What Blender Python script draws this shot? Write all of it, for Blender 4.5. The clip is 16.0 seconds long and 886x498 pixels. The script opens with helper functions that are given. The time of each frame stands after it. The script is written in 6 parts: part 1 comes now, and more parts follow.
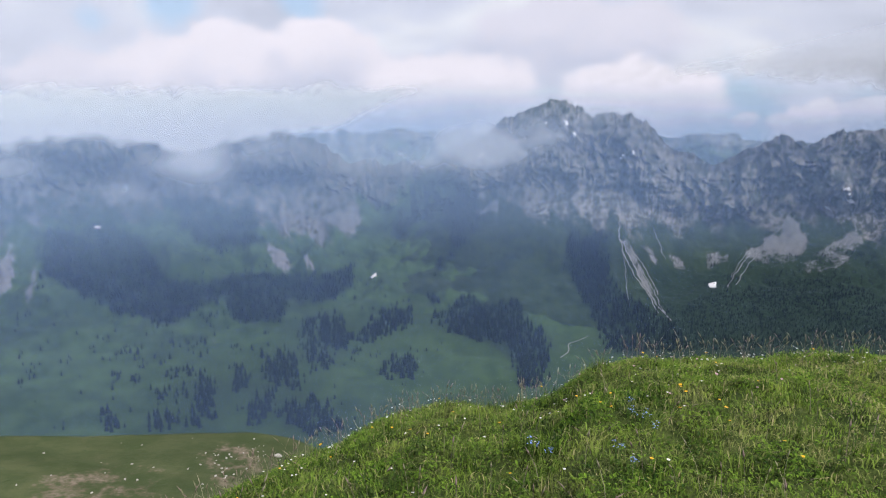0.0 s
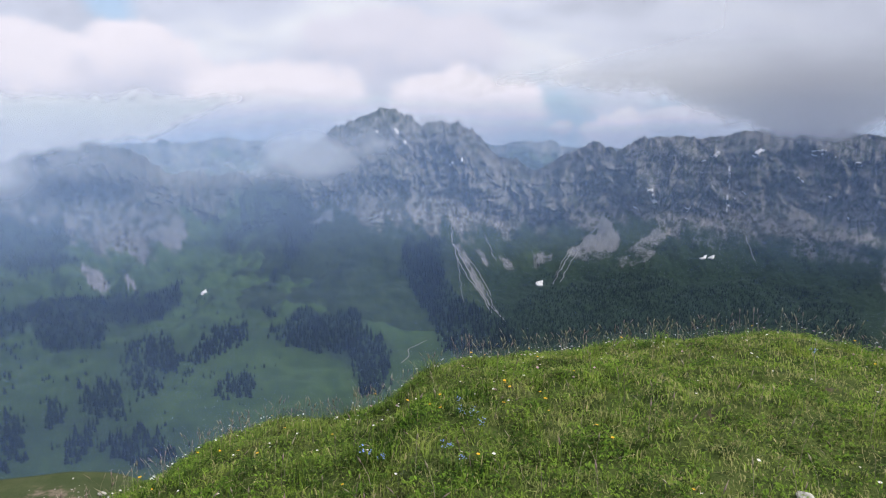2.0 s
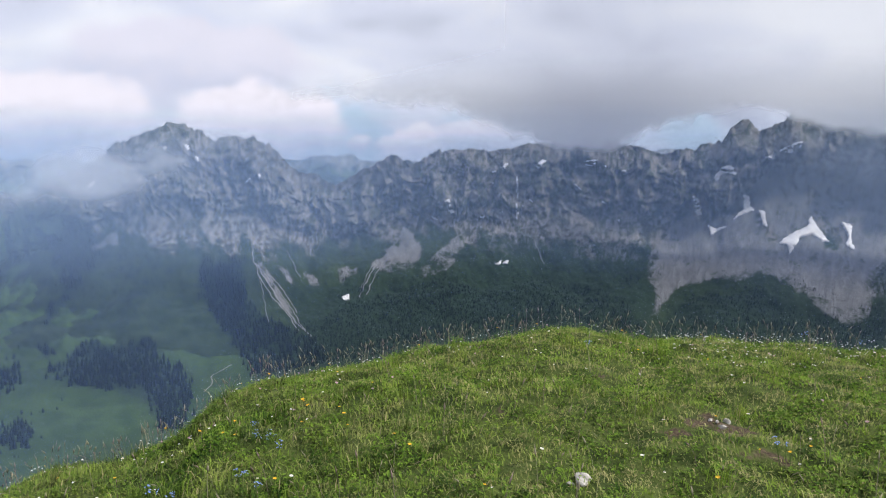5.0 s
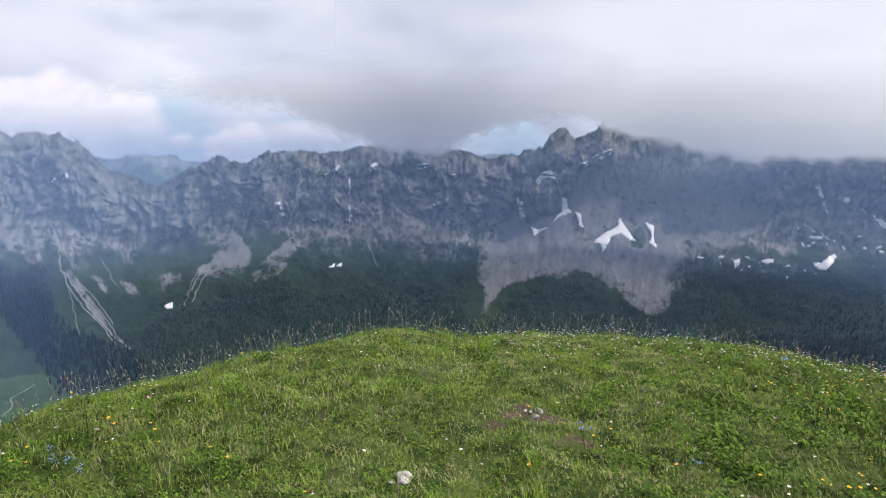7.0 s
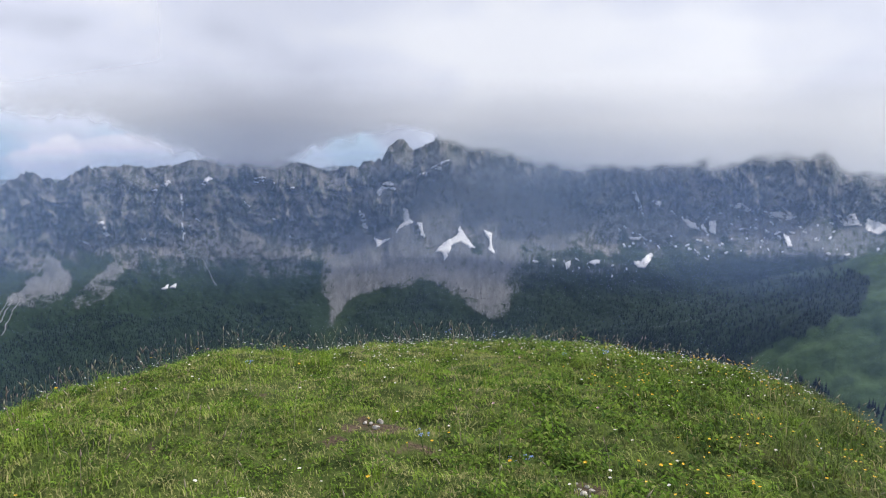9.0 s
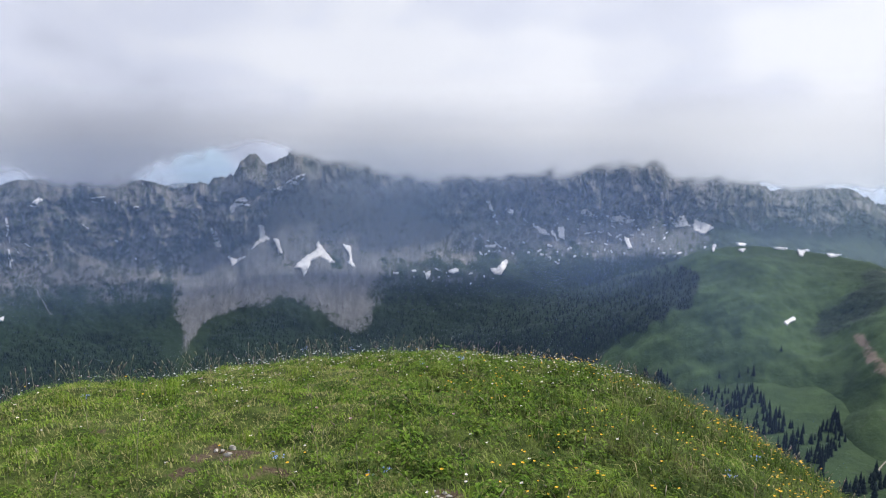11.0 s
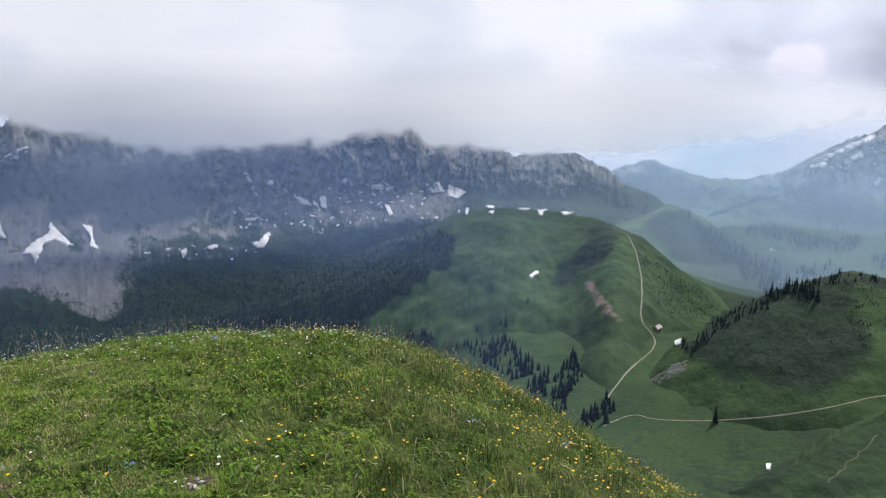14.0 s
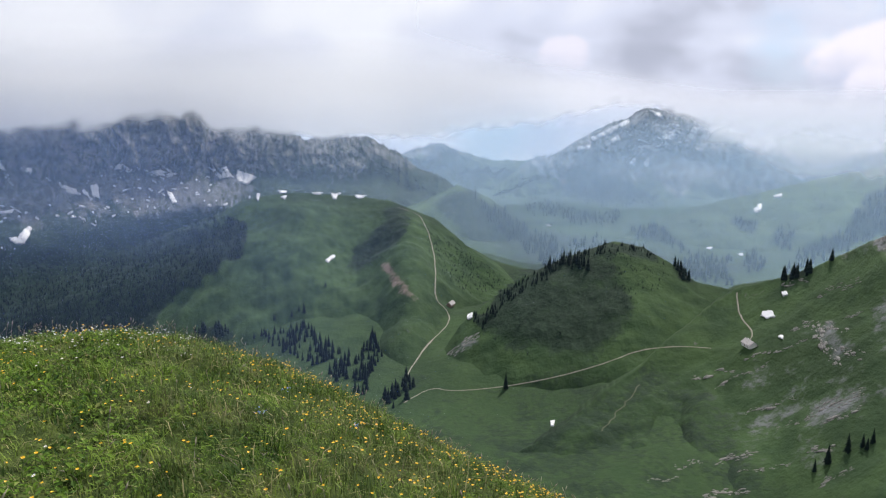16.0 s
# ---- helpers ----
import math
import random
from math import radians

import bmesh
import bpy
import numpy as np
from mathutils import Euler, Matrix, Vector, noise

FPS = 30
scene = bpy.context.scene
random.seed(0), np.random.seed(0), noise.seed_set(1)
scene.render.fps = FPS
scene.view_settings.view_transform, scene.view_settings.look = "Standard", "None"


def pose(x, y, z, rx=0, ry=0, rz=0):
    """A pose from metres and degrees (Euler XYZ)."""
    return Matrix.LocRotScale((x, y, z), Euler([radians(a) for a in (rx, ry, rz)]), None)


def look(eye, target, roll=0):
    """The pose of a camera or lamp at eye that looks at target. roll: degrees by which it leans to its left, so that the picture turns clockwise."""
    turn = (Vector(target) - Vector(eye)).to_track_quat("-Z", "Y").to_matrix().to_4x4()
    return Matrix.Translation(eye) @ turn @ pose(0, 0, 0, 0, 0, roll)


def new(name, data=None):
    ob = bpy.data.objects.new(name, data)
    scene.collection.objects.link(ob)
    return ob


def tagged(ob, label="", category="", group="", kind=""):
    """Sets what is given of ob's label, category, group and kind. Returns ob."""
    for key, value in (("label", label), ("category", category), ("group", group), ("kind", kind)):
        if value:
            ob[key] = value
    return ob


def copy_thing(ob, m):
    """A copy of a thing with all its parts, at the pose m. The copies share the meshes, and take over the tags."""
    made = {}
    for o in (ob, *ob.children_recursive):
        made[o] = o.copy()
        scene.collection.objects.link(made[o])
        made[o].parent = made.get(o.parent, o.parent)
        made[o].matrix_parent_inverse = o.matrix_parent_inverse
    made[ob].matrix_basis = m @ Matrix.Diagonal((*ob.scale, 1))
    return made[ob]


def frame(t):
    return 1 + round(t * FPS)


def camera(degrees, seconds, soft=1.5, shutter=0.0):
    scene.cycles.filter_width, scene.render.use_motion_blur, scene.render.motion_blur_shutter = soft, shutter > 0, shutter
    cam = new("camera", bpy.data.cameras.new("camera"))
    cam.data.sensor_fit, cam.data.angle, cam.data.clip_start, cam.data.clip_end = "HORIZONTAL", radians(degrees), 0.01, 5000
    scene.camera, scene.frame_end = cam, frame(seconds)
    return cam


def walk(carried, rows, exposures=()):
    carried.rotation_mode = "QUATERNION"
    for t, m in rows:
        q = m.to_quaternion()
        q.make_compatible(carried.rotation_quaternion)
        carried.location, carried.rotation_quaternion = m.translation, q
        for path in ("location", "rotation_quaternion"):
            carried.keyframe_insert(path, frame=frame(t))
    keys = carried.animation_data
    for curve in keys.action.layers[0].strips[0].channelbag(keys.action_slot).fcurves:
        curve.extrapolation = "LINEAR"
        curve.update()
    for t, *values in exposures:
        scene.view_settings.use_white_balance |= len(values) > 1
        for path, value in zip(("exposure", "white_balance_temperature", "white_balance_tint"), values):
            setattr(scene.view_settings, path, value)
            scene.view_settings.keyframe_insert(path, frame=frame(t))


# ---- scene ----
from mathutils.bvhtree import BVHTree

cam = camera(63.75, 16.0, soft=1.2)
PATH = [
    (0.0, pose(-0.065, 0.272, 1.600, 78.58, 0.41, 13.29)),
    (0.5, pose(-0.050, 0.276, 1.600, 78.39, 0.09, 10.22)),
    (1.0, pose(-0.031, 0.278, 1.600, 78.51, -0.20, 6.45)),
    (1.5, pose(-0.014, 0.280, 1.600, 78.81, -0.14, 2.96)),
    (2.0, pose(0.000, 0.280, 1.600, 79.16, 0.31, -0.06)),
    (2.5, pose(0.013, 0.280, 1.600, 79.39, 0.61, -2.70)),
    (3.0, pose(0.025, 0.279, 1.600, 79.61, 0.62, -5.21)),
    (3.5, pose(0.037, 0.278, 1.600, 79.90, 0.64, -7.66)),
    (4.0, pose(0.049, 0.276, 1.600, 80.13, 0.56, -10.18)),
    (6.5, pose(0.123, 0.252, 1.600, 80.14, -0.40, -25.91)),
    (7.0, pose(0.138, 0.244, 1.600, 80.45, -0.97, -29.27)),
    (7.5, pose(0.151, 0.236, 1.600, 80.88, -1.14, -32.51)),
    (8.0, pose(0.164, 0.227, 1.600, 81.12, -0.94, -35.67)),
    (8.5, pose(0.176, 0.218, 1.600, 81.34, -0.77, -38.82)),
    (9.0, pose(0.188, 0.208, 1.600, 81.55, -0.54, -42.01)),
    (9.5, pose(0.199, 0.197, 1.600, 81.72, -0.29, -45.19)),
    (10.0, pose(0.209, 0.186, 1.600, 81.92, -0.04, -48.25)),
    (12.5, pose(0.246, 0.134, 1.600, 82.63, 0.61, -61.37)),
    (13.0, pose(0.253, 0.120, 1.600, 81.93, 0.57, -64.70)),
    (13.5, pose(0.260, 0.103, 1.600, 80.96, 0.56, -68.42)),
    (14.0, pose(0.267, 0.084, 1.600, 80.01, 0.54, -72.54)),
    (14.5, pose(0.273, 0.064, 1.600, 79.24, 0.48, -76.93)),
    (15.0, pose(0.277, 0.043, 1.600, 78.79, 0.40, -81.21)),
    (15.5, pose(0.279, 0.022, 1.600, 78.59, 0.16, -85.51)),
    (16.0, pose(0.280, 0.005, 1.600, 78.64, -0.08, -89.02)),
]
walk(cam, PATH, [(0.0, -0.04), (4.0, 0.0), (7.0, 0.14), (10.0, 0.14), (13.0, 0.10), (16.0, 0.10)])

EYE = 1.6
SUN_BEARING, SUN_HEIGHT = 118.0, 44.0


def heading(bearing, height=0.0):
    """Unit vector towards a compass bearing (clockwise from +y) and a height, in degrees."""
    a, e = radians(bearing), radians(height)
    return Vector((math.sin(a) * math.cos(e), math.cos(a) * math.cos(e), math.sin(e)))


# ---- light ----
sun_data = bpy.data.lights.new("sun", "SUN")
sun_data.energy, sun_data.angle, sun_data.color = 4.8, radians(4.0), (1.0, 0.95, 0.87)
sun = new("sun", sun_data)
sun.matrix_world = look(heading(SUN_BEARING, SUN_HEIGHT) * 50, (0, 0, 0))

scene.view_settings.exposure = 0.0


class Nodes:
    """Short hand for building a node tree."""

    def __init__(self, tree):
        self.tree = tree
        tree.nodes.clear()

    def add(self, kind, *sources, **settings):
        n = self.tree.nodes.new(kind)
        for key, value in settings.items():
            if key == "operation":
                n.operation = value
            elif key == "blend_type":
                n.blend_type = value
            elif key == "data_type":
                n.data_type = value
            elif key == "attribute_name":
                n.attribute_name = value
            elif key == "noise_dimensions":
                n.noise_dimensions = value
            elif key == "interpolation_type":
                n.interpolation_type = value
            elif key == "feature":
                n.feature = value
            elif key == "sky_type":
                n.sky_type = value
        for i, s in enumerate(sources):
            self.put(n.inputs[i], s)
        return n

    def put(self, socket, s):
        if s is None:
            return
        if isinstance(s, bpy.types.NodeSocket):
            self.tree.links.new(s, socket)
        elif isinstance(s, bpy.types.Node):
            self.tree.links.new(s.outputs[0], socket)
        else:
            socket.default_value = s

    def math(self, op, a, b=0.0, c=None):
        return self.add("ShaderNodeMath", a, b, c, operation=op).outputs[0]

    def step(self, x, lo, hi, a=0.0, b=1.0):
        return self.add("ShaderNodeMapRange", x, lo, hi, a, b, interpolation_type="SMOOTHSTEP").outputs[0]

    def mix(self, f, a, b, blend="MIX"):
        n = self.add("ShaderNodeMix", data_type="RGBA", blend_type=blend)
        for i, s in ((0, f), (6, a), (7, b)):
            self.put(n.inputs[i], (*s, 1.0) if isinstance(s, tuple) and len(s) == 3 else s)
        return n.outputs[2]

    def noise(self, vector, scale, detail=4.0, rough=0.55, warp=0.0):
        n = self.add("ShaderNodeTexNoise", noise_dimensions="3D")
        self.put(n.inputs["Vector"], vector)
        for key, value in (("Scale", scale), ("Detail", detail), ("Roughness", rough), ("Distortion", warp)):
            n.inputs[key].default_value = value
        return n.outputs[0]

    def stretch(self, vector, x, y, z):
        n = self.add("ShaderNodeMapping", vector)
        n.inputs["Scale"].default_value = (x, y, z)
        return n.outputs[0]

    def weight(self, name):
        return self.add("ShaderNodeAttribute", attribute_name=name).outputs["Fac"]


# ---- sky: broken cloud over pale blue ----
world = bpy.data.worlds.new("world")
scene.world = world
world.use_nodes = True
N = Nodes(world.node_tree)
sky = N.add("ShaderNodeTexSky", sky_type="NISHITA")
sky.sun_disc = False
sky.sun_elevation, sky.sun_rotation = radians(SUN_HEIGHT), radians(SUN_BEARING)
sky.altitude, sky.air_density, sky.dust_density = 1900, 1.2, 2.0
way = N.add("ShaderNodeTexCoord").outputs["Generated"]
axes = N.add("ShaderNodeSeparateXYZ", way)
up = axes.outputs[2]
N.put(sky.inputs["Vector"], N.add("ShaderNodeCombineXYZ", axes.outputs[0], axes.outputs[1], N.math("MAXIMUM", up, 0.04)))
stir = N.add("ShaderNodeTexNoise", noise_dimensions="3D")
N.put(stir.inputs["Vector"], way)
stir.inputs["Scale"].default_value, stir.inputs["Detail"].default_value = 16.0, 4.0
stir = N.add("ShaderNodeVectorMath", N.add("ShaderNodeVectorMath", stir.outputs["Color"], (0.5, 0.5, 0.5), operation="SUBTRACT").outputs[0], (0.06, 0.06, 0.045), operation="MULTIPLY").outputs[0]
bent = N.add("ShaderNodeVectorMath", N.add("ShaderNodeVectorMath", way, stir, operation="ADD").outputs[0], operation="NORMALIZE").outputs[0]
billow = N.noise(N.stretch(way, 1, 1, 1.3), 13.0, 6.0, 0.55, 0.2)
fine = N.noise(N.stretch(way, 1, 1, 1.3), 34.0, 6.0, 0.6)
broad = N.noise(N.stretch(way, 1, 1, 2.2), 5.0, 5.0, 0.5, 0.3)


def puffs(rows):
    """Sum of soft round lumps: bearing, height, half width in degrees, weight."""
    total = None
    for bearing, height, width, w in rows:
        d = N.add("ShaderNodeVectorMath", bent, tuple(heading(bearing, height)), operation="DOT_PRODUCT").outputs["Value"]
        k = 1.0 / (1.0 - math.cos(radians(width)))
        g = N.math("EXPONENT", N.math("MULTIPLY", N.math("SUBTRACT", d, 1.0), k))
        g = N.math("MULTIPLY", g, w)
        total = g if total is None else N.math("ADD", total, g)
    return total


stirred = N.add("ShaderNodeSeparateXYZ", bent)
side_on = N.math("MULTIPLY", N.math("ARCTAN2", stirred.outputs[0], stirred.outputs[1]), math.degrees(1))
lift = N.math("MULTIPLY", N.math("ARCSINE", stirred.outputs[2]), math.degrees(1))
lumpy = N.math("ADD", N.math("MULTIPLY", N.math("SUBTRACT", billow, 0.5), 1.5), N.math("MULTIPLY", N.math("SUBTRACT", fine, 0.5), 0.6))
# where the blue shows through
gaps = puffs([(8.5, -1.2, 3.4, 1.0), (17, -0.8, 2.0, 0.9), (-15, -2.8, 3.6, 0.8), (-33, 7.6, 1.9, 1.0), (-24, 8.2, 2.2, 0.9), (-38.5, 6.2, 1.3, 0.55), (6, -3.2, 3.4, 0.95),
              (35.3, -0.9, 2.5, 1.0), (30, -3, 3.0, 0.5), (93, -3.0, 3.6, 0.75), (91, 0.0, 2.5, 0.3), (113.5, 4.6, 3.0, 0.5), (122, 7.5, 4.0, 0.7)])
cover = N.step(N.math("SUBTRACT", N.math("ADD", 0.64, N.math("MULTIPLY", lumpy, 0.45)), gaps), -0.2, 0.55)
# broad grey undersides and bright parts of the overcast
tone = puffs([(-44, 0, 6, -0.12), (-5, 5, 5, 0.12), (12, 6, 7, -0.06), (26.5, 0.6, 3.0, -0.36), (22, 1.6, 4.0, -0.12), (31, 1.8, 4.0, -0.12), (38.5, 1.4, 2.6, -0.26), (36, 4, 5, -0.08), (46.6, 4.4, 3.6, 0.26), (52, 7, 5, 0.22),
              (49, 1.6, 2.4, 0.14), (63, 6.4, 5, 0.26), (72, 8, 6, 0.2), (81.4, 3.2, 3.4, 0.2), (57, 3.5, 4, 0.12), (55, -0.5, 6, -0.06), (68, 0, 7, -0.10), (90, 5, 4, -0.04), (97, 1.5, 5, -0.14), (105, 4.6, 3.8, -0.30),
              (108, 8, 5, -0.28), (111, 1.6, 4.0, -0.14), (116, -1, 5, -0.08)])
tone = N.math("ADD", N.math("ADD", 0.68, N.math("MULTIPLY", tone, 1.35)), N.math("MULTIPLY", N.math("SUBTRACT", broad, 0.5), 1.9))
tone = N.math("ADD", tone, N.math("MULTIPLY", lumpy, 0.10))
cloud = N.mix(N.step(tone, 0.05, 0.62), (0.45, 0.475, 0.59), (0.70, 0.735, 0.885))
cloud = N.mix(N.step(tone, 0.55, 1.02), cloud, (0.91, 0.925, 1.0))
pale = N.mix(N.step(up, -0.06, 0.12), (0.50, 0.63, 0.84), (0.55, 0.72, 0.98))
clear = N.mix(0.8, N.mix(0.1, (0.0, 0.0, 0.0), sky), pale)
above = N.mix(cover, clear, cloud)
# heaped clouds: bearing, height, half width, half height, brightness of the crown
for bearing, height, wide, tall, crown in (
        (-3, 4.6, 9.0, 3.2, 0.6), (-40, 1.0, 5.0, 3.0, 0.6), (-34.0, 1.6, 5.0, 3.4, 0.85), (-29.0, 2.4, 5.0, 3.6, 0.95), (-24.0, 1.2, 8.0, 4.0, 0.9), (-22.5, 3.8, 4.4, 3.0, 1.0), (-12.4, 0.4, 6.6, 3.6, 0.95),
        (1.6, -0.2, 6.6, 3.5, 0.95), (17.8, -0.8, 3.8, 1.2, 0.6), (13.2, -1.6, 2.3, 1.6, 1.0), (13.9, -1.0, 1.5, 1.3, 1.0), (9.7, -1.5, 1.0, 0.9, 0.8), (98.3, 3.7, 2.0, 1.6, 0.7),
        (118.6, 2.8, 2.6, 2.2, 0.95), (120.8, 1.0, 2.8, 2.0, 0.85)):
    u = N.math("MULTIPLY", N.math("SUBTRACT", side_on, bearing), 1.0 / wide)
    v = N.math("MULTIPLY", N.math("SUBTRACT", lift, height), 1.0 / tall)
    d = N.math("SQRT", N.math("ADD", N.math("MULTIPLY", u, u), N.math("MULTIPLY", v, v)))
    d = N.math("ADD", d, N.math("MULTIPLY", lumpy, -0.55 * (2.4 / max(wide, 2.4)) ** 0.5))
    loose = N.step(v, 0.3, -0.7, 0.14, 0.62)
    body = N.step(d, N.math("ADD", 1.0, loose), N.math("SUBTRACT", 1.0, loose))
    lit_part = N.step(N.math("ADD", v, N.math("MULTIPLY", lumpy, 0.9)), -1.0, 0.55)
    heap = N.mix(N.math("MULTIPLY", lit_part, crown), (0.58, 0.62, 0.79), (0.96, 0.91, 1.0))
    above = N.mix(body, above, heap)
N.add("ShaderNodeOutputWorld", N.add("ShaderNodeBackground", above, 1.0).outputs[0])


# ---- materials ----
def material(name):
    m = bpy.data.materials.new(name)
    m.use_nodes = True
    return m, Nodes(m.node_tree)


def finish(n, colour, rough, bump=None, depth=0.05, strength=0.6, gloss=0.3, thin=0.0):
    """Principled surface with relief; thin: share of light that passes through a leaf."""
    s = n.add("ShaderNodeBsdfPrincipled")
    n.put(s.inputs["Base Color"], (*colour, 1.0) if isinstance(colour, tuple) else colour)
    n.put(s.inputs["Roughness"], rough)
    s.inputs["Specular IOR Level"].default_value = gloss
    if bump is not None:
        b = n.add("ShaderNodeBump")
        b.inputs["Strength"].default_value, b.inputs["Distance"].default_value = strength, depth
        n.put(b.inputs["Height"], bump)
        n.put(s.inputs["Normal"], b.outputs[0])
    last = s.outputs[0]
    if thin:
        t = n.add("ShaderNodeBsdfTranslucent")
        n.put(t.inputs["Color"], (*colour, 1.0) if isinstance(colour, tuple) else colour)
        last = n.add("ShaderNodeMixShader", thin, last, t.outputs[0]).outputs[0]
    n.add("ShaderNodeOutputMaterial", last)


def place(n):
    return n.add("ShaderNodeNewGeometry").outputs["Position"]


def land_material(name, grass_a, grass_b, rock_a, rock_b, size=1.0, fan=0.0):
    """Alpine slope: turf, dwarf shrub, rock, scree, bare soil and forest floor with shade painted in, by the weights
    stored on the mesh.
    """
    m, n = material(name)
    p = place(n)
    wide = n.noise(p, 0.0035 / size, 5, 0.6, 0.4)
    mid = n.noise(p, 0.022 / size, 6, 0.62, 0.3)
    small = n.noise(p, 0.13 / size, 5, 0.65)
    # ribs and gullies run down the wall, scree runs down its fan
    along = n.add("ShaderNodeCombineXYZ", n.weight("arc"), n.add("ShaderNodeSeparateXYZ", p).outputs[2], 0.0).outputs[0]
    rib = n.noise(n.stretch(along, 1, 0.42, 1), 0.030 / size, 7, 0.7, 1.1)
    crack = n.noise(n.stretch(along, 1, 0.5, 1), 0.11 / size, 5, 0.68, 0.8)
    run = n.noise(n.stretch(along, 1, 0.5, 1), 0.05 / size, 7, 0.72, 1.2)
    mottle = n.noise(p, 0.038 / size, 7, 0.7, 0.6)
    turf = n.mix(n.step(mid, 0.33, 0.68), grass_a, grass_b)
    turf = n.mix(n.step(wide, 0.4, 0.7, 0.0, 0.55), turf, tuple(0.62 * c for c in grass_a))
    turf = n.mix(n.step(small, 0.56, 0.75, 0.0, 0.6), turf, (0.022, 0.045, 0.018))
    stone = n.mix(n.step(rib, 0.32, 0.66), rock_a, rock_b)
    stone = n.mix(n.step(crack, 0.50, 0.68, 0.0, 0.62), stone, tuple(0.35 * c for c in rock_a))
    # broad noise darkens whole faces, painting shading into the rock
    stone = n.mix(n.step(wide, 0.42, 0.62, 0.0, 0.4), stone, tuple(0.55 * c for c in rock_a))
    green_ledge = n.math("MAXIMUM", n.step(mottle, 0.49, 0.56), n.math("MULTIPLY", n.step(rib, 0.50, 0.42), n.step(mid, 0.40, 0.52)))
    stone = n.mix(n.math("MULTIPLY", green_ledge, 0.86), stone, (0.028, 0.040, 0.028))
    gravel = n.mix(n.step(n.math("ADD", n.math("MULTIPLY", run, fan), n.math("MULTIPLY", mid, 1.0 - fan)), 0.33, 0.68), (0.092, 0.096, 0.102), (0.152, 0.157, 0.164))
    gravel = n.mix(n.step(small, 0.52, 0.70, 0.0, 0.55), gravel, (0.094, 0.094, 0.098))
    gravel = n.mix(n.step(mottle, 0.57, 0.64, 0.0, 0.7), gravel, (0.032, 0.045, 0.030))
    soil = n.mix(n.step(mid, 0.35, 0.65), (0.11, 0.082, 0.06), (0.19, 0.15, 0.12))
    # forest floor, deepened to paint in shade under trees and cloud
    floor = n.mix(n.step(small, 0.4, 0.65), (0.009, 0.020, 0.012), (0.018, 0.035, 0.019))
    ragged = n.math("MULTIPLY", n.math("SUBTRACT", n.math("ADD", n.math("MULTIPLY", mid, 0.6), n.math("MULTIPLY", small, 0.4)), 0.5), 2.3)
    worn_edge = n.math("ADD", n.math("MULTIPLY", n.math("SUBTRACT", run, 0.5), 1.6 * fan), n.math("MULTIPLY", ragged, 1.0 - 0.2 * fan))

    def where(key, soft=0.22, edge=ragged):
        return n.step(n.math("ADD", n.weight(key), edge), 0.5 - soft, 0.5 + soft)

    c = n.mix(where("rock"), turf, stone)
    c = n.mix(where("soil"), c, soil)
    c = n.mix(where("scree", 0.2, worn_edge), c, gravel)
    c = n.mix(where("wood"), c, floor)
    h = n.math("ADD", n.math("MULTIPLY", n.math("ADD", rib, n.math("MULTIPLY", crack, 0.35)), n.weight("rock")), n.math("MULTIPLY", small, 0.3))
    finish(n, c, 0.92, h, 9.0 * size, 0.75, 0.12)
    return m


# hill greens held dark to carry the cloud shade lying on the slopes
MEADOW = land_material("alpine_meadow", (0.023, 0.048, 0.018), (0.044, 0.079, 0.026), (0.12, 0.118, 0.112), (0.235, 0.225, 0.212))
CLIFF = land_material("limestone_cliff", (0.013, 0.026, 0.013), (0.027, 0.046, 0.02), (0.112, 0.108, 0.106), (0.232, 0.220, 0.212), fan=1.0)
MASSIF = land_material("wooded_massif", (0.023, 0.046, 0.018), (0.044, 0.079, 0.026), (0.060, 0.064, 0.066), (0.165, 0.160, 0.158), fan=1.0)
SHOULDER = land_material("shoulder_turf", (0.048, 0.068, 0.026), (0.085, 0.098, 0.045), (0.22, 0.20, 0.18), (0.34, 0.31, 0.28), 0.10)
# far slopes kept brighter, sun on them put into the colour
FAR_LAND = land_material("far_slopes", (0.045, 0.075, 0.032), (0.085, 0.125, 0.048), (0.17, 0.165, 0.165), (0.36, 0.35, 0.34), 1.6)


def turf_material():
    m, n = material("summit_turf")
    p = place(n)
    a, b, c = n.noise(p, 0.9, 4), n.noise(p, 7.0, 5, 0.6), n.noise(p, 60.0, 3)
    col = n.mix(n.step(b, 0.35, 0.65), (0.026, 0.042, 0.010), (0.075, 0.10, 0.026))
    col = n.mix(n.step(c, 0.5, 0.75, 0, 0.5), col, (0.02, 0.025, 0.01))
    bare = n.step(n.math("ADD", n.weight("bare"), n.math("MULTIPLY", n.math("SUBTRACT", b, 0.5), 1.6)), 0.5, 0.8)
    earth = n.mix(n.step(c, 0.3, 0.7), (0.038, 0.028, 0.02), (0.105, 0.08, 0.056))
    col = n.mix(bare, col, earth)
    finish(n, col, 0.95, n.math("ADD", b, n.math("MULTIPLY", c, 0.4)), 0.03, 0.8, 0.1)
    return m


TURF = turf_material()


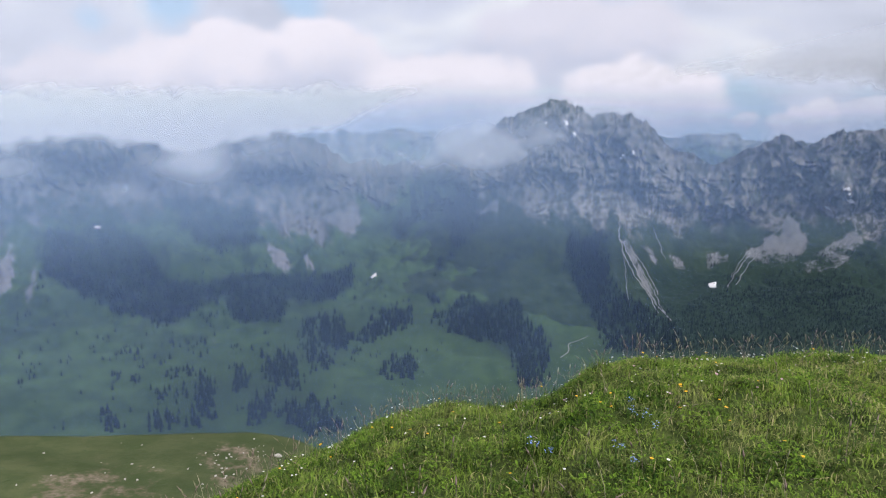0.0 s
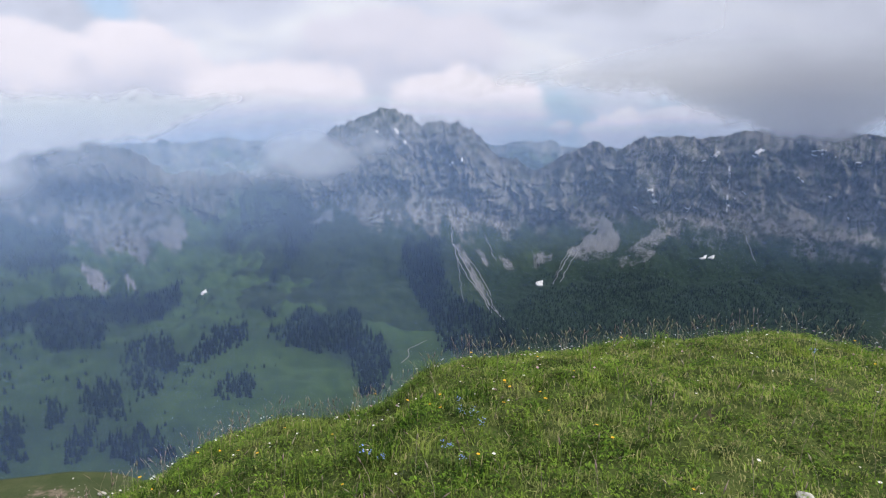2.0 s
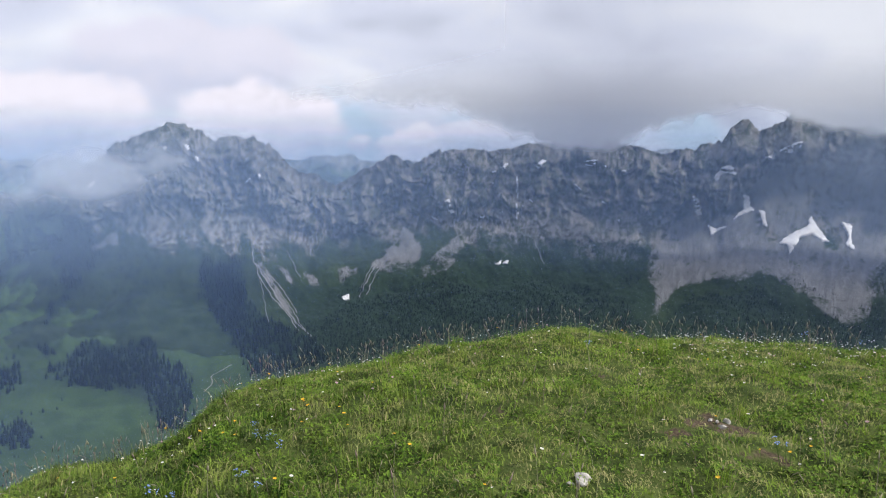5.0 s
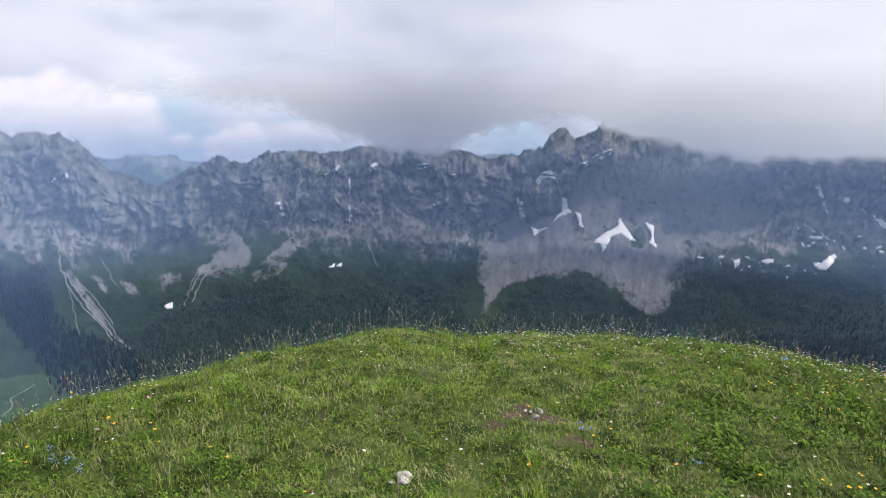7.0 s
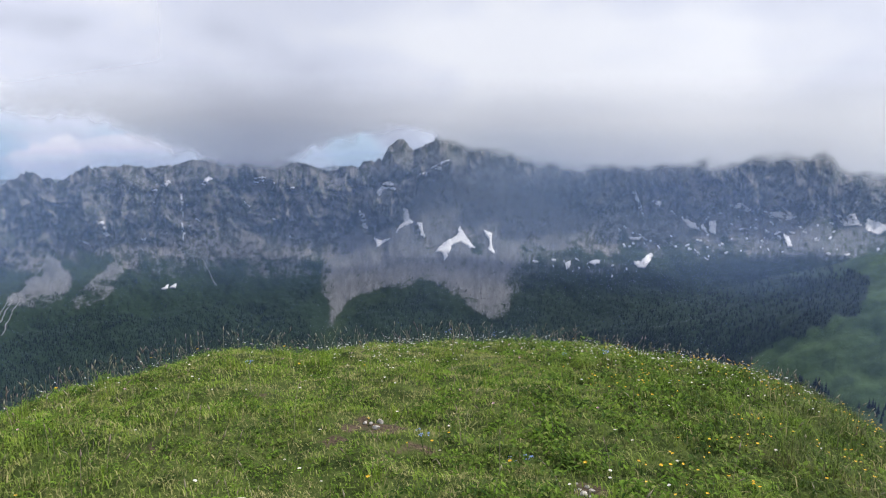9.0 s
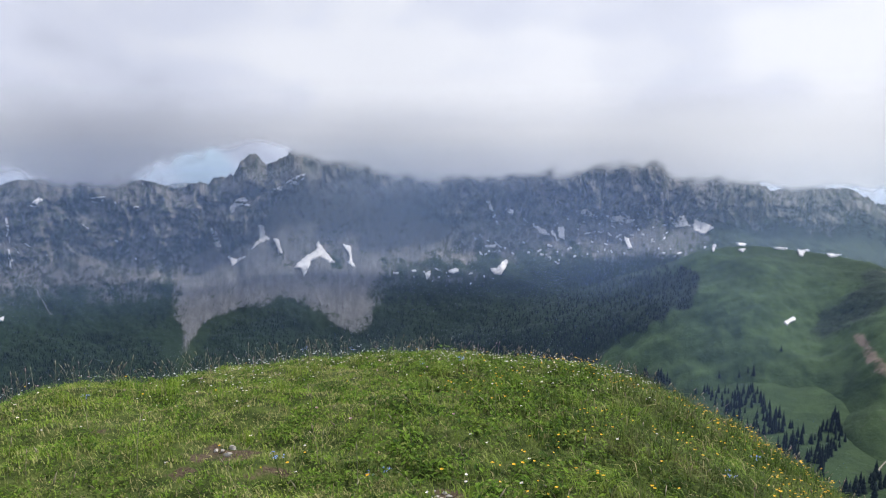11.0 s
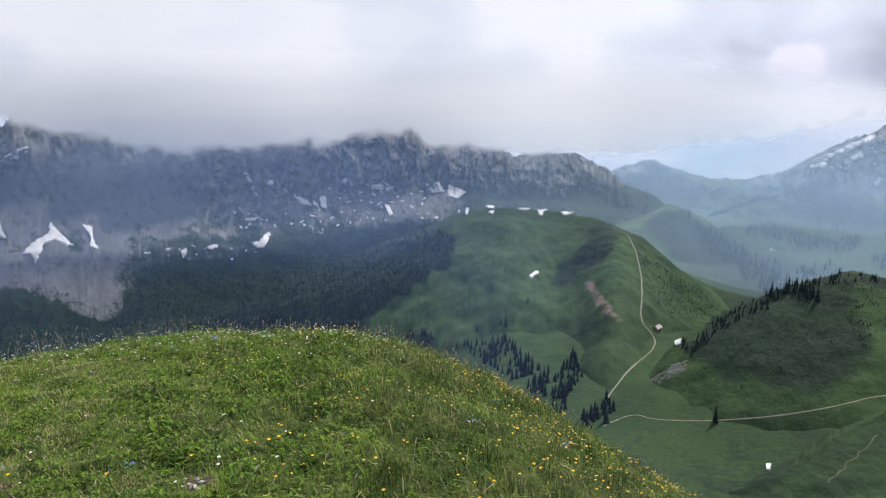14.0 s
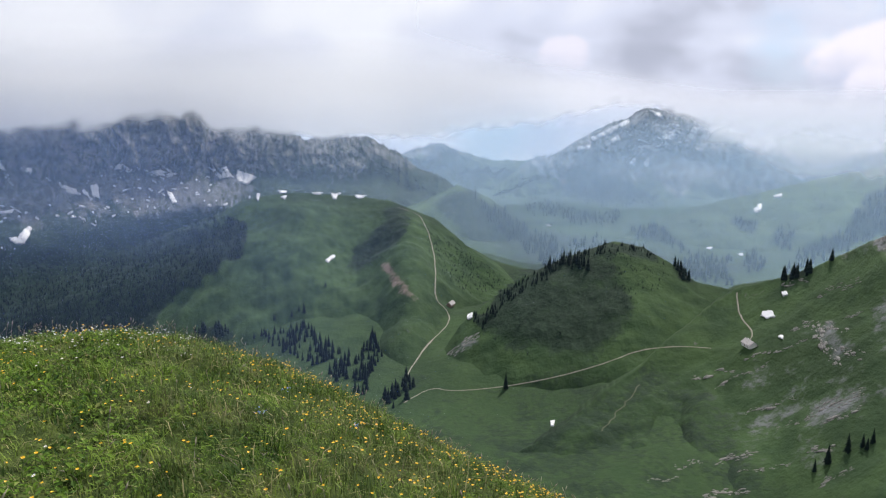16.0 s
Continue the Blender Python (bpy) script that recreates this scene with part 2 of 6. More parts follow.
def blade_material(name, dark, light, dry):
    m, n = material(name)
    t = n.weight("tone")
    p = place(n)
    patch = n.noise(p, 1.3, 4, 0.6)
    c = n.mix(n.step(t, 0.0, 1.0), dark, light)
    c = n.mix(n.step(patch, 0.35, 0.7, 0.0, 0.3), c, tuple(0.8 * (a + b) / 2 for a, b in zip(dark, dry)))
    kind = n.noise(p, 3.1, 5, 0.6)
    c = n.mix(n.step(kind, 0.50, 0.62, 0.0, 0.6), c, n.mix(t, dark, tuple(0.55 * v for v in light)))
    c = n.mix(n.step(kind, 0.48, 0.34, 0.0, 0.34), c, n.mix(t, tuple(0.6 * v for v in dry), (0.28, 0.34, 0.05)))
    c = n.mix(n.weight("dry"), c, dry)
    finish(n, c, 0.65, None, gloss=0.1, thin=0.3)
    return m


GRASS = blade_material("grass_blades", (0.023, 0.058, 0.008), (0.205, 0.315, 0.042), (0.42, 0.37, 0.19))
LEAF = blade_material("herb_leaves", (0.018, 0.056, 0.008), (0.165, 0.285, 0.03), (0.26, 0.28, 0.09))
STALK = blade_material("seed_stalks", (0.20, 0.185, 0.12), (0.38, 0.35, 0.25), (0.25, 0.19, 0.17))


def plain(name, a, b, scale=8.0, rough=0.7, bump=0.0, thin=0.0, gloss=0.3):
    m, n = material(name)
    v = n.noise(n.add("ShaderNodeTexCoord").outputs["Object"], scale, 5, 0.6)
    rnd = n.add("ShaderNodeObjectInfo").outputs["Random"]
    c = n.mix(n.step(v, 0.3, 0.7), a, b)
    c = n.mix(n.math("MULTIPLY", rnd, 0.3), c, tuple(0.6 * x for x in a))
    finish(n, c, rough, v if bump else None, bump or 0.01, 0.8, gloss, thin)
    return m


NEEDLES = plain("spruce_needles", (0.008, 0.015, 0.014), (0.014, 0.025, 0.021), 0.5, 0.9, 0, 0, 0.05)
BARK = plain("spruce_bark", (0.06, 0.045, 0.035), (0.11, 0.085, 0.065), 2.0, 0.9, 0.05)
SNOW = plain("old_snow", (0.60, 0.60, 0.615), (0.74, 0.735, 0.75), 0.05, 0.6, 0.3)
OUTCROP = plain("weathered_outcrop", (0.13, 0.125, 0.115), (0.28, 0.265, 0.24), 0.6, 0.95, 0.1)
LIMESTONE = plain("limestone", (0.26, 0.245, 0.225), (0.50, 0.48, 0.44), 26.0, 0.95, 0.012)
SCREE = plain("scree_gravel", (0.115, 0.118, 0.122), (0.195, 0.197, 0.20), 0.08, 0.95, 0.2)
TRAIL = plain("trodden_earth", (0.062, 0.068, 0.042), (0.10, 0.102, 0.068), 0.2, 0.95, 0.1)
GRAVEL = plain("path_gravel", (0.20, 0.18, 0.145), (0.30, 0.27, 0.22), 0.2, 0.95, 0.1)
YELLOW = plain("yellow_petals", (0.85, 0.47, 0.02), (0.95, 0.62, 0.04), 60, 0.5, 0, 0.3)
ORANGE = plain("flower_centre", (0.62, 0.26, 0.01), (0.75, 0.38, 0.02), 60, 0.7)
BLUE = plain("blue_petals", (0.20, 0.32, 0.80), (0.36, 0.48, 0.90), 60, 0.5, 0, 0.3)
WHITE = plain("white_petals", (0.78, 0.78, 0.76), (0.88, 0.87, 0.84), 60, 0.5, 0, 0.3)
PINK = plain("pale_pink_petals", (0.62, 0.40, 0.46), (0.72, 0.52, 0.58), 60, 0.5, 0, 0.3)
STEM = plain("green_stem", (0.06, 0.12, 0.02), (0.11, 0.18, 0.04), 20, 0.6, 0, 0.2)
ROOF = plain("shingle_roof", (0.30, 0.28, 0.27), (0.46, 0.43, 0.41), 0.8, 0.8, 0.1)
TIMBER = plain("weathered_timber", (0.16, 0.11, 0.075), (0.26, 0.19, 0.13), 0.6, 0.85, 0.05)
RENDER_WALL = plain("whitewashed_wall", (0.66, 0.64, 0.60), (0.76, 0.74, 0.70), 0.6, 0.85, 0.02)


def vapour(name, colour, most, scale, stretch_z=2.0, swing=0.9, through_light=0.5, shade_grey=None):
    """Thin cloud or haze: a bright scatterer that lets most light through where it is thin; an optional grey, by
    weight, paints in cloud shade.
    """
    m, n = material(name)
    colour = n.mix(n.weight("dense"), colour, shade_grey) if shade_grey else (*colour, 1.0)
    p = n.stretch(place(n), 1, 1, stretch_z)
    v = n.noise(p, scale, 6, 0.56, 0.5)
    w = n.noise(p, scale * 4.1, 5, 0.6)
    torn = n.math("MULTIPLY", n.math("ADD", n.math("SUBTRACT", v, 0.5), n.math("MULTIPLY", n.math("SUBTRACT", w, 0.5), 0.3)), swing)
    torn = n.math("MULTIPLY", torn, n.weight("tear"))
    f = n.math("ADD", n.weight("cover"), n.math("MULTIPLY", torn, n.math("MINIMUM", n.math("MULTIPLY", n.weight("cover"), 2.0), 1.0)))
    f = n.step(f, 0.0, 1.0)
    f = n.math("MULTIPLY", f, most)
    d = n.add("ShaderNodeBsdfDiffuse", colour)
    t = n.add("ShaderNodeBsdfTranslucent", colour)
    body = n.add("ShaderNodeMixShader", through_light, d.outputs[0], t.outputs[0])
    clear_air = n.add("ShaderNodeBsdfTransparent")
    n.add("ShaderNodeOutputMaterial", n.add("ShaderNodeMixShader", f, clear_air.outputs[0], body.outputs[0]).outputs[0])
    return m


CLOUD = vapour("cloud", (0.965, 0.975, 1.0), 1.0, 0.0026, 2.0, 1.0, 0.62, (0.66, 0.67, 0.75))
MIST = vapour("mist", (0.83, 0.85, 0.90), 0.72, 0.004, 1.6, 1.5)
# aerial haze is painted in as blue-tinted see-through sheets
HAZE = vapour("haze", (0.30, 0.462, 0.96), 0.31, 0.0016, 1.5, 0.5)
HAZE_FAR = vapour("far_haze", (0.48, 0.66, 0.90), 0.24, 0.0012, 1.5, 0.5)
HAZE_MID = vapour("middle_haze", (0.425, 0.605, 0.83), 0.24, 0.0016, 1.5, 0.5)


# ---- shaping tools ----
def lattice(x, y, seed):
    """Smooth gradient noise on arrays, about -1 to 1."""
    g = np.random.RandomState(seed)
    perm = g.permutation(512)
    angle = g.rand(512) * 2 * np.pi
    gx, gy = np.cos(angle), np.sin(angle)
    xi, yi = np.floor(x).astype(np.int64), np.floor(y).astype(np.int64)
    fx, fy = x - xi, y - yi
    ux, uy = fx * fx * fx * (fx * (fx * 6 - 15) + 10), fy * fy * fy * (fy * (fy * 6 - 15) + 10)

    def corner(dx, dy):
        k = perm[(perm[(xi + dx) % 512] + yi + dy) % 512]
        return gx[k] * (fx - dx) + gy[k] * (fy - dy)

    a = corner(0, 0) * (1 - ux) + corner(1, 0) * ux
    b = corner(0, 1) * (1 - ux) + corner(1, 1) * ux
    return (a * (1 - uy) + b * uy) * 1.5


def fbm(x, y, seed, octaves=5, gain=0.5):
    total, amp = 0.0, 1.0
    for i in range(octaves):
        total = total + amp * lattice(x * 2**i, y * 2**i, seed + i)
        amp *= gain
    return total


def ridged(x, y, seed, octaves=4, gain=0.55):
    total, amp = 0.0, 1.0
    for i in range(octaves):
        total = total + amp * (1 - 2 * np.abs(lattice(x * 2**i, y * 2**i, seed + i)))
        amp *= gain
    return total


def smooth(x, lo, hi):
    t = np.clip((x - lo) / (hi - lo), 0, 1)
    return t * t * (3 - 2 * t)


def inside(a, e, poly):
    """Which of the bearings a and heights e lie in the outline poly."""
    hit = np.zeros(np.shape(a), bool)
    for (x0, y0), (x1, y1) in zip(poly, poly[1:] + poly[:1]):
        if y0 == y1:
            continue
        cross = ((y0 > e) != (y1 > e)) & (a < (x1 - x0) * (e - y0) / (y1 - y0) + x0)
        hit ^= cross
    return hit


def mesh_from(name, verts, quads=None, tris=None, weights=None, mat=None, soft=True):
    """A mesh from arrays of corners and faces, with weights stored on the corners."""
    me = bpy.data.meshes.new(name)
    verts = np.asarray(verts, np.float32)
    loops, starts, totals, at = [], [], [], 0
    for faces, k in ((quads, 4), (tris, 3)):
        if faces is None or len(faces) == 0:
            continue
        faces = np.asarray(faces, np.int32)
        loops.append(faces.ravel())
        starts.append(at + np.arange(len(faces), dtype=np.int32) * k)
        totals.append(np.full(len(faces), k, np.int32))
        at += faces.size
    loops, starts, totals = np.concatenate(loops), np.concatenate(starts), np.concatenate(totals)
    me.vertices.add(len(verts))
    me.vertices.foreach_set("co", verts.ravel())
    me.loops.add(len(loops))
    me.loops.foreach_set("vertex_index", loops)
    me.polygons.add(len(starts))
    me.polygons.foreach_set("loop_start", starts)
    me.polygons.foreach_set("loop_total", totals)
    me.polygons.foreach_set("use_smooth", np.full(len(starts), soft))
    for key, values in (weights or {}).items():
        me.attributes.new(key, "FLOAT", "POINT").data.foreach_set("value", np.asarray(values, np.float32).ravel())
    if mat:
        me.materials.append(mat)
    me.update(calc_edges=True)
    return me


def grid_faces(cols, rows, closed=False):
    i = np.arange(rows * cols).reshape(rows, cols)
    if closed:
        i = np.concatenate([i, i[:, :1]], 1)
    return np.stack([i[:-1, :-1], i[:-1, 1:], i[1:, 1:], i[1:, :-1]], -1).reshape(-1, 4)


def bearing_height(x, y, z):
    return np.degrees(np.arctan2(x, y)), np.degrees(np.arctan2(z - EYE, np.hypot(x, y)))


GROUND = []      # what things can stand on


def keep_ground(verts, faces):
    GROUND.append(BVHTree.FromPolygons(verts.tolist(), faces.tolist()))


def spot(bearing, height, eye=(0.0, 0.0, EYE)):
    """The place on the ground that is seen from the summit in that direction."""
    best, d = None, heading(bearing, height)
    for tree in GROUND:
        p, normal, _, far = tree.ray_cast(Vector(eye), d)
        if p is not None and (best is None or far < best[2]):
            best = (p, normal if normal.z > 0 else -normal, far)
    return best


def ground_under(x, y):
    best = None
    for tree in GROUND:
        p = tree.ray_cast(Vector((x, y, 900)), Vector((0, 0, -1)))[0]
        if p is not None and (best is None or p.z > best.z):
            best = p
    return best


# ---- what covers the slopes: outlines by bearing and height from the summit ----
WOODS, PALE, SOIL, HEATH_SHADE = [], [], [], []


def wood(density, *outline, tall=1.0):
    WOODS.append((density, list(outline), tall))


def pale(*outline, amount=1.0):
    PALE.append((amount, list(outline)))


def soil(*outline, amount=0.45):
    SOIL.append((amount, list(outline)))


def heath_shade(*outline, amount=0.54):
    HEATH_SHADE.append((amount, list(outline)))


# the valley on the north side
wood(0.5, (-36.8, -20.3), (-34.2, -19.4), (-30.5, -21.6), (-32.7, -21.7), (-36.6, -22.0))
wood(0.7, (-40.6, -21.7), (-39.2, -21.8), (-39.1, -23.4), (-40.7, -23.1))
wood(0.6, (-38.2, -22.4), (-33.7, -22.9), (-33.6, -24.1), (-38.0, -23.6))
wood(0.25, (-40.9, -18.1), (-36.9, -17.0), (-31.5, -18.1), (-32.9, -20.8), (-41.2, -20.4))
wood(1.0, (-3.4, -12.6), (-1.2, -10.8), (1.1, -14.7), (4.7, -16.6), (8.3, -19.8), (0.4, -19.5), (-1.5, -15.7))
wood(1, (-24.8, -17.1), (-22.5, -16.0), (-20.9, -18.2), (-21.7, -19.2), (-24.8, -18.9))
wood(1, (-20.2, -18.0), (-18.0, -16.1), (-15.9, -16.3), (-16.4, -17.7), (-20.3, -19.0))
wood(1, (-14.6, -17.1), (-10.8, -15.2), (-9.4, -16.4), (-7.8, -15.4), (-4.5, -19.1), (-5.0, -21.9), (-6.9, -22.6), (-8.0, -19.0), (-11.0, -18.8))
wood(1, (-18.7, -20.2), (-16.0, -20.0), (-15.4, -21.6), (-18.6, -21.9))
wood(1, (-24.7, -19.1), (-22.7, -19.4), (-22.9, -20.9), (-24.7, -20.7))
wood(1, (-28.6, -19.1), (-25.7, -19.6), (-25.3, -22.0), (-28.1, -21.5))
wood(1, (-30.8, -20.0), (-29.3, -20.1), (-29.5, -21.8), (-31.0, -21.5))
wood(1, (-27.0, -23.3), (-24.0, -22.8), (-21.9, -25.8), (-25.0, -25.6), (-26.8, -24.6))
wood(1, (-30.0, -23.0), (-27.2, -21.6), (-27.4, -24.0), (-29.6, -24.3))
wood(1, (-33.6, -20.6), (-32.3, -20.6), (-32.4, -23.7), (-33.9, -23.3))
wood(1, (-23.2, -13.5), (-20.9, -12.7), (-20.6, -14.1), (-22.7, -15.3))
wood(0.9, (-13.7, -7.5), (-10.5, -6.9), (-10.2, -9.1), (-12.9, -12.6), (-14.4, -13.9), (-12.8, -10.4))
wood(1.0, (-3.6, -10.3), (0.0, -10.0), (-0.0, -16.3), (-2.2, -15.5))
wood(0.8, (-15.1, -14.9), (-13.0, -15.4), (-14.1, -16.1))
wood(0.22, (-46, -9.6), (-34, -9.4), (-20, -11), (-14, -15), (-20, -20.5), (-46, -19.5), tall=0.8)
wood(0.14, (-46, -18), (-30, -17.5), (-12, -19), (-18, -25), (-44, -22.5), tall=0.7)
wood(0.8, (-43.3, -8.7), (-38.9, -8.5), (-36.1, -9.7), (-35.6, -11.7), (-35.0, -13.0), (-29.1, -13.3), (-33.9, -15.7), (-35.2, -16.2), (-39.1, -14.6), (-41.9, -12.7), (-43.5, -11.2), tall=0.8)
wood(0.9, (-30.8, -13.0), (-27.7, -12.8), (-23.7, -13.4), (-21.7, -14.6), (-23.8, -15.6), (-26.1, -14.9), (-26.6, -16.7), (-30.1, -16.5), (-30.7, -14.7), tall=0.8)
wood(0.6, (-34.8, -6.4), (-28.3, -7.5), (-27.8, -10.3), (-31.1, -11.2), (-33.5, -9.7), tall=0.8)
wood(0.45, (-46.2, -5.6), (-40.1, -6.2), (-34.8, -6.8), (-34.6, -8.8), (-40.4, -8.3), (-46.6, -8.2), tall=0.7)
# the long belt under the main ridge
wood(1.0, (3.0, -14.4), (5.4, -15.4), (7.9, -14.3), (15.6, -12.3), (19.2, -13.4), (23.7, -12.7), (29.3, -12.6), (31.9, -15.4), (34.6, -20), (7.0, -20), tall=0.5)
wood(1.0, (33.5, -15.6), (35.6, -12.9), (40.7, -11.5), (44.3, -13.5), (47.4, -13.8), (48.8, -10.3), (52.1, -10.9), (55.9, -10.1), (61.9, -10.3), (66.6, -8.9),
     (71.1, -8.4), (73.6, -8.9), (73.0, -11.2), (69.6, -13.2), (66.0, -15.2), (63, -20), (33, -20), tall=0.5)
wood(0.42, (7, -11.6), (14, -10.4), (20, -8.6), (33, -9.2), (33, -13), (24, -13.5), (7, -15), tall=0.6)
wood(0.42, (48, -8.0), (56, -8.6), (72, -7.4), (72, -9.5), (49, -11.5), tall=0.6)
wood(0.32, (32.6, -14.6), (34.2, -12.6), (36.7, -11.0), (39.4, -10.8), (40.4, -10.0), (41.6, -10.3), (43.6, -11.4), (44.6, -12.2), (46, -13.2), (47, -12.4), (47.4, -9.8), (48.6, -9.2), (49, -13.5), (46, -14.8), (40, -12.6), (34, -14), tall=0.5)
wood(0.16, (34, -10.5), (36.5, -9.5), (38, -11.5), (35, -13), tall=0.35)
wood(0.2, (44.6, -10.2), (48.2, -9.8), (48.6, -13.4), (45, -12.6), tall=0.3)
wood(0.3, (43.6, -11.6), (47.6, -11.2), (48, -13.6), (44, -13.8), tall=0.35)
# hills on the south side
wood(0.7, (95.7, -7.2), (98.4, -7.6), (100.6, -8.4), (103.2, -7.9), (102.9, -9.2), (99.8, -9.1), (95.7, -8.3))
wood(0.6, (99.0, -4.6), (103.4, -5.4), (105.8, -7.4), (103.6, -7.8), (100.9, -7.6), (98.2, -6.4))
wood(0.95, (97.1, -10.3), (98.5, -9.9), (98.6, -11.6), (97.4, -11.2))
wood(0.9, (99.2, -10.7), (101.6, -10.1), (102.5, -10.3), (99.9, -11.3))
wood(0.95, (103.7, -9.5), (105.8, -9.0), (108.2, -10.5), (108.2, -11.2), (106.8, -10.4), (104.6, -10.2))
wood(0.95, (107.3, -12.0), (109.3, -11.1), (111.4, -11.4), (111.9, -13.2), (110.3, -13.1), (107.8, -13.0))
wood(0.8, (111.5, -7.9), (112.9, -8.3), (112.8, -9.2), (111.7, -9.1))
wood(0.8, (114.3, -8.8), (115.4, -8.5), (115.7, -10.1), (114.5, -10.2))
wood(0.9, (112.5, -11.3), (113.4, -10.3), (113.8, -11.8), (112.7, -12.5))
wood(0.9, (115.0, -12.6), (115.9, -10.5), (119.0, -8.2), (120.1, -5.8), (122.0, -5.3), (122.3, -7.9), (118.5, -10.2), (116.4, -12.1))
wood(0.14, (104, -8.4), (118, -5), (118, -9), (112, -12), (106, -10.4), tall=0.7)
wood(0.9, (91.7, -17.0), (94.0, -14.8), (96.7, -13.0), (99.4, -11.6), (101.6, -10.6), (103.3, -10.4), (105.5, -10.9), (107.2, -12.0), (106.0, -11.8), (103.4, -11.2), (100.7, -11.9), (97.6, -13.5), (94.5, -15.6), (92.6, -17.9), tall=0.5)
wood(0.12, (91.2, -16.8), (94.5, -14.9), (99.0, -12.3), (102.6, -10.4), (103.0, -12.5), (102.8, -14.6), (103.4, -16.4), (100.9, -18.6), (97.0, -19.5), (94.6, -19.8),
     (92.7, -19.2), tall=0.3)
wood(0.5, (102.2, -10.8), (105.5, -11.2), (107.6, -12.6), (105, -15.2), (103.4, -16), (102.6, -13.5), tall=0.3)
wood(0.6, (87.4, -9.6), (90.4, -10.9), (94.3, -13.7), (93.0, -14.8), (90.4, -14.7), (88.8, -12.7), tall=0.22)
wood(0.5, (80.9, -12.9), (81.7, -11.1), (83.8, -9.5), (84.9, -7.6), (85.7, -7.3), (86.4, -8.5), (86.1, -10.2), (85.1, -11.3), (83.9, -12.0), (82.0, -13.4), tall=0.25)
wood(0.8, (84.0, -22.9), (86.9, -21.2), (86.7, -22.5), (84.5, -24.2))
wood(0.8, (68.9, -16.7), (71.4, -16.7), (71.8, -17.8), (69.2, -17.9))
wood(0.9, (91, -6.6), (94.5, -8.6), (101, -12.6), (97.5, -12.6), (93, -9.6))

# dark heath and bilberry; hollow and hill flank also hold painted cloud shade
heath_shade((93.2, -24.1), (96.0, -23.6), (99.3, -24.4), (99.2, -25.7), (94.2, -26.2), amount=0.7)
heath_shade((87.6, -23.1), (90.5, -22.9), (92.7, -23.9), (91.7, -24.8), (88.2, -24.6), amount=0.75)
heath_shade((88, -7.6), (91, -6.6), (96, -9.6), (101, -13), (96, -13), (91, -11), amount=0.85)
# darkens the whole hollow, painting cloud shadow in along with the shrub
heath_shade((85, -22.8), (92, -23.2), (100, -21.8), (105, -22.0), (107, -24), (103, -29), (88, -29), amount=0.5)
heath_shade((84, -22.6), (92, -21.6), (100, -20.2), (108, -19.0), (112, -21.5), (114, -25), (122, -29), (124, -34), (84, -34), amount=0.5)
heath_shade((3, -12.4), (14, -12.2), (20, -10.8), (33, -10.8), (33, -15.5), (20, -18), (5, -17), amount=0.85)
heath_shade((33.5, -15.2), (35.6, -13.2), (40.7, -12.0), (44.3, -13.6), (47.4, -14.2), (48.8, -10.8), (55.9, -10.4), (66.6, -9.2), (72.6, -9.0), (72, -11.2), (68, -13.6), (63, -20), (33, -20), amount=0.95)
# wooded hill: shade of the flank painted in with its shrub
heath_shade((92.0, -16.9), (94.5, -14.6), (97.2, -12.7), (99.8, -11.3), (101.6, -10.8), (103.0, -11.6), (103.9, -13.6), (105.0, -16.1), (103.7, -18.0), (101.1, -19.5), (97.4, -19.7), (93.6, -18.9), amount=0.74)
heath_shade((80.9, -12.9), (81.7, -11.1), (83.8, -9.5), (84.9, -7.6), (85.7, -7.3), (86.4, -8.5), (86.1, -10.2), (85.1, -11.3), (83.9, -12.0), (82.0, -13.4), amount=0.75)

# scree, pale rock and bare ground
pale((35.3, -6.6), (34.2, -7.5), (33.3, -9.0), (32.3, -9.9), (32.0, -11.3), (32.4, -12.4), (32.1, -13.8), (31.3, -15.6), (32.1, -15.7), (33.1, -14.3), (34.0, -13.1), (34.9, -12.2),
     (36.7, -11.7), (39.4, -11.4), (40.2, -10.7), (41.4, -11.0), (42.1, -11.7), (43.4, -12.1), (44.3, -12.7), (45.1, -13.7), (46.2, -14.1), (47.4, -13.3), (47.7, -12.0), (47.8, -10.5),
     (48.6, -9.6), (49.4, -9.3), (47.5, -8.6), (46.4, -7.5), (45.7, -7.0), (45.4, -8.7), (44.5, -8.8), (44.0, -7.9), (41.9, -8.5), (41.0, -8.6), (40.1, -7.4), (39.6, -6.1), (38.7, -6.8),
     (37.4, -7.3), (36.3, -7.7))
pale((47.4, -8.6), (49.4, -9.2), (51.4, -10.2), (50.2, -11.0), (48.2, -11.8), (47.4, -12.4), amount=0.44)
pale((48.2, -9.0), (49.6, -8.4), (51.0, -9.2), (50.2, -10.4), (48.4, -10.6), amount=0.5)
pale((38.6, -5.2), (40.5, -3.0), (46.5, -2.6), (50.5, -3.4), (54.5, -5.2), (53.5, -7.4), (50.5, -8.6), (46.5, -8.6), (44.2, -6.4), (41.5, -8.6), (40.2, -6.6), amount=0.60)
pale((36.2, -7.4), (37.2, -8.6), (38.6, -7.4), (39.2, -5.6), (38.4, -5.2), (37.6, -6.4), amount=0.45)
pale((12.7, -7.9), (13.3, -8.5), (14.0, -9.6), (14.2, -10.1), (13.7, -10.9), (13.0, -11.5), (12.2, -11.7), (11.1, -11.5), (10.4, -11.4), (9.9, -11.6), (10.5, -10.7), (11.4, -9.9), (12.3, -9.3))
pale((17.2, -8.4), (17.4, -9.5), (17.0, -10.8), (16.1, -11.6), (15.0, -11.9), (14.0, -12.1), (14.2, -11.2), (15.0, -10.3), (16.1, -9.7))
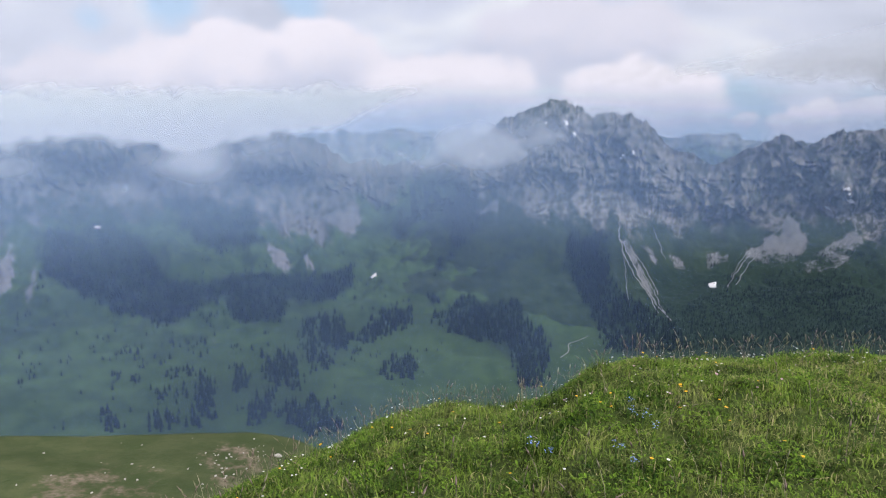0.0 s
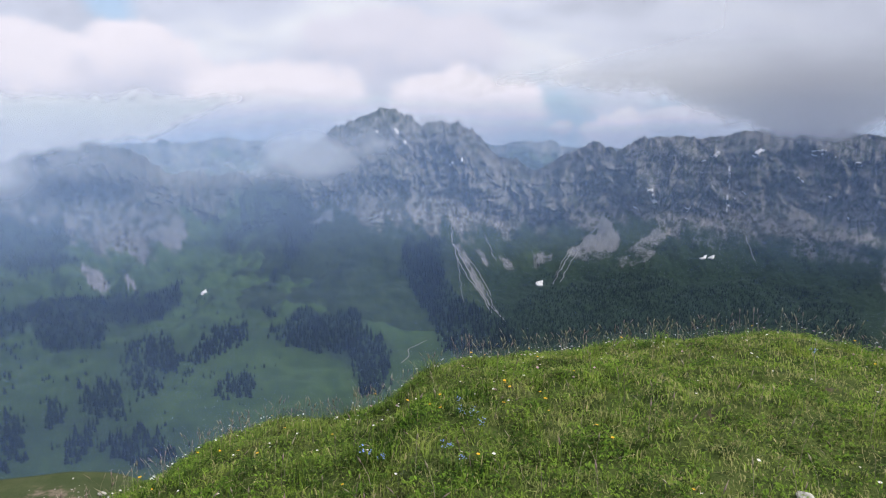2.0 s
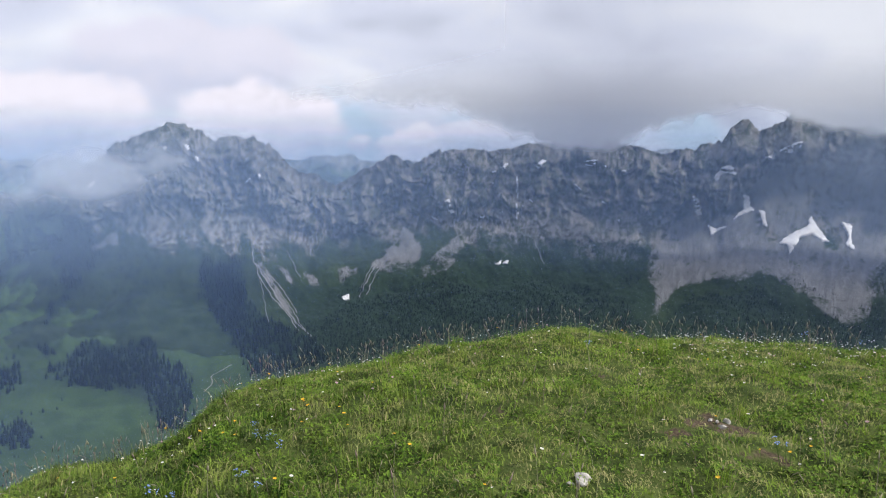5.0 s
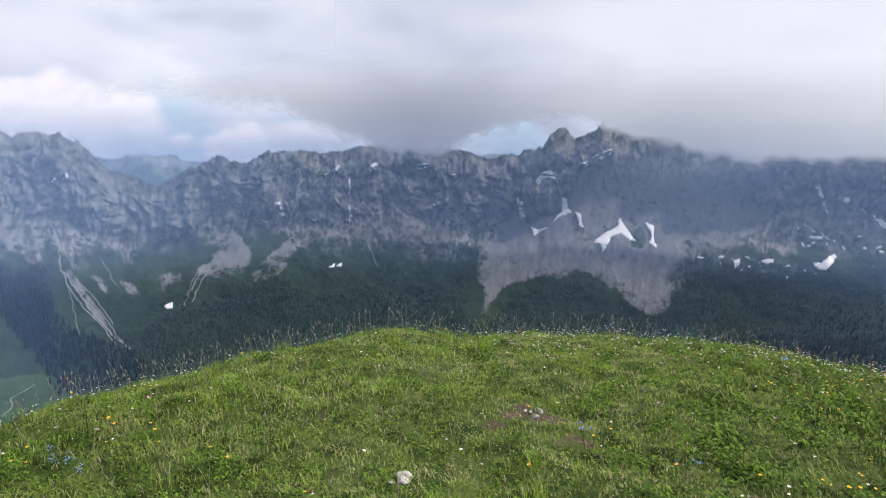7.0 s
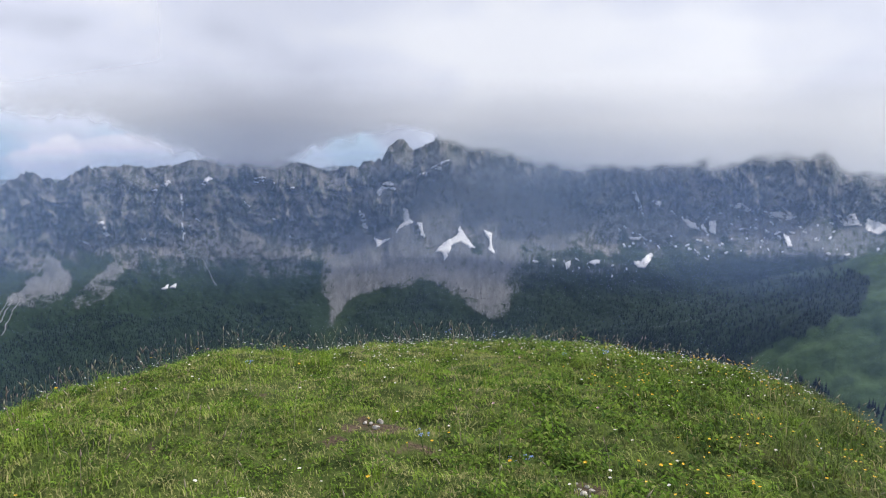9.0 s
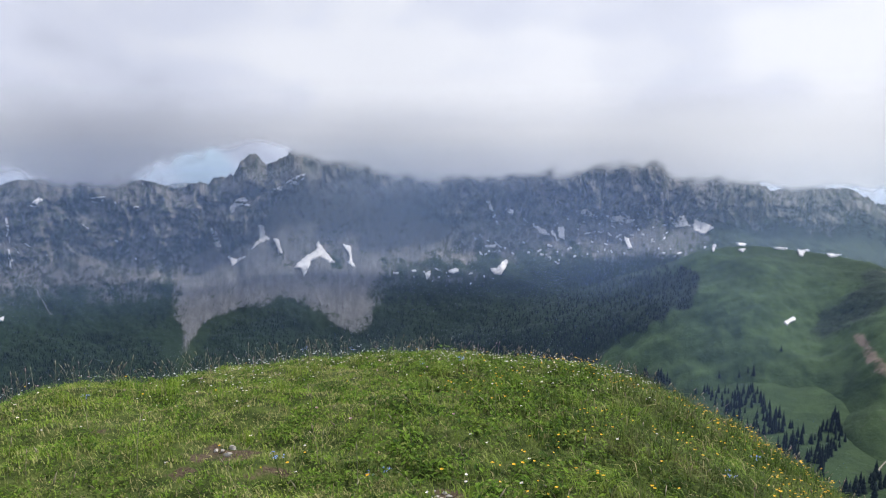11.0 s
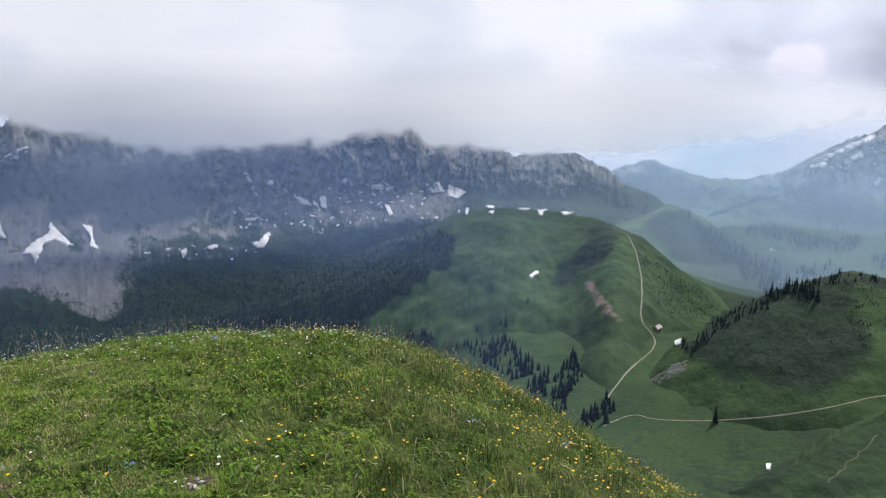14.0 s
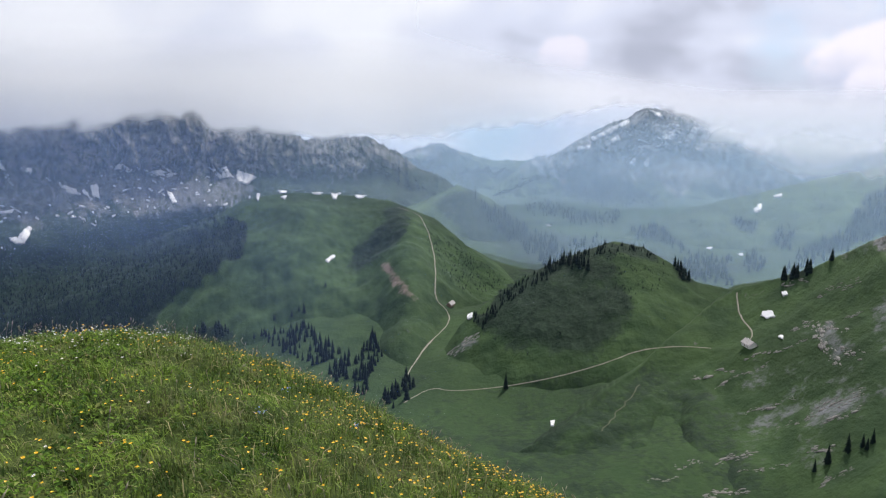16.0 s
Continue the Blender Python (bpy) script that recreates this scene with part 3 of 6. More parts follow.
pale((19.6, -8.4), (23.0, -8.2), (24.6, -9.6), (22, -10.4), (19.4, -10.2), amount=0.48)
pale((25.8, -9.4), (30.8, -9.2), (32.0, -10.4), (29, -10.9), (26, -10.5), amount=0.48)
pale((4.6, -11.3), (5.3, -11.5), (6.0, -12.3), (5.5, -12.9), (4.9, -12.4), amount=0.85)
pale((7.7, -11.1), (8.8, -11.1), (9.1, -11.7), (8.2, -12.1), (7.4, -12.4), (7.2, -11.9), amount=0.8)
pale((2.3, -10.8), (3.2, -11.0), (4.0, -11.9), (4.3, -12.7), (3.6, -12.2), amount=0.8)
pale((0.8, -10.4), (1.4, -10.6), (3.0, -13.2), (4.9, -16.1), (4.1, -15.8), (2.4, -13.4), amount=0.62)
pale((55.6, -6.0), (61.9, -4.8), (66, -5.0), (66, -8.4), (61.7, -8.9), (55.5, -7.8), amount=0.36)
pale((66, -5.0), (69, -5.6), (72.7, -5.0), (74.4, -6.2), (72.8, -7.6), (70, -8.2), (66, -8.4), amount=0.56)
pale((48.5, -9.6), (50, -8.4), (55, -8.8), (58.6, -9.6), (54, -10.4), amount=0.50)
pale((-22.9, -8.6), (-21.7, -8.1), (-19.9, -7.6), (-19.9, -8.8), (-21.0, -10.4), (-21.8, -9.5), (-22.9, -9.1))
pale((-27.9, -10.3), (-27.2, -10.6), (-26.3, -11.2), (-25.8, -12.4), (-26.2, -12.8), (-27.0, -12.3), (-27.6, -11.2))
pale((-24.8, -11.5), (-23.9, -11.8), (-23.6, -13.1), (-24.4, -12.7))
pale((-26.1, -10.7), (-24.9, -10.4), (-25.4, -11.3), amount=0.8)
pale((-24.0, -9.4), (-22.7, -9.8), (-22.9, -11.0), (-23.8, -11.1), amount=0.7)
pale((-46.6, -11.3), (-45.6, -10.0), (-45.0, -9.3), (-44.6, -9.9), (-45.3, -11.4), (-45.9, -12.5), (-46.9, -13.5))
pale((-44.9, -13.7), (-44.0, -10.8), (-43.6, -11.2), (-44.3, -13.7), amount=0.8)
pale((-37.5, -4.6), (-34.6, -4.2), (-35.0, -5.6), (-38.4, -6.6), amount=0.5)
pale((-10.8, -8.3), (-8.9, -7.5), (-8.7, -8.4), (-10.5, -8.6))
pale((89.3, -19.7), (91.7, -18.1), (92.2, -18.7), (89.8, -20.3), amount=0.5)
pale((116.1, -16.2), (118.6, -14.8), (120.5, -16.7), (119.7, -18.4), (117.6, -16.4), amount=0.50)
pale((117.6, -21.8), (122.4, -18.7), (126, -17.2), (122.5, -19.4), (118.6, -22.0), amount=0.50)
pale((108.4, -27.1), (110.9, -26.1), (110.5, -26.6), (108.8, -27.1), amount=0.50)
pale((111.6, -26.6), (114.6, -24.9), (114.2, -25.8), (111.8, -26.8), amount=0.50)
pale((119.1, -10.0), (121.3, -8.8), (126, -6), (125, -7), (119.9, -10.3), amount=0.50)
pale((112, -19.5), (118, -17.5), (124, -14), (126, -20), (118, -26), (108, -27), (110, -21.5), amount=0.3)
pale((121, -13), (124, -11), (126, -14), (121, -16), amount=0.45)
soil((83.9, -12.2), (84.9, -12.5), (86.0, -14.5), (87.4, -15.8), (86.2, -15.4), (84.8, -14.5), amount=0.62)
soil((101.0, -17.7), (101.7, -17.7), (102.0, -19.0), (101.2, -19.0))
soil((86.7, -20.3), (88.4, -19.2), (89.8, -17.6), (87.9, -21.2))
soil((-46, -25.5), (-41, -25), (-37, -26), (-36.4, -28.6), (-46, -29))
soil((-34, -25.6), (-29.5, -25.2), (-28.5, -28), (-33, -28.6))


def frayed(a, e, k=1.0):
    """Bearings and heights with wandering added, so that outlines fray."""
    da = 0.55 * fbm(a * 0.9, e * 0.9, 71, 3) + 0.34 * fbm(a * 3, e * 3.6, 74, 4, 0.6)
    de = 0.32 * fbm(a * 0.9 + 50, e * 0.9, 72, 3) + 0.24 * fbm(a * 3 + 50, e * 3.6, 75, 4, 0.6)
    return a + k * da, e + k * de


def covering(x, y, z, rock_line=(), wooded=True):
    """Weights of rock, scree, soil and forest floor, painted shade included, on the points of a slope."""
    a, e = bearing_height(x, y, z)
    ja, je = frayed(a, e)
    w = {k: np.zeros(a.shape) for k in ("rock", "scree", "soil", "wood")}
    if len(rock_line):
        line = np.array(rock_line)
        w["rock"] = smooth(je - np.interp(a, line[:, 0], line[:, 1]) + 1.5 * fbm(a / 2.2 + e / 5, e / 9, 79, 3), -1.6, 1.2)
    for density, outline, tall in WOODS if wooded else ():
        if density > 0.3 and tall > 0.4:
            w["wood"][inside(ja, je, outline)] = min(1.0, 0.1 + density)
    # shrub weight, raised where slope shade is painted in
    shrub_shade = np.zeros(a.shape)
    for amount, outline in HEATH_SHADE if wooded else ():
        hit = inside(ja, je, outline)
        shrub_shade[hit] = np.maximum(shrub_shade[hit], amount)
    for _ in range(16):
        p = np.pad(shrub_shade, 1, "edge")
        shrub_shade = sum(p[i:i + a.shape[0], j:j + a.shape[1]] for i in range(3) for j in range(3)) / 9
    w["wood"] = np.maximum(w["wood"], shrub_shade)
    ja, je = frayed(a, e, 0.6)
    for amount, outline in PALE:
        hit = inside(ja, je, outline)
        w["scree"][hit] = np.maximum(w["scree"][hit], amount)
    for amount, outline in SOIL:
        w["soil"][inside(ja, je, outline)] = amount
    for key in ("scree", "soil", "wood"):
        for _ in range(4):
            p = np.pad(w[key], 1, "edge")
            w[key] = sum(p[i:i + a.shape[0], j:j + a.shape[1]] for i in range(3) for j in range(3)) / 9
    return w


def landform(name, label, category, first, last, step, rows, crest, foot, profile, mat, cragged=0.0, gully=0.0, roll=12.0, notch=6.0, rock_line=(), back=0.35, seed=1,
             spur=(), wooded=True):
    """A mountain or hill between a foot line (bearing, z, distance) and a crest line (bearing, height, distance), with a slope behind."""
    crest, foot, prof = np.array(crest, float), np.array(foot, float), np.array(profile, float)
    az = np.arange(first, last + step / 2, step)
    v = np.concatenate([np.linspace(0, 1, rows), 1 + np.linspace(0, 1, 12)[1:] ** 1.3])
    A, V = np.meshgrid(az, v)
    rf, zf = np.interp(A, foot[:, 0], foot[:, 2]), np.interp(A, foot[:, 0], foot[:, 1])
    rc, ec = np.interp(A, crest[:, 0], crest[:, 2]), np.interp(A, crest[:, 0], crest[:, 1])
    zc = EYE + rc * np.tan(np.radians(ec))
    arc = np.radians(A) * rc
    broken = np.clip(0.45 + fbm(arc / 210, arc * 0 + seed, seed + 36, 2), 0.15, 1.2)
    spires = np.maximum(0, ridged(arc / 52, arc * 0 + seed, seed + 35, 2, 0.6) - 0.2) + 0.6 * np.maximum(0, ridged(arc / 17, arc * 0 + seed, seed + 37, 2, 0.6))
    teeth = notch * (0.7 * fbm(arc / 150, arc * 0 + seed, seed + 30, 4, 0.5) + 0.72 * broken * (spires - 0.45))
    front = np.clip(V, 0, 1)
    t = np.linspace(0, 1, 201)
    pr, pz = np.interp(t, prof[:, 0], prof[:, 1]), np.interp(t, prof[:, 0], prof[:, 2])
    kern = np.ones(15) / 15
    pr = np.interp(t, t, np.convolve(np.pad(pr, 7, "reflect", reflect_type="odd"), kern, "valid"))
    pz = np.interp(t, t, np.convolve(np.pad(pz, 7, "reflect", reflect_type="odd"), kern, "valid"))
    r = rf + (rc - rf) * np.interp(front, t, pr)
    span = int(2.6 / step)
    even = np.convolve(np.pad(zc[0], span, "edge"), np.ones(2 * span + 1) / (2 * span + 1), "valid")[None, :]
    peak = smooth(front, 0.7, 1.0)
    z = zf + (even + (zc - even) * peak - zf) * np.interp(front, t, pz) + teeth * smooth(front, 0.9, 1.0)
    behind = np.clip(V - 1, 0, 1)
    r = r + behind * np.abs(rc - rf) * 0.9
    z = z - behind * (np.abs(zc - zf) * (0.5 + back) + 30)
    inner = np.sin(np.pi * np.clip(front, 0, 1)) ** 0.6 * (V <= 1)
    steep = smooth(front, 0.62, 0.8) * (1 - 0.75 * smooth(front, 0.9, 1.0)) * (V <= 1)
    calm = covering(r * np.sin(np.radians(A)), r * np.cos(np.radians(A)), z, (), False)["scree"]
    for _ in range(36):
        p = np.pad(calm, 1, "edge")
        calm = sum(p[i:i + A.shape[0], j:j + A.shape[1]] for i in range(3) for j in range(3)) / 9
    calm = 1 - 0.9 * np.clip(1.7 * calm, 0, 1)
    steep, inner = steep * calm, inner * (0.4 + 0.6 * calm)
    if cragged:
        warp = 60 * fbm(arc / 170, z / 170, seed + 3, 4)
        u = arc + warp
        r = r - steep * cragged * 0.85 * (ridged(u / 230, z / 480, seed + 5, 2, 0.5) + 0.1)
        r = r - steep * cragged * 0.50 * ridged(u / 82, z / 190, seed + 6, 3, 0.55)
        r = r - steep * cragged * 0.24 * ridged((u + warp) / 29, z / 62, seed + 7, 3, 0.6)
        r = r - steep * cragged * 0.42 * fbm(u / 70, z / 60, seed + 9, 4, 0.55)
    if gully:
        low = np.sin(np.pi * np.clip(front / 0.8, 0, 1)) * (V <= 1)
        bend = arc + 70 * fbm(arc / 260, r / 260, seed + 2, 3)
        z = z + low * calm * gully * 0.6 * fbm(bend / 190, r / 620, seed + 17, 3, 0.45)
    for bearing, width, height in spur:
        z = z + inner * height * np.exp(-(((A - bearing) / width) ** 2))
    x, y = r * np.sin(np.radians(A)), r * np.cos(np.radians(A))
    z = z + inner * roll * fbm(x / 160, y / 160, seed + 21, 5) + inner * roll * 0.12 * fbm(x / 22, y / 22, seed + 27, 3)
    verts = np.stack([x, y, z], -1).reshape(-1, 3)
    faces = grid_faces(len(az), len(v))
    w = covering(x, y, z, rock_line, wooded)
    w["arc"] = arc
    ob = new(name, mesh_from(name, verts, quads=faces[:, ::-1], weights=w, mat=mat))
    keep_ground(verts, faces)
    return tagged(ob, label, category)


# ---- summit knoll under the camera ----
EDGE = np.array([(-180, -30, 5), (-90, -32, 5), (-60, -34, 4.6), (-47, -33, 4.6), (-32, -29.2, 5.0), (-27, -27.4, 5.4), (-22, -26.2, 5.8), (-19, -24.7, 6.2), (-14, -23.5, 6.6),
                 (-9, -23.6, 6.4), (-5, -22.8, 6.2), (-2, -20.5, 6.2), (1, -19.5, 6.3), (5, -19.0, 6.4), (10, -18.4, 6.6), (14, -17.7, 6.8), (22, -16.3, 7.2), (26, -15.7, 7.4),
                 (31, -16.4, 7.2), (40, -16.0, 7.4), (47, -15.3, 7.8), (55, -15.6, 7.8), (65, -16.3, 7.5), (70, -17.6, 7.3), (75, -19.6, 7.1), (80, -22.2, 6.9)])
EDGE = np.concatenate([EDGE, np.array([(85, -24.9, 6.5), (90, -27.2, 6.2), (95, -29.2, 5.8), (100, -31.0, 5.4), (120, -34, 5.0), (180, -30, 5)])])
GRASS_TALL = 0.07


def knoll_height(a, r):
    """Height of the turf at a bearing and distance from the summit: a dome that turns away from the eye at its rim."""
    slope = np.tan(np.radians(np.interp(a, EDGE[:, 0], EDGE[:, 1])))
    rim = np.interp(a, EDGE[:, 0], EDGE[:, 2]) - 0.28
    drop = EYE - GRASS_TALL + rim * slope
    p = np.clip(rim * slope / drop, 1.6, 6.0)
    s = np.maximum(r - 0.28, 0.0) / rim
    lim = 1.22
    z = drop * np.minimum(s, lim) ** p
    tail = np.minimum(drop * p * lim ** (p - 1) / rim, -0.55)
    z = z + np.maximum(s - lim, 0) * rim * np.maximum(tail, -1.1)
    x, y = r * np.sin(np.radians(a)), r * np.cos(np.radians(a))
    fade = np.clip(r / 2.0, 0, 1)
    z = z + fade * (0.05 * fbm(x / 1.3, y / 1.3, 41, 3) + 0.042 * fbm(x / 0.42, y / 0.42, 44, 3) + 0.010 * fbm(x / 0.15, y / 0.15, 48, 2))
    return z


BARE = [(36.4, -22.4, 0.24, 0.15), (53.6, -26.7, 0.15, 0.13), (33.6, -23.6, 0.16, 0.08), (40, -24.0, 0.15, 0.07), (28.5, -19.6, 0.16, 0.07), (20.5, -22.5, 0.14, 0.06), (46, -17.6, 0.3, 0.08)]


def bareness(x, y):
    b = np.zeros(np.shape(x))
    for bearing, height, long, wide in BARE:
        reach = np.linspace(1.2, 7.5, 400)
        lift = np.degrees(np.arctan2(knoll_height(np.full(400, float(bearing)), reach) - EYE, reach - 0.28))
        d = float(reach[int(np.argmax(lift >= height))])
        cx, cy = d * math.sin(radians(bearing)), d * math.cos(radians(bearing))
        u = (x - cx) * math.sin(radians(bearing + 70)) + (y - cy) * math.cos(radians(bearing + 70))
        w = (x - cx) * math.cos(radians(bearing + 70)) - (y - cy) * math.sin(radians(bearing + 70))
        b = np.maximum(b, np.exp(-((u / long) ** 2) - (w / wide) ** 2))
    return np.clip(b + (b > 0.04) * 0.42 * fbm(x / 0.09, y / 0.09, 47, 3), 0, 1)


def build_knoll():
    rr = np.concatenate([np.linspace(0.02, 2, 30, endpoint=False), np.linspace(2, 11, 150, endpoint=False), np.geomspace(11, 34, 30)])
    az = np.arange(-180, 180, 1.2)
    A, Rr = np.meshgrid(az, rr)
    z = knoll_height(A, Rr)
    x, y = Rr * np.sin(np.radians(A)), Rr * np.cos(np.radians(A))
    verts = np.stack([x, y, z], -1).reshape(-1, 3)
    faces = grid_faces(len(az), len(rr), True)
    ob = new("ground", mesh_from("ground", verts, quads=faces[:, ::-1], weights={"bare": bareness(x, y)}, mat=TURF))
    keep_ground(verts, faces)
    tagged(ob, "grassy rounded summit knoll with small bare earth patches", "ground", kind="structure")


build_knoll()
KNOLL = GROUND[0]


def build_valley():
    rr = np.geomspace(26, 4950, 140)
    az = np.arange(-180, 180, 1.1)
    A, Rr = np.meshgrid(az, rr)
    level = np.interp(A, [-180, -60, -30, -10, 5, 55, 66, 78, 112, 125, 150, 180], [-420, -470, -500, -510, -560, -570, -440, -350, -335, -335, -400, -420])
    far = smooth(Rr, 1500, 3200)
    level = level * (1 - far) + far * np.interp(A, [-180, -20, 60, 90, 125, 180], [-450, -520, -560, -470, -440, -450])
    fall = -24 - 0.86 * (Rr - 26)
    k = 60.0
    z = np.maximum(fall, level) + k * np.exp(-np.abs(fall - level) / k) * 0.5
    z = np.where(Rr < 60, np.minimum(z, fall), z)
    x, y = Rr * np.sin(np.radians(A)), Rr * np.cos(np.radians(A))
    z = z + smooth(Rr, 200, 700) * 14 * fbm(x / 330, y / 330, 51, 5)
    verts = np.stack([x, y, z], -1).reshape(-1, 3)
    faces = grid_faces(len(az), len(rr), True)
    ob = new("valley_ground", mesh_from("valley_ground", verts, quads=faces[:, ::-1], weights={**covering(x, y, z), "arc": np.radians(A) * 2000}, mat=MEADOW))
    keep_ground(verts, faces)
    tagged(ob, "green alpine valley floor with pasture reaching the horizon", "ground", kind="structure")


build_valley()

LIMESTONE_WALL = [(0, 0, 0), (0.35, 0.47, 0.22), (0.6, 0.74, 0.44), (0.73, 0.86, 0.58), (1, 1, 1)]
ROUND = [(0, 0, 0), (0.3, 0.3, 0.22), (0.7, 0.72, 0.78), (0.88, 0.88, 0.94), (1, 1, 1)]
CONCAVE = [(0, 0, 0), (0.4, 0.5, 0.25), (0.75, 0.82, 0.65), (1, 1, 1)]

landform("far_range", "hazy blue mountain range along the horizon", "mountain range", -60, 132, 0.25, 40,
         [(-60, -2.5, 4700), (-25, -2.2, 4700), (-16, -2.0, 4700), (-5, -2.6, 4700), (3, -2.6, 4700), (7, -2.3, 4600), (11, -2.9, 4600), (20, -3, 4700), (31, -2.2, 4700),
          (34, -1.9, 4700), (37, -2.4, 4700), (60, -3, 4700), (83, -4.2, 4400), (85.1, -4.0, 4400), (88.2, -3.0, 4400), (90.8, -3.6, 4400), (93, -4.4, 4500), (95.2, -4.3, 4600),
          (100, -3.4, 4700), (132, -3, 4700)],
         [(-60, -520, 4000), (132, -520, 4000)], CONCAVE, FAR_LAND, cragged=80, gully=70, roll=60, notch=26, rock_line=[(-60, -3.5), (132, -4)], seed=101)
landform("snowy_mountain", "distant grey mountain with snow streaks, top in cloud", "mountain", 90, 140, 0.12, 110,
         [(90, -8.2, 3900), (92.5, -7.2, 4000), (93.4, -6.3, 4050), (95.2, -4.7, 4150), (98.7, -3.3, 4200), (100.8, -1.9, 4250), (103.3, -0.9, 4300), (103.8, -0.5, 4300), (104.9, -0.2, 4300),
          (106.6, -0.3, 4300), (109, -1.2, 4300), (112.9, -2.1, 4300), (116.6, -2.4, 4250), (120.7, -2.7, 4200), (130, -3, 4200), (140, -3, 4200)],
         [(90, -510, 3480), (140, -500, 3480)], [(0, 0, 0), (0.35, 0.40, 0.2), (0.7, 0.74, 0.56), (1, 1, 1)], FAR_LAND, cragged=60, gully=40, roll=34,
         notch=16, rock_line=[(90, -4.6), (98, -5.2), (104, -5.6), (110, -5.4), (140, -5)], seed=131)
landform("alp_slope", "sunlit green alp with dark spruce groves in blue haze", "hillside", 99, 140, 0.12, 90,
         [(99, -12.6, 2000), (101, -11.4, 2060), (102.9, -10.2, 2120), (104.6, -9.2, 2180), (107.4, -7.9, 2260), (111, -6.8, 2340), (113.2, -6.2, 2400), (115, -5.6, 2440), (117.8, -4.8, 2500), (120.7, -4.0, 2550),
          (130, -2.5, 2600), (140, -2, 2600)],
         [(99, -520, 1560), (104, -500, 1420), (110, -480, 1330), (118, -450, 1250), (140, -430, 1150)], [(0, 0, 0), (0.4, 0.42, 0.34), (0.75, 0.76, 0.74), (1, 1, 1)], FAR_LAND, gully=16, roll=14, notch=1.5,
         rock_line=[(99, -5), (112, -3), (116, -4.6), (121, -4.4), (140, -3)], seed=171)
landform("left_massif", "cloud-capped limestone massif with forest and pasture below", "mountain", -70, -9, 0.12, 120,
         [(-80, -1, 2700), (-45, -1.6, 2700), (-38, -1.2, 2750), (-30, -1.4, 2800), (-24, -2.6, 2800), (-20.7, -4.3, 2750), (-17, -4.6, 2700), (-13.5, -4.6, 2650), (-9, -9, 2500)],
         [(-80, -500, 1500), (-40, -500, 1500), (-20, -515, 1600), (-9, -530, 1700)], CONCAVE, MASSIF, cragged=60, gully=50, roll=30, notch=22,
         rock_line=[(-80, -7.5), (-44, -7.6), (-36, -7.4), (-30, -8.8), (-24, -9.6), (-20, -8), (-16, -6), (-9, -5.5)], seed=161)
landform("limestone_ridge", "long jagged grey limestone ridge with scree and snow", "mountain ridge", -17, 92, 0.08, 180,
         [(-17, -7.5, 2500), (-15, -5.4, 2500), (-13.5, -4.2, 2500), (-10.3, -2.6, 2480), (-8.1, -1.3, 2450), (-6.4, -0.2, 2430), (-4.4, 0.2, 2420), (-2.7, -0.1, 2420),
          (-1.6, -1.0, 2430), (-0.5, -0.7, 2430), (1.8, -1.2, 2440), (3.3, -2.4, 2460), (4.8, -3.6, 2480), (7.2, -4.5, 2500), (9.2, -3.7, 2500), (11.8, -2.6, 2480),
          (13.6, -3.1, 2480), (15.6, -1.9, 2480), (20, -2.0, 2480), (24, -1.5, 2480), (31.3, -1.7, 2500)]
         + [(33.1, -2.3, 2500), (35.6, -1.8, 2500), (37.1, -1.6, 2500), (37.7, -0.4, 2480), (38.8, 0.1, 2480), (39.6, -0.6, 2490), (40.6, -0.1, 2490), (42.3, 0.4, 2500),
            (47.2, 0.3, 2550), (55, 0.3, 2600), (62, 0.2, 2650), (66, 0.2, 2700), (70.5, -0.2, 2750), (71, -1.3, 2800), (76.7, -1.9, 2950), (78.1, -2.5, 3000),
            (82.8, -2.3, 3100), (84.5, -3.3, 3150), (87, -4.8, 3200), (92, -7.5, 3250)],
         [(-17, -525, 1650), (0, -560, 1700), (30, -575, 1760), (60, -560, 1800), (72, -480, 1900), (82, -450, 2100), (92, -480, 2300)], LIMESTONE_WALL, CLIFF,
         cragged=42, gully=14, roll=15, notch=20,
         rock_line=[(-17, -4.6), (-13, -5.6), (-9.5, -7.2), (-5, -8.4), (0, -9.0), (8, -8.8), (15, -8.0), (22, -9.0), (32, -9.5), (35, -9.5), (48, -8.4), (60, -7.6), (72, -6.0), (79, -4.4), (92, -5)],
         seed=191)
landform("dark_hill", "dark wooded hill in blue haze", "hill", 80, 106, 0.15, 60,
         [(80, -9.5, 2100), (85, -8.4, 2150), (87.8, -7.4, 2200), (90.2, -6.2, 2250), (92.7, -7.2, 2200), (95.4, -9.2, 2100), (98.9, -11.6, 2000), (101.1, -12.6, 1950), (106, -14.5, 1900)],
         [(80, -430, 1750), (92, -460, 1700), (106, -500, 1650)], ROUND, FAR_LAND, roll=12, gully=20, notch=3, seed=221)
landform("path_hill", "green pasture hill with a zigzag path and dark shrubs", "hill", 52, 99, 0.09, 120,
         [(52, -15, 1700), (58, -12.5, 1740), (64, -10.6, 1740), (68, -9.3, 1730), (71, -8.3, 1720), (73.2, -7.3, 1700), (75.2, -6.9, 1690), (77.3, -6.7, 1680),
          (81.9, -7.1, 1680), (84.6, -7.5, 1650), (86.5, -8.3, 1600), (88.3, -8.9, 1560), (91, -11.1, 1480), (94.7, -13.7, 1400), (99, -17.5, 1300)],
         [(52, -620, 1400), (61, -520, 1150), (70, -450, 950), (80, -405, 820), (90, -395, 800), (99, -390, 840)], ROUND, MEADOW, roll=13, gully=22, notch=2.5, seed=251,
         spur=[(86.3, 2.4, 38), (81, 2.8, -14), (91.5, 1.8, -12)])
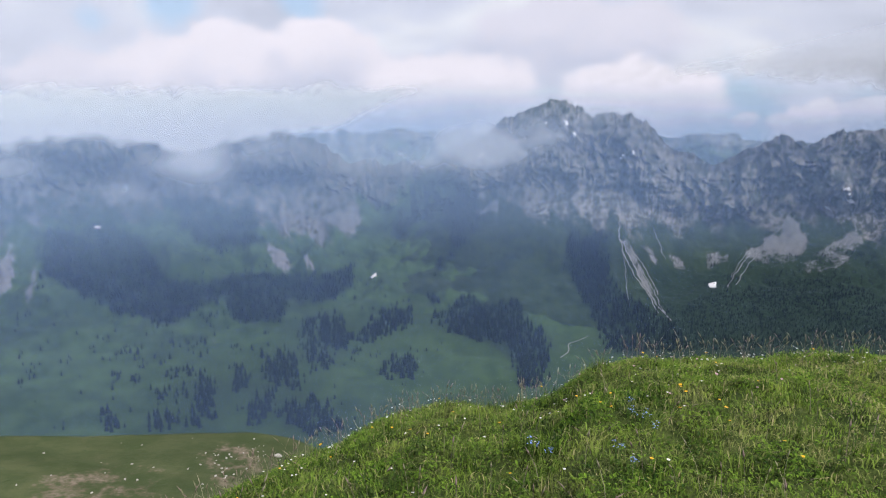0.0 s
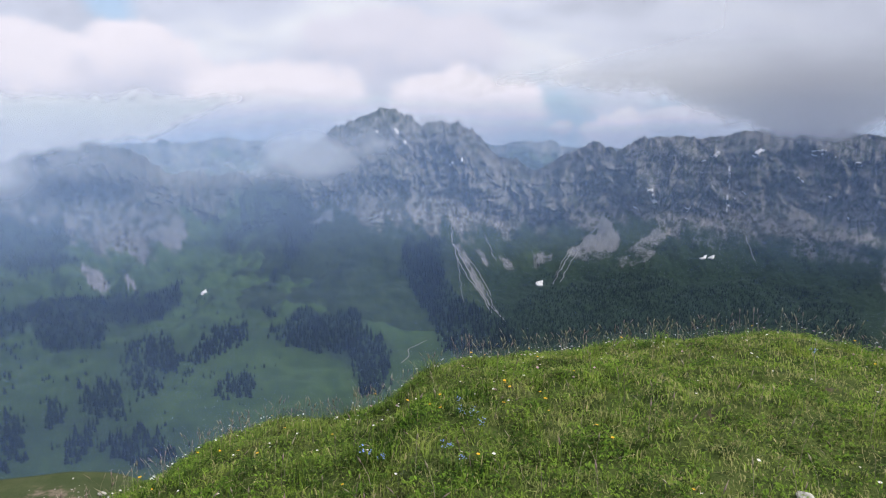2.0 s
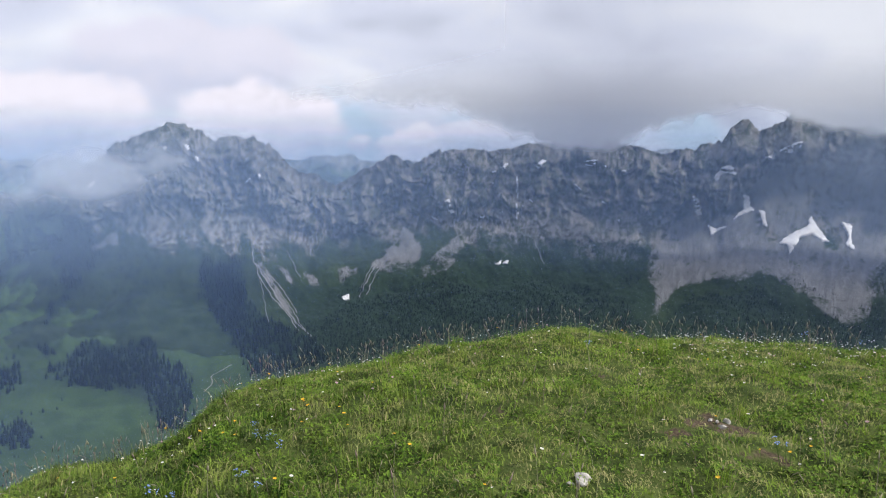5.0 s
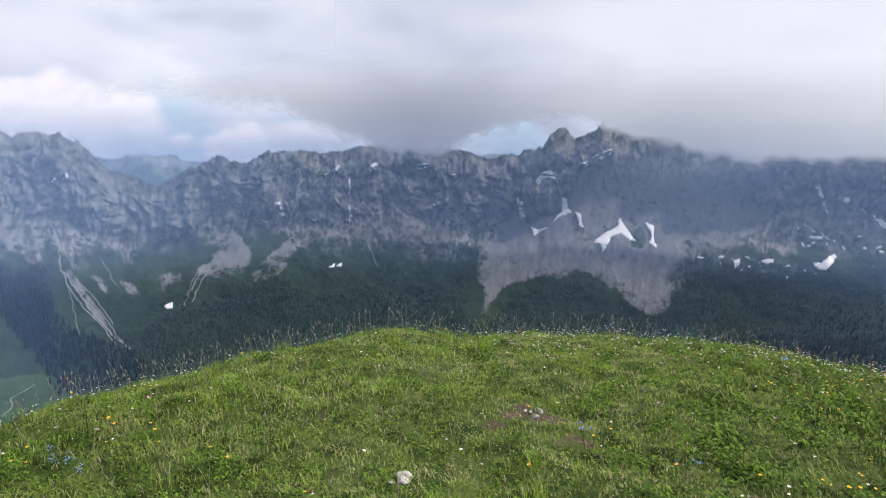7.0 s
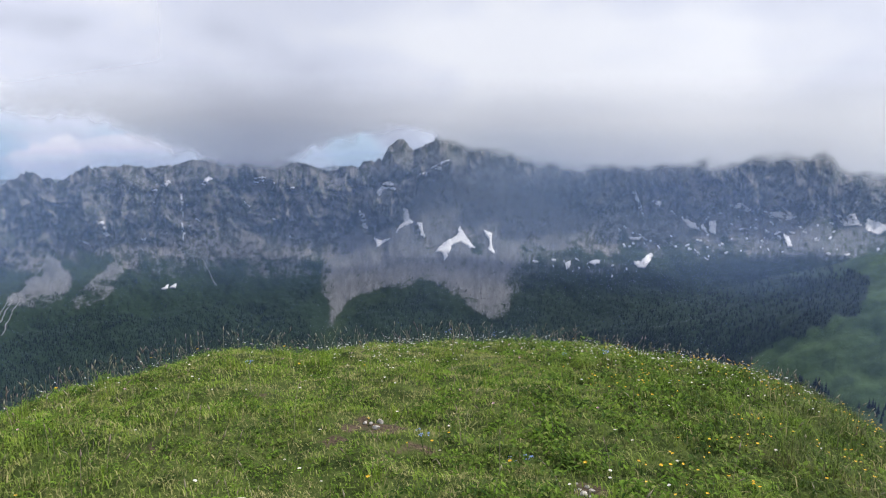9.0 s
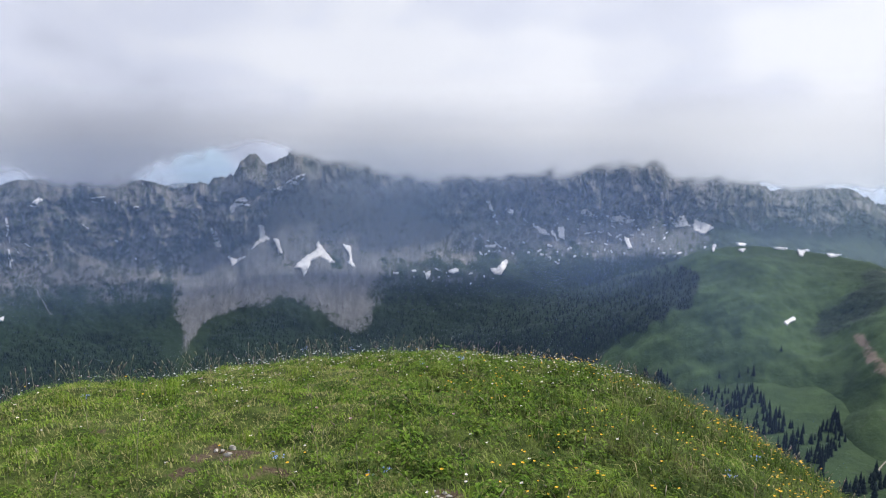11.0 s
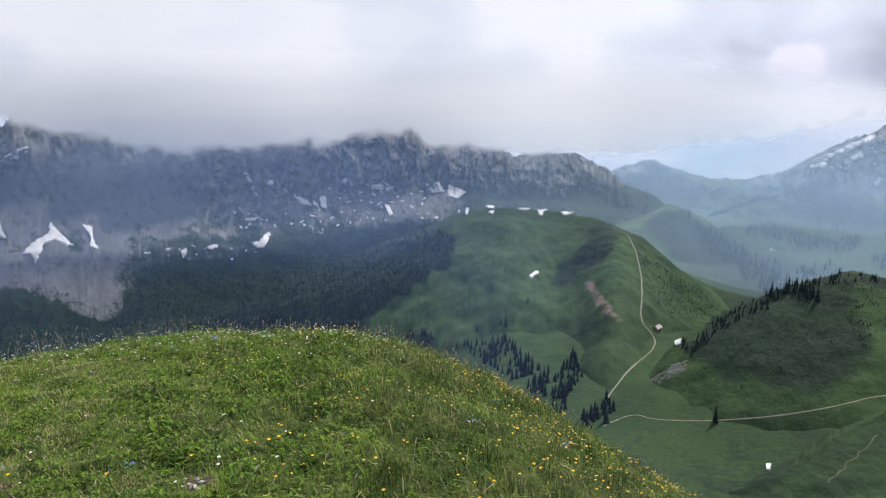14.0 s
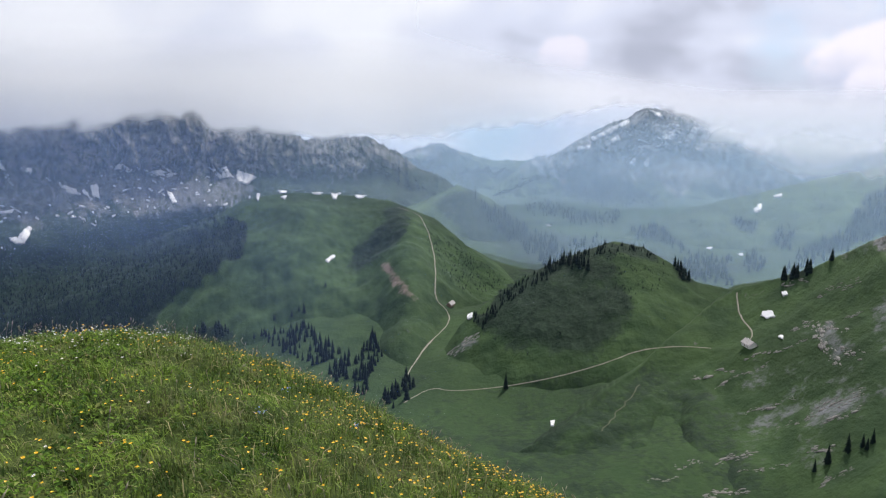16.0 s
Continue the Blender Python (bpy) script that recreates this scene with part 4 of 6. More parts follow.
landform("wooded_hill", "rounded hill with dark spruce, a shaded flank and a rocky foot", "hill", 85, 118, 0.09, 100,
         [(85, -23.6, 900), (88, -21.0, 960), (90.4, -17.6, 1020), (91.4, -16.6, 1040), (95.6, -13.6, 1090), (98.9, -11.9, 1120), (102.8, -10.4, 1150), (105, -10.8, 1150),
          (107.8, -12.3, 1140), (109.3, -13.2, 1140), (111.5, -13.5, 1130), (114, -13.2, 1100), (118, -13.4, 1050)],
         [(85, -400, 790), (95, -390, 720), (105, -380, 680), (118, -370, 660)], ROUND, MEADOW, roll=9, gully=12, notch=2, seed=281)
landform("cirque_slope", "steep green slope with pale limestone bands", "hillside", 92, 150, 0.12, 90,
         [(92, -29, 640), (97, -26.5, 690), (101, -23.6, 760), (105, -20.2, 850), (109, -16.2, 970), (111.9, -13.5, 1050), (114.2, -12.6, 1040), (117.1, -11.3, 1000), (119.1, -10, 980), (121.3, -8.6, 950),
          (128, -5, 900), (140, -2, 850), (165, -1, 800)],
         [(92, -380, 560), (100, -365, 520), (108, -355, 470), (116, -330, 420), (125, -270, 350), (140, -230, 300), (165, -210, 260)], CONCAVE, MEADOW, roll=11, gully=14, notch=3, seed=311,
         rock_line=[(100, -5), (113, -6), (118, -9.5), (128, -7), (165, -5)])
landform("grassy_shoulder", "grassy mountain shoulder with bare soil and stones", "hillside", -90, -17, 0.25, 60,
         [(-90, -19, 120), (-60, -20.5, 118), (-47.2, -21.9, 116), (-41.9, -23.1, 114), (-35.9, -24.0, 112), (-29.4, -24.8, 110), (-26.2, -25.7, 108), (-22.5, -27.4, 104),
          (-17, -31, 98)],
         [(-90, -40, 48), (-50, -38, 48), (-17, -44, 52)], [(0, 0, 0), (0.5, 0.5, 0.58), (1, 1, 1)], SHOULDER, roll=1.6, gully=1.5, notch=0.5, back=0.6, seed=341, wooded=False)


# ---- cloud on the crests and haze over the valleys ----
def sheet(name, label, first, last, distance, low, high, mat, amount, lean=0.0, step=0.5, rise=0.2, fade=4.0, dense=()):
    """A curved bank of vapour; amount(bearing, height) gives its thickness; lean: metres by which its top lies farther away per degree."""
    az, el = np.arange(first, last + step / 2, step), np.arange(low, high + rise / 2, rise)
    A, E = np.meshgrid(az, el)
    d = np.array(distance, float)
    run = np.interp(az, d[:, 0], d[:, 1])
    k = int(6 / step)
    run = np.convolve(np.pad(run, k, "edge"), np.hanning(2 * k + 3)[1:-1] / np.hanning(2 * k + 3).sum(), "valid")
    r = run[None, :] + lean * (E - low)
    x, y, z = r * np.sin(np.radians(A)), r * np.cos(np.radians(A)), EYE + r * np.tan(np.radians(E))
    side = smooth(A, first, first + fade) * smooth(-A, -last, -last + fade)
    w = {"cover": amount(A, E) * side * smooth(E, low, low + 0.4), "tear": 1 - smooth(E, -0.6, 1.6) * smooth(A, 4, 16)}
    # weight that greys the sheet by bearing, painting in shaded undersides
    if len(dense):
        q = np.array(dense, float)
        w["dense"] = np.interp(A, q[:, 0], q[:, 1]) * (1 - 0.6 * smooth(E, 0.5, 4.5))
    ob = new(name, mesh_from(name, np.stack([x, y, z], -1).reshape(-1, 3), quads=grid_faces(len(az), len(el)), weights=w, mat=mat))
    return tagged(ob, label, "cloud", kind="stuff")


def bank(A, E, base, soft, top, thin):
    """Cloud that begins at a base line, by bearing and height, and thins out upwards."""
    b = np.array(base, float)
    wave = 0.45 * fbm(A / 3.0, E / 2.5, 91, 3) + 0.3 * fbm(A / 1.1, E / 1.1, 94, 3)
    body = np.minimum(1.15, 1.5 * smooth(E - np.interp(A, b[:, 0], b[:, 1]) + wave, -soft, soft))
    floor = np.interp(A, [0, 18, 26, 84, 96], [0.1, 0.26, 0.36, 0.36, 0.08])
    return body * (floor + (1 - floor) * (1 - smooth(E + np.where(A < 5, 1.2 * wave, 0), top - thin, top)))


def wisps(*blobs):
    def amount(A, E):
        c = np.zeros(A.shape)
        for a, e, wa, we, k in blobs:
            c = np.maximum(c, k * np.exp(-(((A - a) / wa) ** 2) - ((E - e) / we) ** 2))
        return c
    return amount


def crest_cloud(A, E):
    thick = bank(A, E, [(-95, -2.6), (-48, -2.8), (-42, -2.0), (-38, -1.8), (-33, -3.2), (-30, -2.4), (-25, -1.8), (-21, -1.0), (-18, 0.6), (-14, 1.6), (0, 2.2), (15, 2.2), (18, 1.2), (21, -0.1), (24, -1.3),
                        (27, -1.8), (29.5, -1.5), (31.5, -0.3), (34, 0.7), (38, 1.3), (41, 1.0), (43, 0.3), (45, -0.4), (48, -1.1), (53, -1.7), (58, -1.6), (63, -1.4), (66, -0.7), (68, -0.3), (70.5, -0.4),
                        (72, -1.4), (77, -1.9), (83, -2.2), (88, -1.9), (93, -1.3), (98, -0.5), (102, 0.5), (105, 0.3), (108, -0.9), (112, -2.6), (116, -3.2), (121, -3.0), (150, -2.8)], 1.15, np.interp(A, [-24, -4, 18, 90, 110], [1.8, 2.4, 6.0, 6.0, 2.2]), np.interp(A, [-24, -4, 18, 90, 110], [1.6, 2.4, 6.2, 6.2, 3.2]))
    hang = wisps((-21, -4.4, 3.0, 1.6, 0.42), (-32.5, -3.9, 3.2, 2.2, 0.60), (-37.5, -6.2, 2.0, 1.6, 0.38), (-26, -3.2, 4.0, 1.4, 0.45), (-45, -4.0, 3, 1.2, 0.5))(A, E)
    return np.maximum(thick, hang)


sheet("cloud_bank", "low grey-white cloud hanging along the mountain crests", -95, 150, [(-95, 2300), (-9, 2300), (20, 2330), (45, 2290), (66, 2440), (85, 2800), (97, 3200), (150, 3000)], -8, 17, CLOUD,
      crest_cloud, 4, 0.5, 0.2, 4, [(-20, 0.05), (8, 0.2), (19, 0.5), (27, 0.85), (34, 0.5), (42, 0.1), (50, 0.0), (66, 0.0), (78, 0.0), (84, 0.1), (94, 0.5), (105, 0.9), (150, 0.9)])
sheet("mist_wisp", "thin white mist drifting before the rocky peak", -24, 6, [(-24, 2060), (6, 2060)], -8, 2, MIST,
      wisps((-10.5, -3.2, 4.6, 2.0, 0.80), (-5.5, -2.2, 3.4, 1.4, 0.62), (-16, -4.0, 4.0, 1.5, 0.60), (-1, -0.8, 3, 0.8, 0.4)), 15)
sheet("mist_wisp", "white mist drifting across the snowy mountain", 98, 130, [(98, 2100), (126, 1900)], -8, 3, MIST,
      wisps((106.5, -1.4, 1.4, 0.6, 0.35), (110.5, -2.2, 2.6, 1.3, 0.6), (116.5, -3.2, 4.0, 1.9, 0.85), (121, -3.6, 3.5, 1.8, 0.75), (108, -5.2, 4, 1.2, 0.35)), 10)
sheet("mist_wisp", "thin mist under the cloud on the limestone wall", 36, 84, [(36, 2180), (60, 2250), (84, 2500)], -8, 2, MIST,
      wisps((47, -2.2, 6.0, 2.2, 0.36), (58, -2.0, 6.0, 1.5, 0.14), (70, -1.8, 7.0, 1.2, 0.12)), 5)


def thins(E, lo, hi):
    """Haze that thins out to a trace towards the sky."""
    return 1 - 0.8 * smooth(E, lo, hi)


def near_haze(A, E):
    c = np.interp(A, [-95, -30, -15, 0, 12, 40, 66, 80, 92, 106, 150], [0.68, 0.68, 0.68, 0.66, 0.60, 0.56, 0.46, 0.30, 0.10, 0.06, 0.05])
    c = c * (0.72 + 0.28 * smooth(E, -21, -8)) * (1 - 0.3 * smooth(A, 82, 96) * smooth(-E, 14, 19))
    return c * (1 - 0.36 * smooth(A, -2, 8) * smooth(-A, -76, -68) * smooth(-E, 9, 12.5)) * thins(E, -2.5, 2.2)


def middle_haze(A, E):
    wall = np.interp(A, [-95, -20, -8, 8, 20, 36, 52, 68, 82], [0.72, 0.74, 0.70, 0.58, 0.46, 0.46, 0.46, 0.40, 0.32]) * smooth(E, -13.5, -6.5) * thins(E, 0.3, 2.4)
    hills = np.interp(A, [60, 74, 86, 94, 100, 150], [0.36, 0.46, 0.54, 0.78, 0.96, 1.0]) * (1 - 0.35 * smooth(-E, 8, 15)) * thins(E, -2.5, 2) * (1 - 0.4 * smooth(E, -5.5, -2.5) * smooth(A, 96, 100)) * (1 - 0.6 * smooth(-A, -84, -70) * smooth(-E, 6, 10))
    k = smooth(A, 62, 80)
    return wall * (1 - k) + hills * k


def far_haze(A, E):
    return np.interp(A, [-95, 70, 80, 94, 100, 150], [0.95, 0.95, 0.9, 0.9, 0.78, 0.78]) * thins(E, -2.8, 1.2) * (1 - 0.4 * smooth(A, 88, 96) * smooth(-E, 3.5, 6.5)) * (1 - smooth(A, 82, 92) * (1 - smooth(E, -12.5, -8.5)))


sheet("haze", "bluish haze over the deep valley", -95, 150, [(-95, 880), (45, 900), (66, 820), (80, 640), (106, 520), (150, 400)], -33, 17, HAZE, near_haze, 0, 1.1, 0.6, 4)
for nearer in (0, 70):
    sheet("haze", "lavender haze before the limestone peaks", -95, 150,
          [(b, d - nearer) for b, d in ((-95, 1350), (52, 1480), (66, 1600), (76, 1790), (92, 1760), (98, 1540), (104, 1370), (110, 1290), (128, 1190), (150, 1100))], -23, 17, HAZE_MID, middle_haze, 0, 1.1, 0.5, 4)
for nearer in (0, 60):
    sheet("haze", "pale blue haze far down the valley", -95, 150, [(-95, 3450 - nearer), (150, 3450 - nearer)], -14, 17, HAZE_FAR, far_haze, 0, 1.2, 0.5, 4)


# ---- spruces ----
def in_outline(outline, count, rng):
    pts = np.array(outline)
    lo, hi = pts.min(0), pts.max(0)
    got = []
    while len(got) < count:
        q = lo + rng.rand(max(64, count), 2) * (hi - lo)
        got.extend(q[inside(q[:, 0], q[:, 1], outline)].tolist())
    return got[:count]


def outline_area(outline):
    p = np.array(outline)
    q = np.roll(p, -1, 0)
    return abs(np.sum(p[:, 0] * q[:, 1] - q[:, 0] * p[:, 1])) / 2


def merged_spruces(name, label, feet, heights, rng):
    """Many small far trees in one mesh: three ragged tiers and a stem tip each."""
    n, k = len(feet), 6
    ang = np.arange(k) * 2 * np.pi / k
    tv, tf = [], []
    for i, (z0, z1, rad) in enumerate(((0.06, 0.52, 0.19), (0.3, 0.78, 0.14), (0.56, 1.0, 0.085))):
        b = len(tv)
        for j, a in enumerate(ang):
            tv.append((rad * math.cos(a + i), rad * math.sin(a + i), z0))
        tv.append((0, 0, z1))
        for j in range(k):
            tf.append((b + j, b + (j + 1) % k, b + k))
    tv, tf = np.array(tv), np.array(tf)
    spin = rng.rand(n) * 2 * np.pi
    fat = 0.8 + 0.5 * rng.rand(n)
    c, s = np.cos(spin), np.sin(spin)
    jig = 1 + 0.35 * (rng.rand(n, len(tv)) - 0.5)
    X = (tv[:, 0] * c[:, None] - tv[:, 1] * s[:, None]) * jig * (heights * fat)[:, None] + feet[:, 0:1]
    Y = (tv[:, 0] * s[:, None] + tv[:, 1] * c[:, None]) * jig * (heights * fat)[:, None] + feet[:, 1:2]
    Z = (tv[:, 2] + 0.05 * (jig - 1)) * heights[:, None] + feet[:, 2:3] - 0.8
    F = (tf[None] + (np.arange(n) * len(tv))[:, None, None]).reshape(-1, 3)
    ob = new(name, mesh_from(name, np.stack([X, Y, Z], -1).reshape(-1, 3), tris=F, mat=NEEDLES, soft=True))
    return tagged(ob, label, "trees", kind="stuff")


def plant_woods():
    rng = np.random.RandomState(7)
    for density, outline, tall_by in WOODS:
        mid = np.mean(outline, 0)
        hit = spot(*mid)
        r = hit[2] if hit else 2000.0
        h = math.degrees(17.0 * (0.4 + 0.6 * tall_by) / r)
        count = int(min(7000, max(5, outline_area(outline) * density * (1.0 if r > 1700 else 1.5) / (h * 0.36 * h * 0.5))))
        feet, tall = [], []
        wide = [tuple(mid + (np.array(p) - mid) * 1.12) for p in outline]
        picks = np.array(in_outline(wide, int(count * 1.3), rng))
        ja, je = frayed(picks[:, 0], picks[:, 1])
        keep = inside(ja, je, outline)
        if density < 0.6:
            keep &= fbm(picks[:, 0] * 0.7, picks[:, 1] * 1.1, 77, 3) > 0.5 - density
        for a, e in picks[keep]:
            if e < -18.6 and 6 < a < 66:
                continue
            g = spot(a + rng.normal() * 0.12, e + rng.normal() * 0.08)
            if g and g[2] > 300:
                feet.append(tuple(g[0]))
                tall.append(rng.uniform(10, 22) * (0.8 if density < 0.6 else 1.0) * tall_by)
        if feet:
            merged_spruces("spruce_wood", "dark green dwarf shrubs on the slope" if tall_by < 0.5 else "dense dark spruce wood on the mountain slope" if density > 0.7 else "scattered dark spruces on green pasture",
                           np.array(feet), np.array(tall), rng)


plant_woods()


def part(name, verts, faces, mat, parent, label="", soft=False):
    me = bpy.data.meshes.new(name)
    me.from_pydata([tuple(v) for v in verts], [], [tuple(f) for f in faces])
    me.polygons.foreach_set("use_smooth", [soft] * len(me.polygons))
    me.materials.append(mat)
    me.update()
    ob = new(name, me)
    ob.parent = parent
    return tagged(ob, label) if label else ob


def spruce_tree(seed, height):
    """A spruce: tapered trunk and many drooping boughs in whorls."""
    rng = random.Random(seed)
    root = tagged(new("spruce_tree"), "tall dark green spruce standing on the pasture slope", "tree", "spruces below the pasture hill")
    root.empty_display_size = 0.5
    verts, faces = [], []
    for i, z in enumerate((0, 0.3, 0.65, 0.97)):
        for j in range(6):
            rad = 0.022 * height * (1 - z) ** 0.9 + 0.03
            verts.append((rad * math.cos(j * math.pi / 3), rad * math.sin(j * math.pi / 3), z * height))
    for i in range(3):
        for j in range(6):
            a, b = i * 6 + j, i * 6 + (j + 1) % 6
            faces.append((a, b, b + 6, a + 6))
    part("trunk", verts, faces, BARK, root)
    verts, faces = [], []
    tiers = 15
    for t in range(tiers):
        f = t / (tiers - 1)
        z = height * (0.10 + 0.86 * f)
        reach = height * 0.19 * (1 - f) ** 0.85 + 0.25
        count = 9 if f < 0.6 else 6
        for j in range(count):
            a = (j + rng.random() * 0.7) / count * 2 * math.pi + t
            ln = reach * rng.uniform(0.7, 1.15)
            wide = ln * 0.34 + 0.1
            dx, dy = math.cos(a), math.sin(a)
            b = len(verts)
            verts += [(0, 0, z + 0.05 * height), (dx * ln * 0.55 - dy * wide, dy * ln * 0.55 + dx * wide, z - ln * 0.12),
                      (dx * ln, dy * ln, z - ln * rng.uniform(0.3, 0.5)), (dx * ln * 0.55 + dy * wide, dy * ln * 0.55 - dx * wide, z - ln * 0.12),
                      (dx * ln * 0.5, dy * ln * 0.5, z + 0.02 * height)]
            faces += [(b, b + 1, b + 4), (b + 1, b + 2, b + 4), (b + 2, b + 3, b + 4), (b + 3, b, b + 4)]
    b = len(verts)
    verts += [(0.25, 0, height * 0.93), (-0.12, 0.2, height * 0.93), (-0.12, -0.2, height * 0.93), (0, 0, height * 1.02)]
    faces += [(b, b + 1, b + 3), (b + 1, b + 2, b + 3), (b + 2, b, b + 3)]
    part("crown", verts, faces, NEEDLES, root)
    return root


def plant_spruces():
    rng = np.random.RandomState(11)
    kinds = [spruce_tree(i, h) for i, h in enumerate((16.0, 19.0, 14.0, 11.5))]
    sites = in_outline([(73.1, -17.7), (77.6, -17.1), (79.9, -19.0), (81.2, -19.6), (80.9, -22.2), (78.6, -20.6)], 120, rng)
    sites += in_outline([(81.4, -20.4), (83.2, -18.0), (84.1, -19.6), (82.6, -21.6), (82.6, -23.4), (81.6, -23.0)], 62, rng)
    sites += [(75.2, -16.6), (77.2, -16.0), (76.6, -16.4), (77.6, -16.2), (79.4, -14.2)]
    sites += [(118.6, -25.4), (119.4, -24.7), (120.6, -23.7), (121.5, -23.1), (121.8, -23.2), (122.1, -22.7), (94.4, -22.3)]
    for i, (a, e) in enumerate(sites):
        g = spot(a, e)
        if not g or g[2] < 250:
            continue
        k = kinds[i % 4]
        m = pose(g[0].x, g[0].y, g[0].z - 0.5, 0, 0, rng.rand() * 360)
        size = rng.uniform(0.75, 1.15)
        if k.matrix_basis == Matrix.Identity(4) and i < 4:
            k.matrix_basis, made = m, k
        else:
            made = copy_thing(k, m)
        made.scale = (size, size, size)


plant_spruces()


# ---- snow left in gullies ----
def snow(*outline):
    """A field of old snow lying on the slope, thick in the middle and thin at the rim."""
    rng = np.random.RandomState(int(abs(outline[0][0] * 100)))
    pts = np.array(outline)
    lo, hi = pts.min(0) - 0.05, pts.max(0) + 0.05
    s = max(0.02, max(hi - lo) / 50)
    k = min(1.0, min(hi - lo) / 0.9)
    az, el = np.arange(lo[0], hi[0] + s, s), np.arange(lo[1], hi[1] + s * 0.7, s * 0.7)
    A, E = np.meshgrid(az, el)
    ok = inside(A + 0.10 * k * fbm(A * 4, E * 4, 81, 4, 0.65), E + 0.07 * k * fbm(A * 4 + 9, E * 4, 83, 4, 0.65), list(outline))
    index, verts, faces = {}, [], []
    rim = ok.copy()
    rim[1:, :] |= ok[:-1, :]
    rim[:-1, :] |= ok[1:, :]
    rim[:, 1:] |= ok[:, :-1]
    rim[:, :-1] |= ok[:, 1:]
    for i, j in np.argwhere(rim):
        g = spot(az[j], el[i])
        if g and g[2] > 200:
            index[i, j] = len(verts)
            rise = 0.0018 * g[2] if ok[i, j] else -0.0006 * g[2]
            verts.append(tuple(g[0] + g[1] * rise))
    far = [Vector(v).length for v in verts]
    for i in range(len(el) - 1):
        for j in range(len(az) - 1):
            q = [index.get(k) for k in ((i, j), (i, j + 1), (i + 1, j + 1), (i + 1, j))]
            if None not in q and max(far[k] for k in q) - min(far[k] for k in q) < 90:
                faces.append(q)
    group = list(range(len(verts)))

    def head(k):
        while group[k] != k:
            k = group[k]
        return k

    for q in faces:
        for k in q[1:]:
            group[head(k)] = head(q[0])
    pieces = {}
    for q in faces:
        pieces.setdefault(head(q[0]), []).append(q)
    most = max((len(p) for p in pieces.values()), default=0)
    for p in pieces.values():
        if len(p) < max(2, 0.12 * most):
            continue
        used = sorted({k for q in p for k in q})
        at = {k: i for i, k in enumerate(used)}
        ob = part("snow_patch", [verts[k] for k in used], [[at[k] for k in q] for q in p], SNOW, None, soft=True)
        tagged(ob, "old white snow patch lying on the rocky slope", "snow patch", "snow patches on the mountains")


snow((41.39, -8.66), (42.52, -7.71), (43.24, -7.33), (43.41, -6.57), (43.79, -7.21), (44.72, -8.39), (44.15, -8.25), (43.53, -7.84), (42.85, -8.14), (42.22, -9.42), (42.00, -8.72))
snow((36.51, -7.60), (37.06, -7.85), (37.95, -7.55), (36.77, -8.31))
snow((38.83, -5.19), (39.23, -5.27), (39.31, -6.07), (39.68, -6.32), (38.72, -6.76), (38.21, -7.23), (38.92, -6.17))
snow((35.31, -5.38), (35.77, -5.73), (36.04, -6.89), (35.67, -6.82))
snow((39.99, -6.31), (40.35, -6.39), (40.62, -7.58), (40.31, -7.37))
snow((45.26, -6.83), (46.05, -7.18), (46.01, -7.88), (46.32, -8.82), (45.79, -8.50), (45.83, -7.76))
snow((56.98, -3.24), (57.28, -3.74), (57.70, -4.80), (57.92, -5.66), (57.38, -4.42), (56.95, -3.64))
snow((57.23, -8.98), (57.74, -9.05), (58.45, -8.26), (58.66, -8.56), (58.14, -9.49), (57.56, -9.40))
snow((16.07, -5.94), (16.37, -5.81), (16.79, -6.92), (16.52, -7.00))
# thin white waterfall streak, built from snow strips
snow((21.80, -4.07), (21.90, -4.07), (21.97, -4.7), (21.90, -5.28), (21.84, -5.28), (21.86, -4.7))
snow((21.92, -5.3), (22.0, -5.3), (21.98, -5.75), (21.91, -5.75))
snow((21.78, -6.18), (21.92, -6.31), (21.97, -7.1), (21.92, -7.57), (21.84, -7.30), (21.84, -6.8))
snow((41.04, -1.94), (42.39, -1.30), (42.57, -1.56), (41.83, -2.14))
snow((36.74, -4.00), (37.33, -3.18), (37.94, -3.12), (38.24, -3.78), (37.43, -3.63), (36.92, -4.26))
snow((23.37, -3.25), (23.91, -2.71), (24.09, -2.84), (23.64, -3.34))
snow((27.10, -2.80), (28.14, -2.74), (27.88, -3.19), (27.33, -3.16))
snow((29.96, -3.61), (30.59, -3.42), (30.60, -3.69), (30.06, -3.79))
snow((20.61, -3.37), (21.06, -2.97), (21.19, -3.10), (20.79, -3.50))
snow((20.19, -11.06), (20.64, -10.80), (20.64, -11.07))
snow((20.73, -10.98), (21.27, -10.72), (21.18, -11.03))
snow((7.54, -13.55), (8.12, -13.33), (8.18, -13.72), (7.78, -13.73))
snow((53.8, -9.22), (54.5, -9.02), (54.66, -9.24), (54.2, -9.40))
snow((51.95, -9.40), (52.35, -9.20), (52.40, -9.40), (52.14, -9.95))
snow((40.20, -2.49), (40.71, -2.30), (40.73, -2.65))
snow((18.89, -7.20), (19.33, -7.20), (19.06, -7.56))
snow((53.41, -1.85), (53.59, -1.76), (53.65, -2.08))
snow((63.96, -4.35), (65.14, -4.23), (66.05, -4.55), (65.69, -4.73), (64.69, -4.68))
snow((66.37, -4.73), (67.58, -4.37), (68.62, -5.00), (68.17, -5.27), (67.13, -5.09))
snow((70.89, -4.55), (71.33, -4.82), (71.87, -5.44), (71.61, -5.53))
snow((71.69, -4.73), (72.12, -4.64), (72.57, -5.43), (71.87, -5.44))
snow((72.83, -4.99), (73.09, -4.81), (74.36, -5.51), (73.63, -5.96), (72.93, -5.79))
snow((67.77, -6.36), (68.13, -6.54), (68.41, -7.17), (68.13, -7.26))
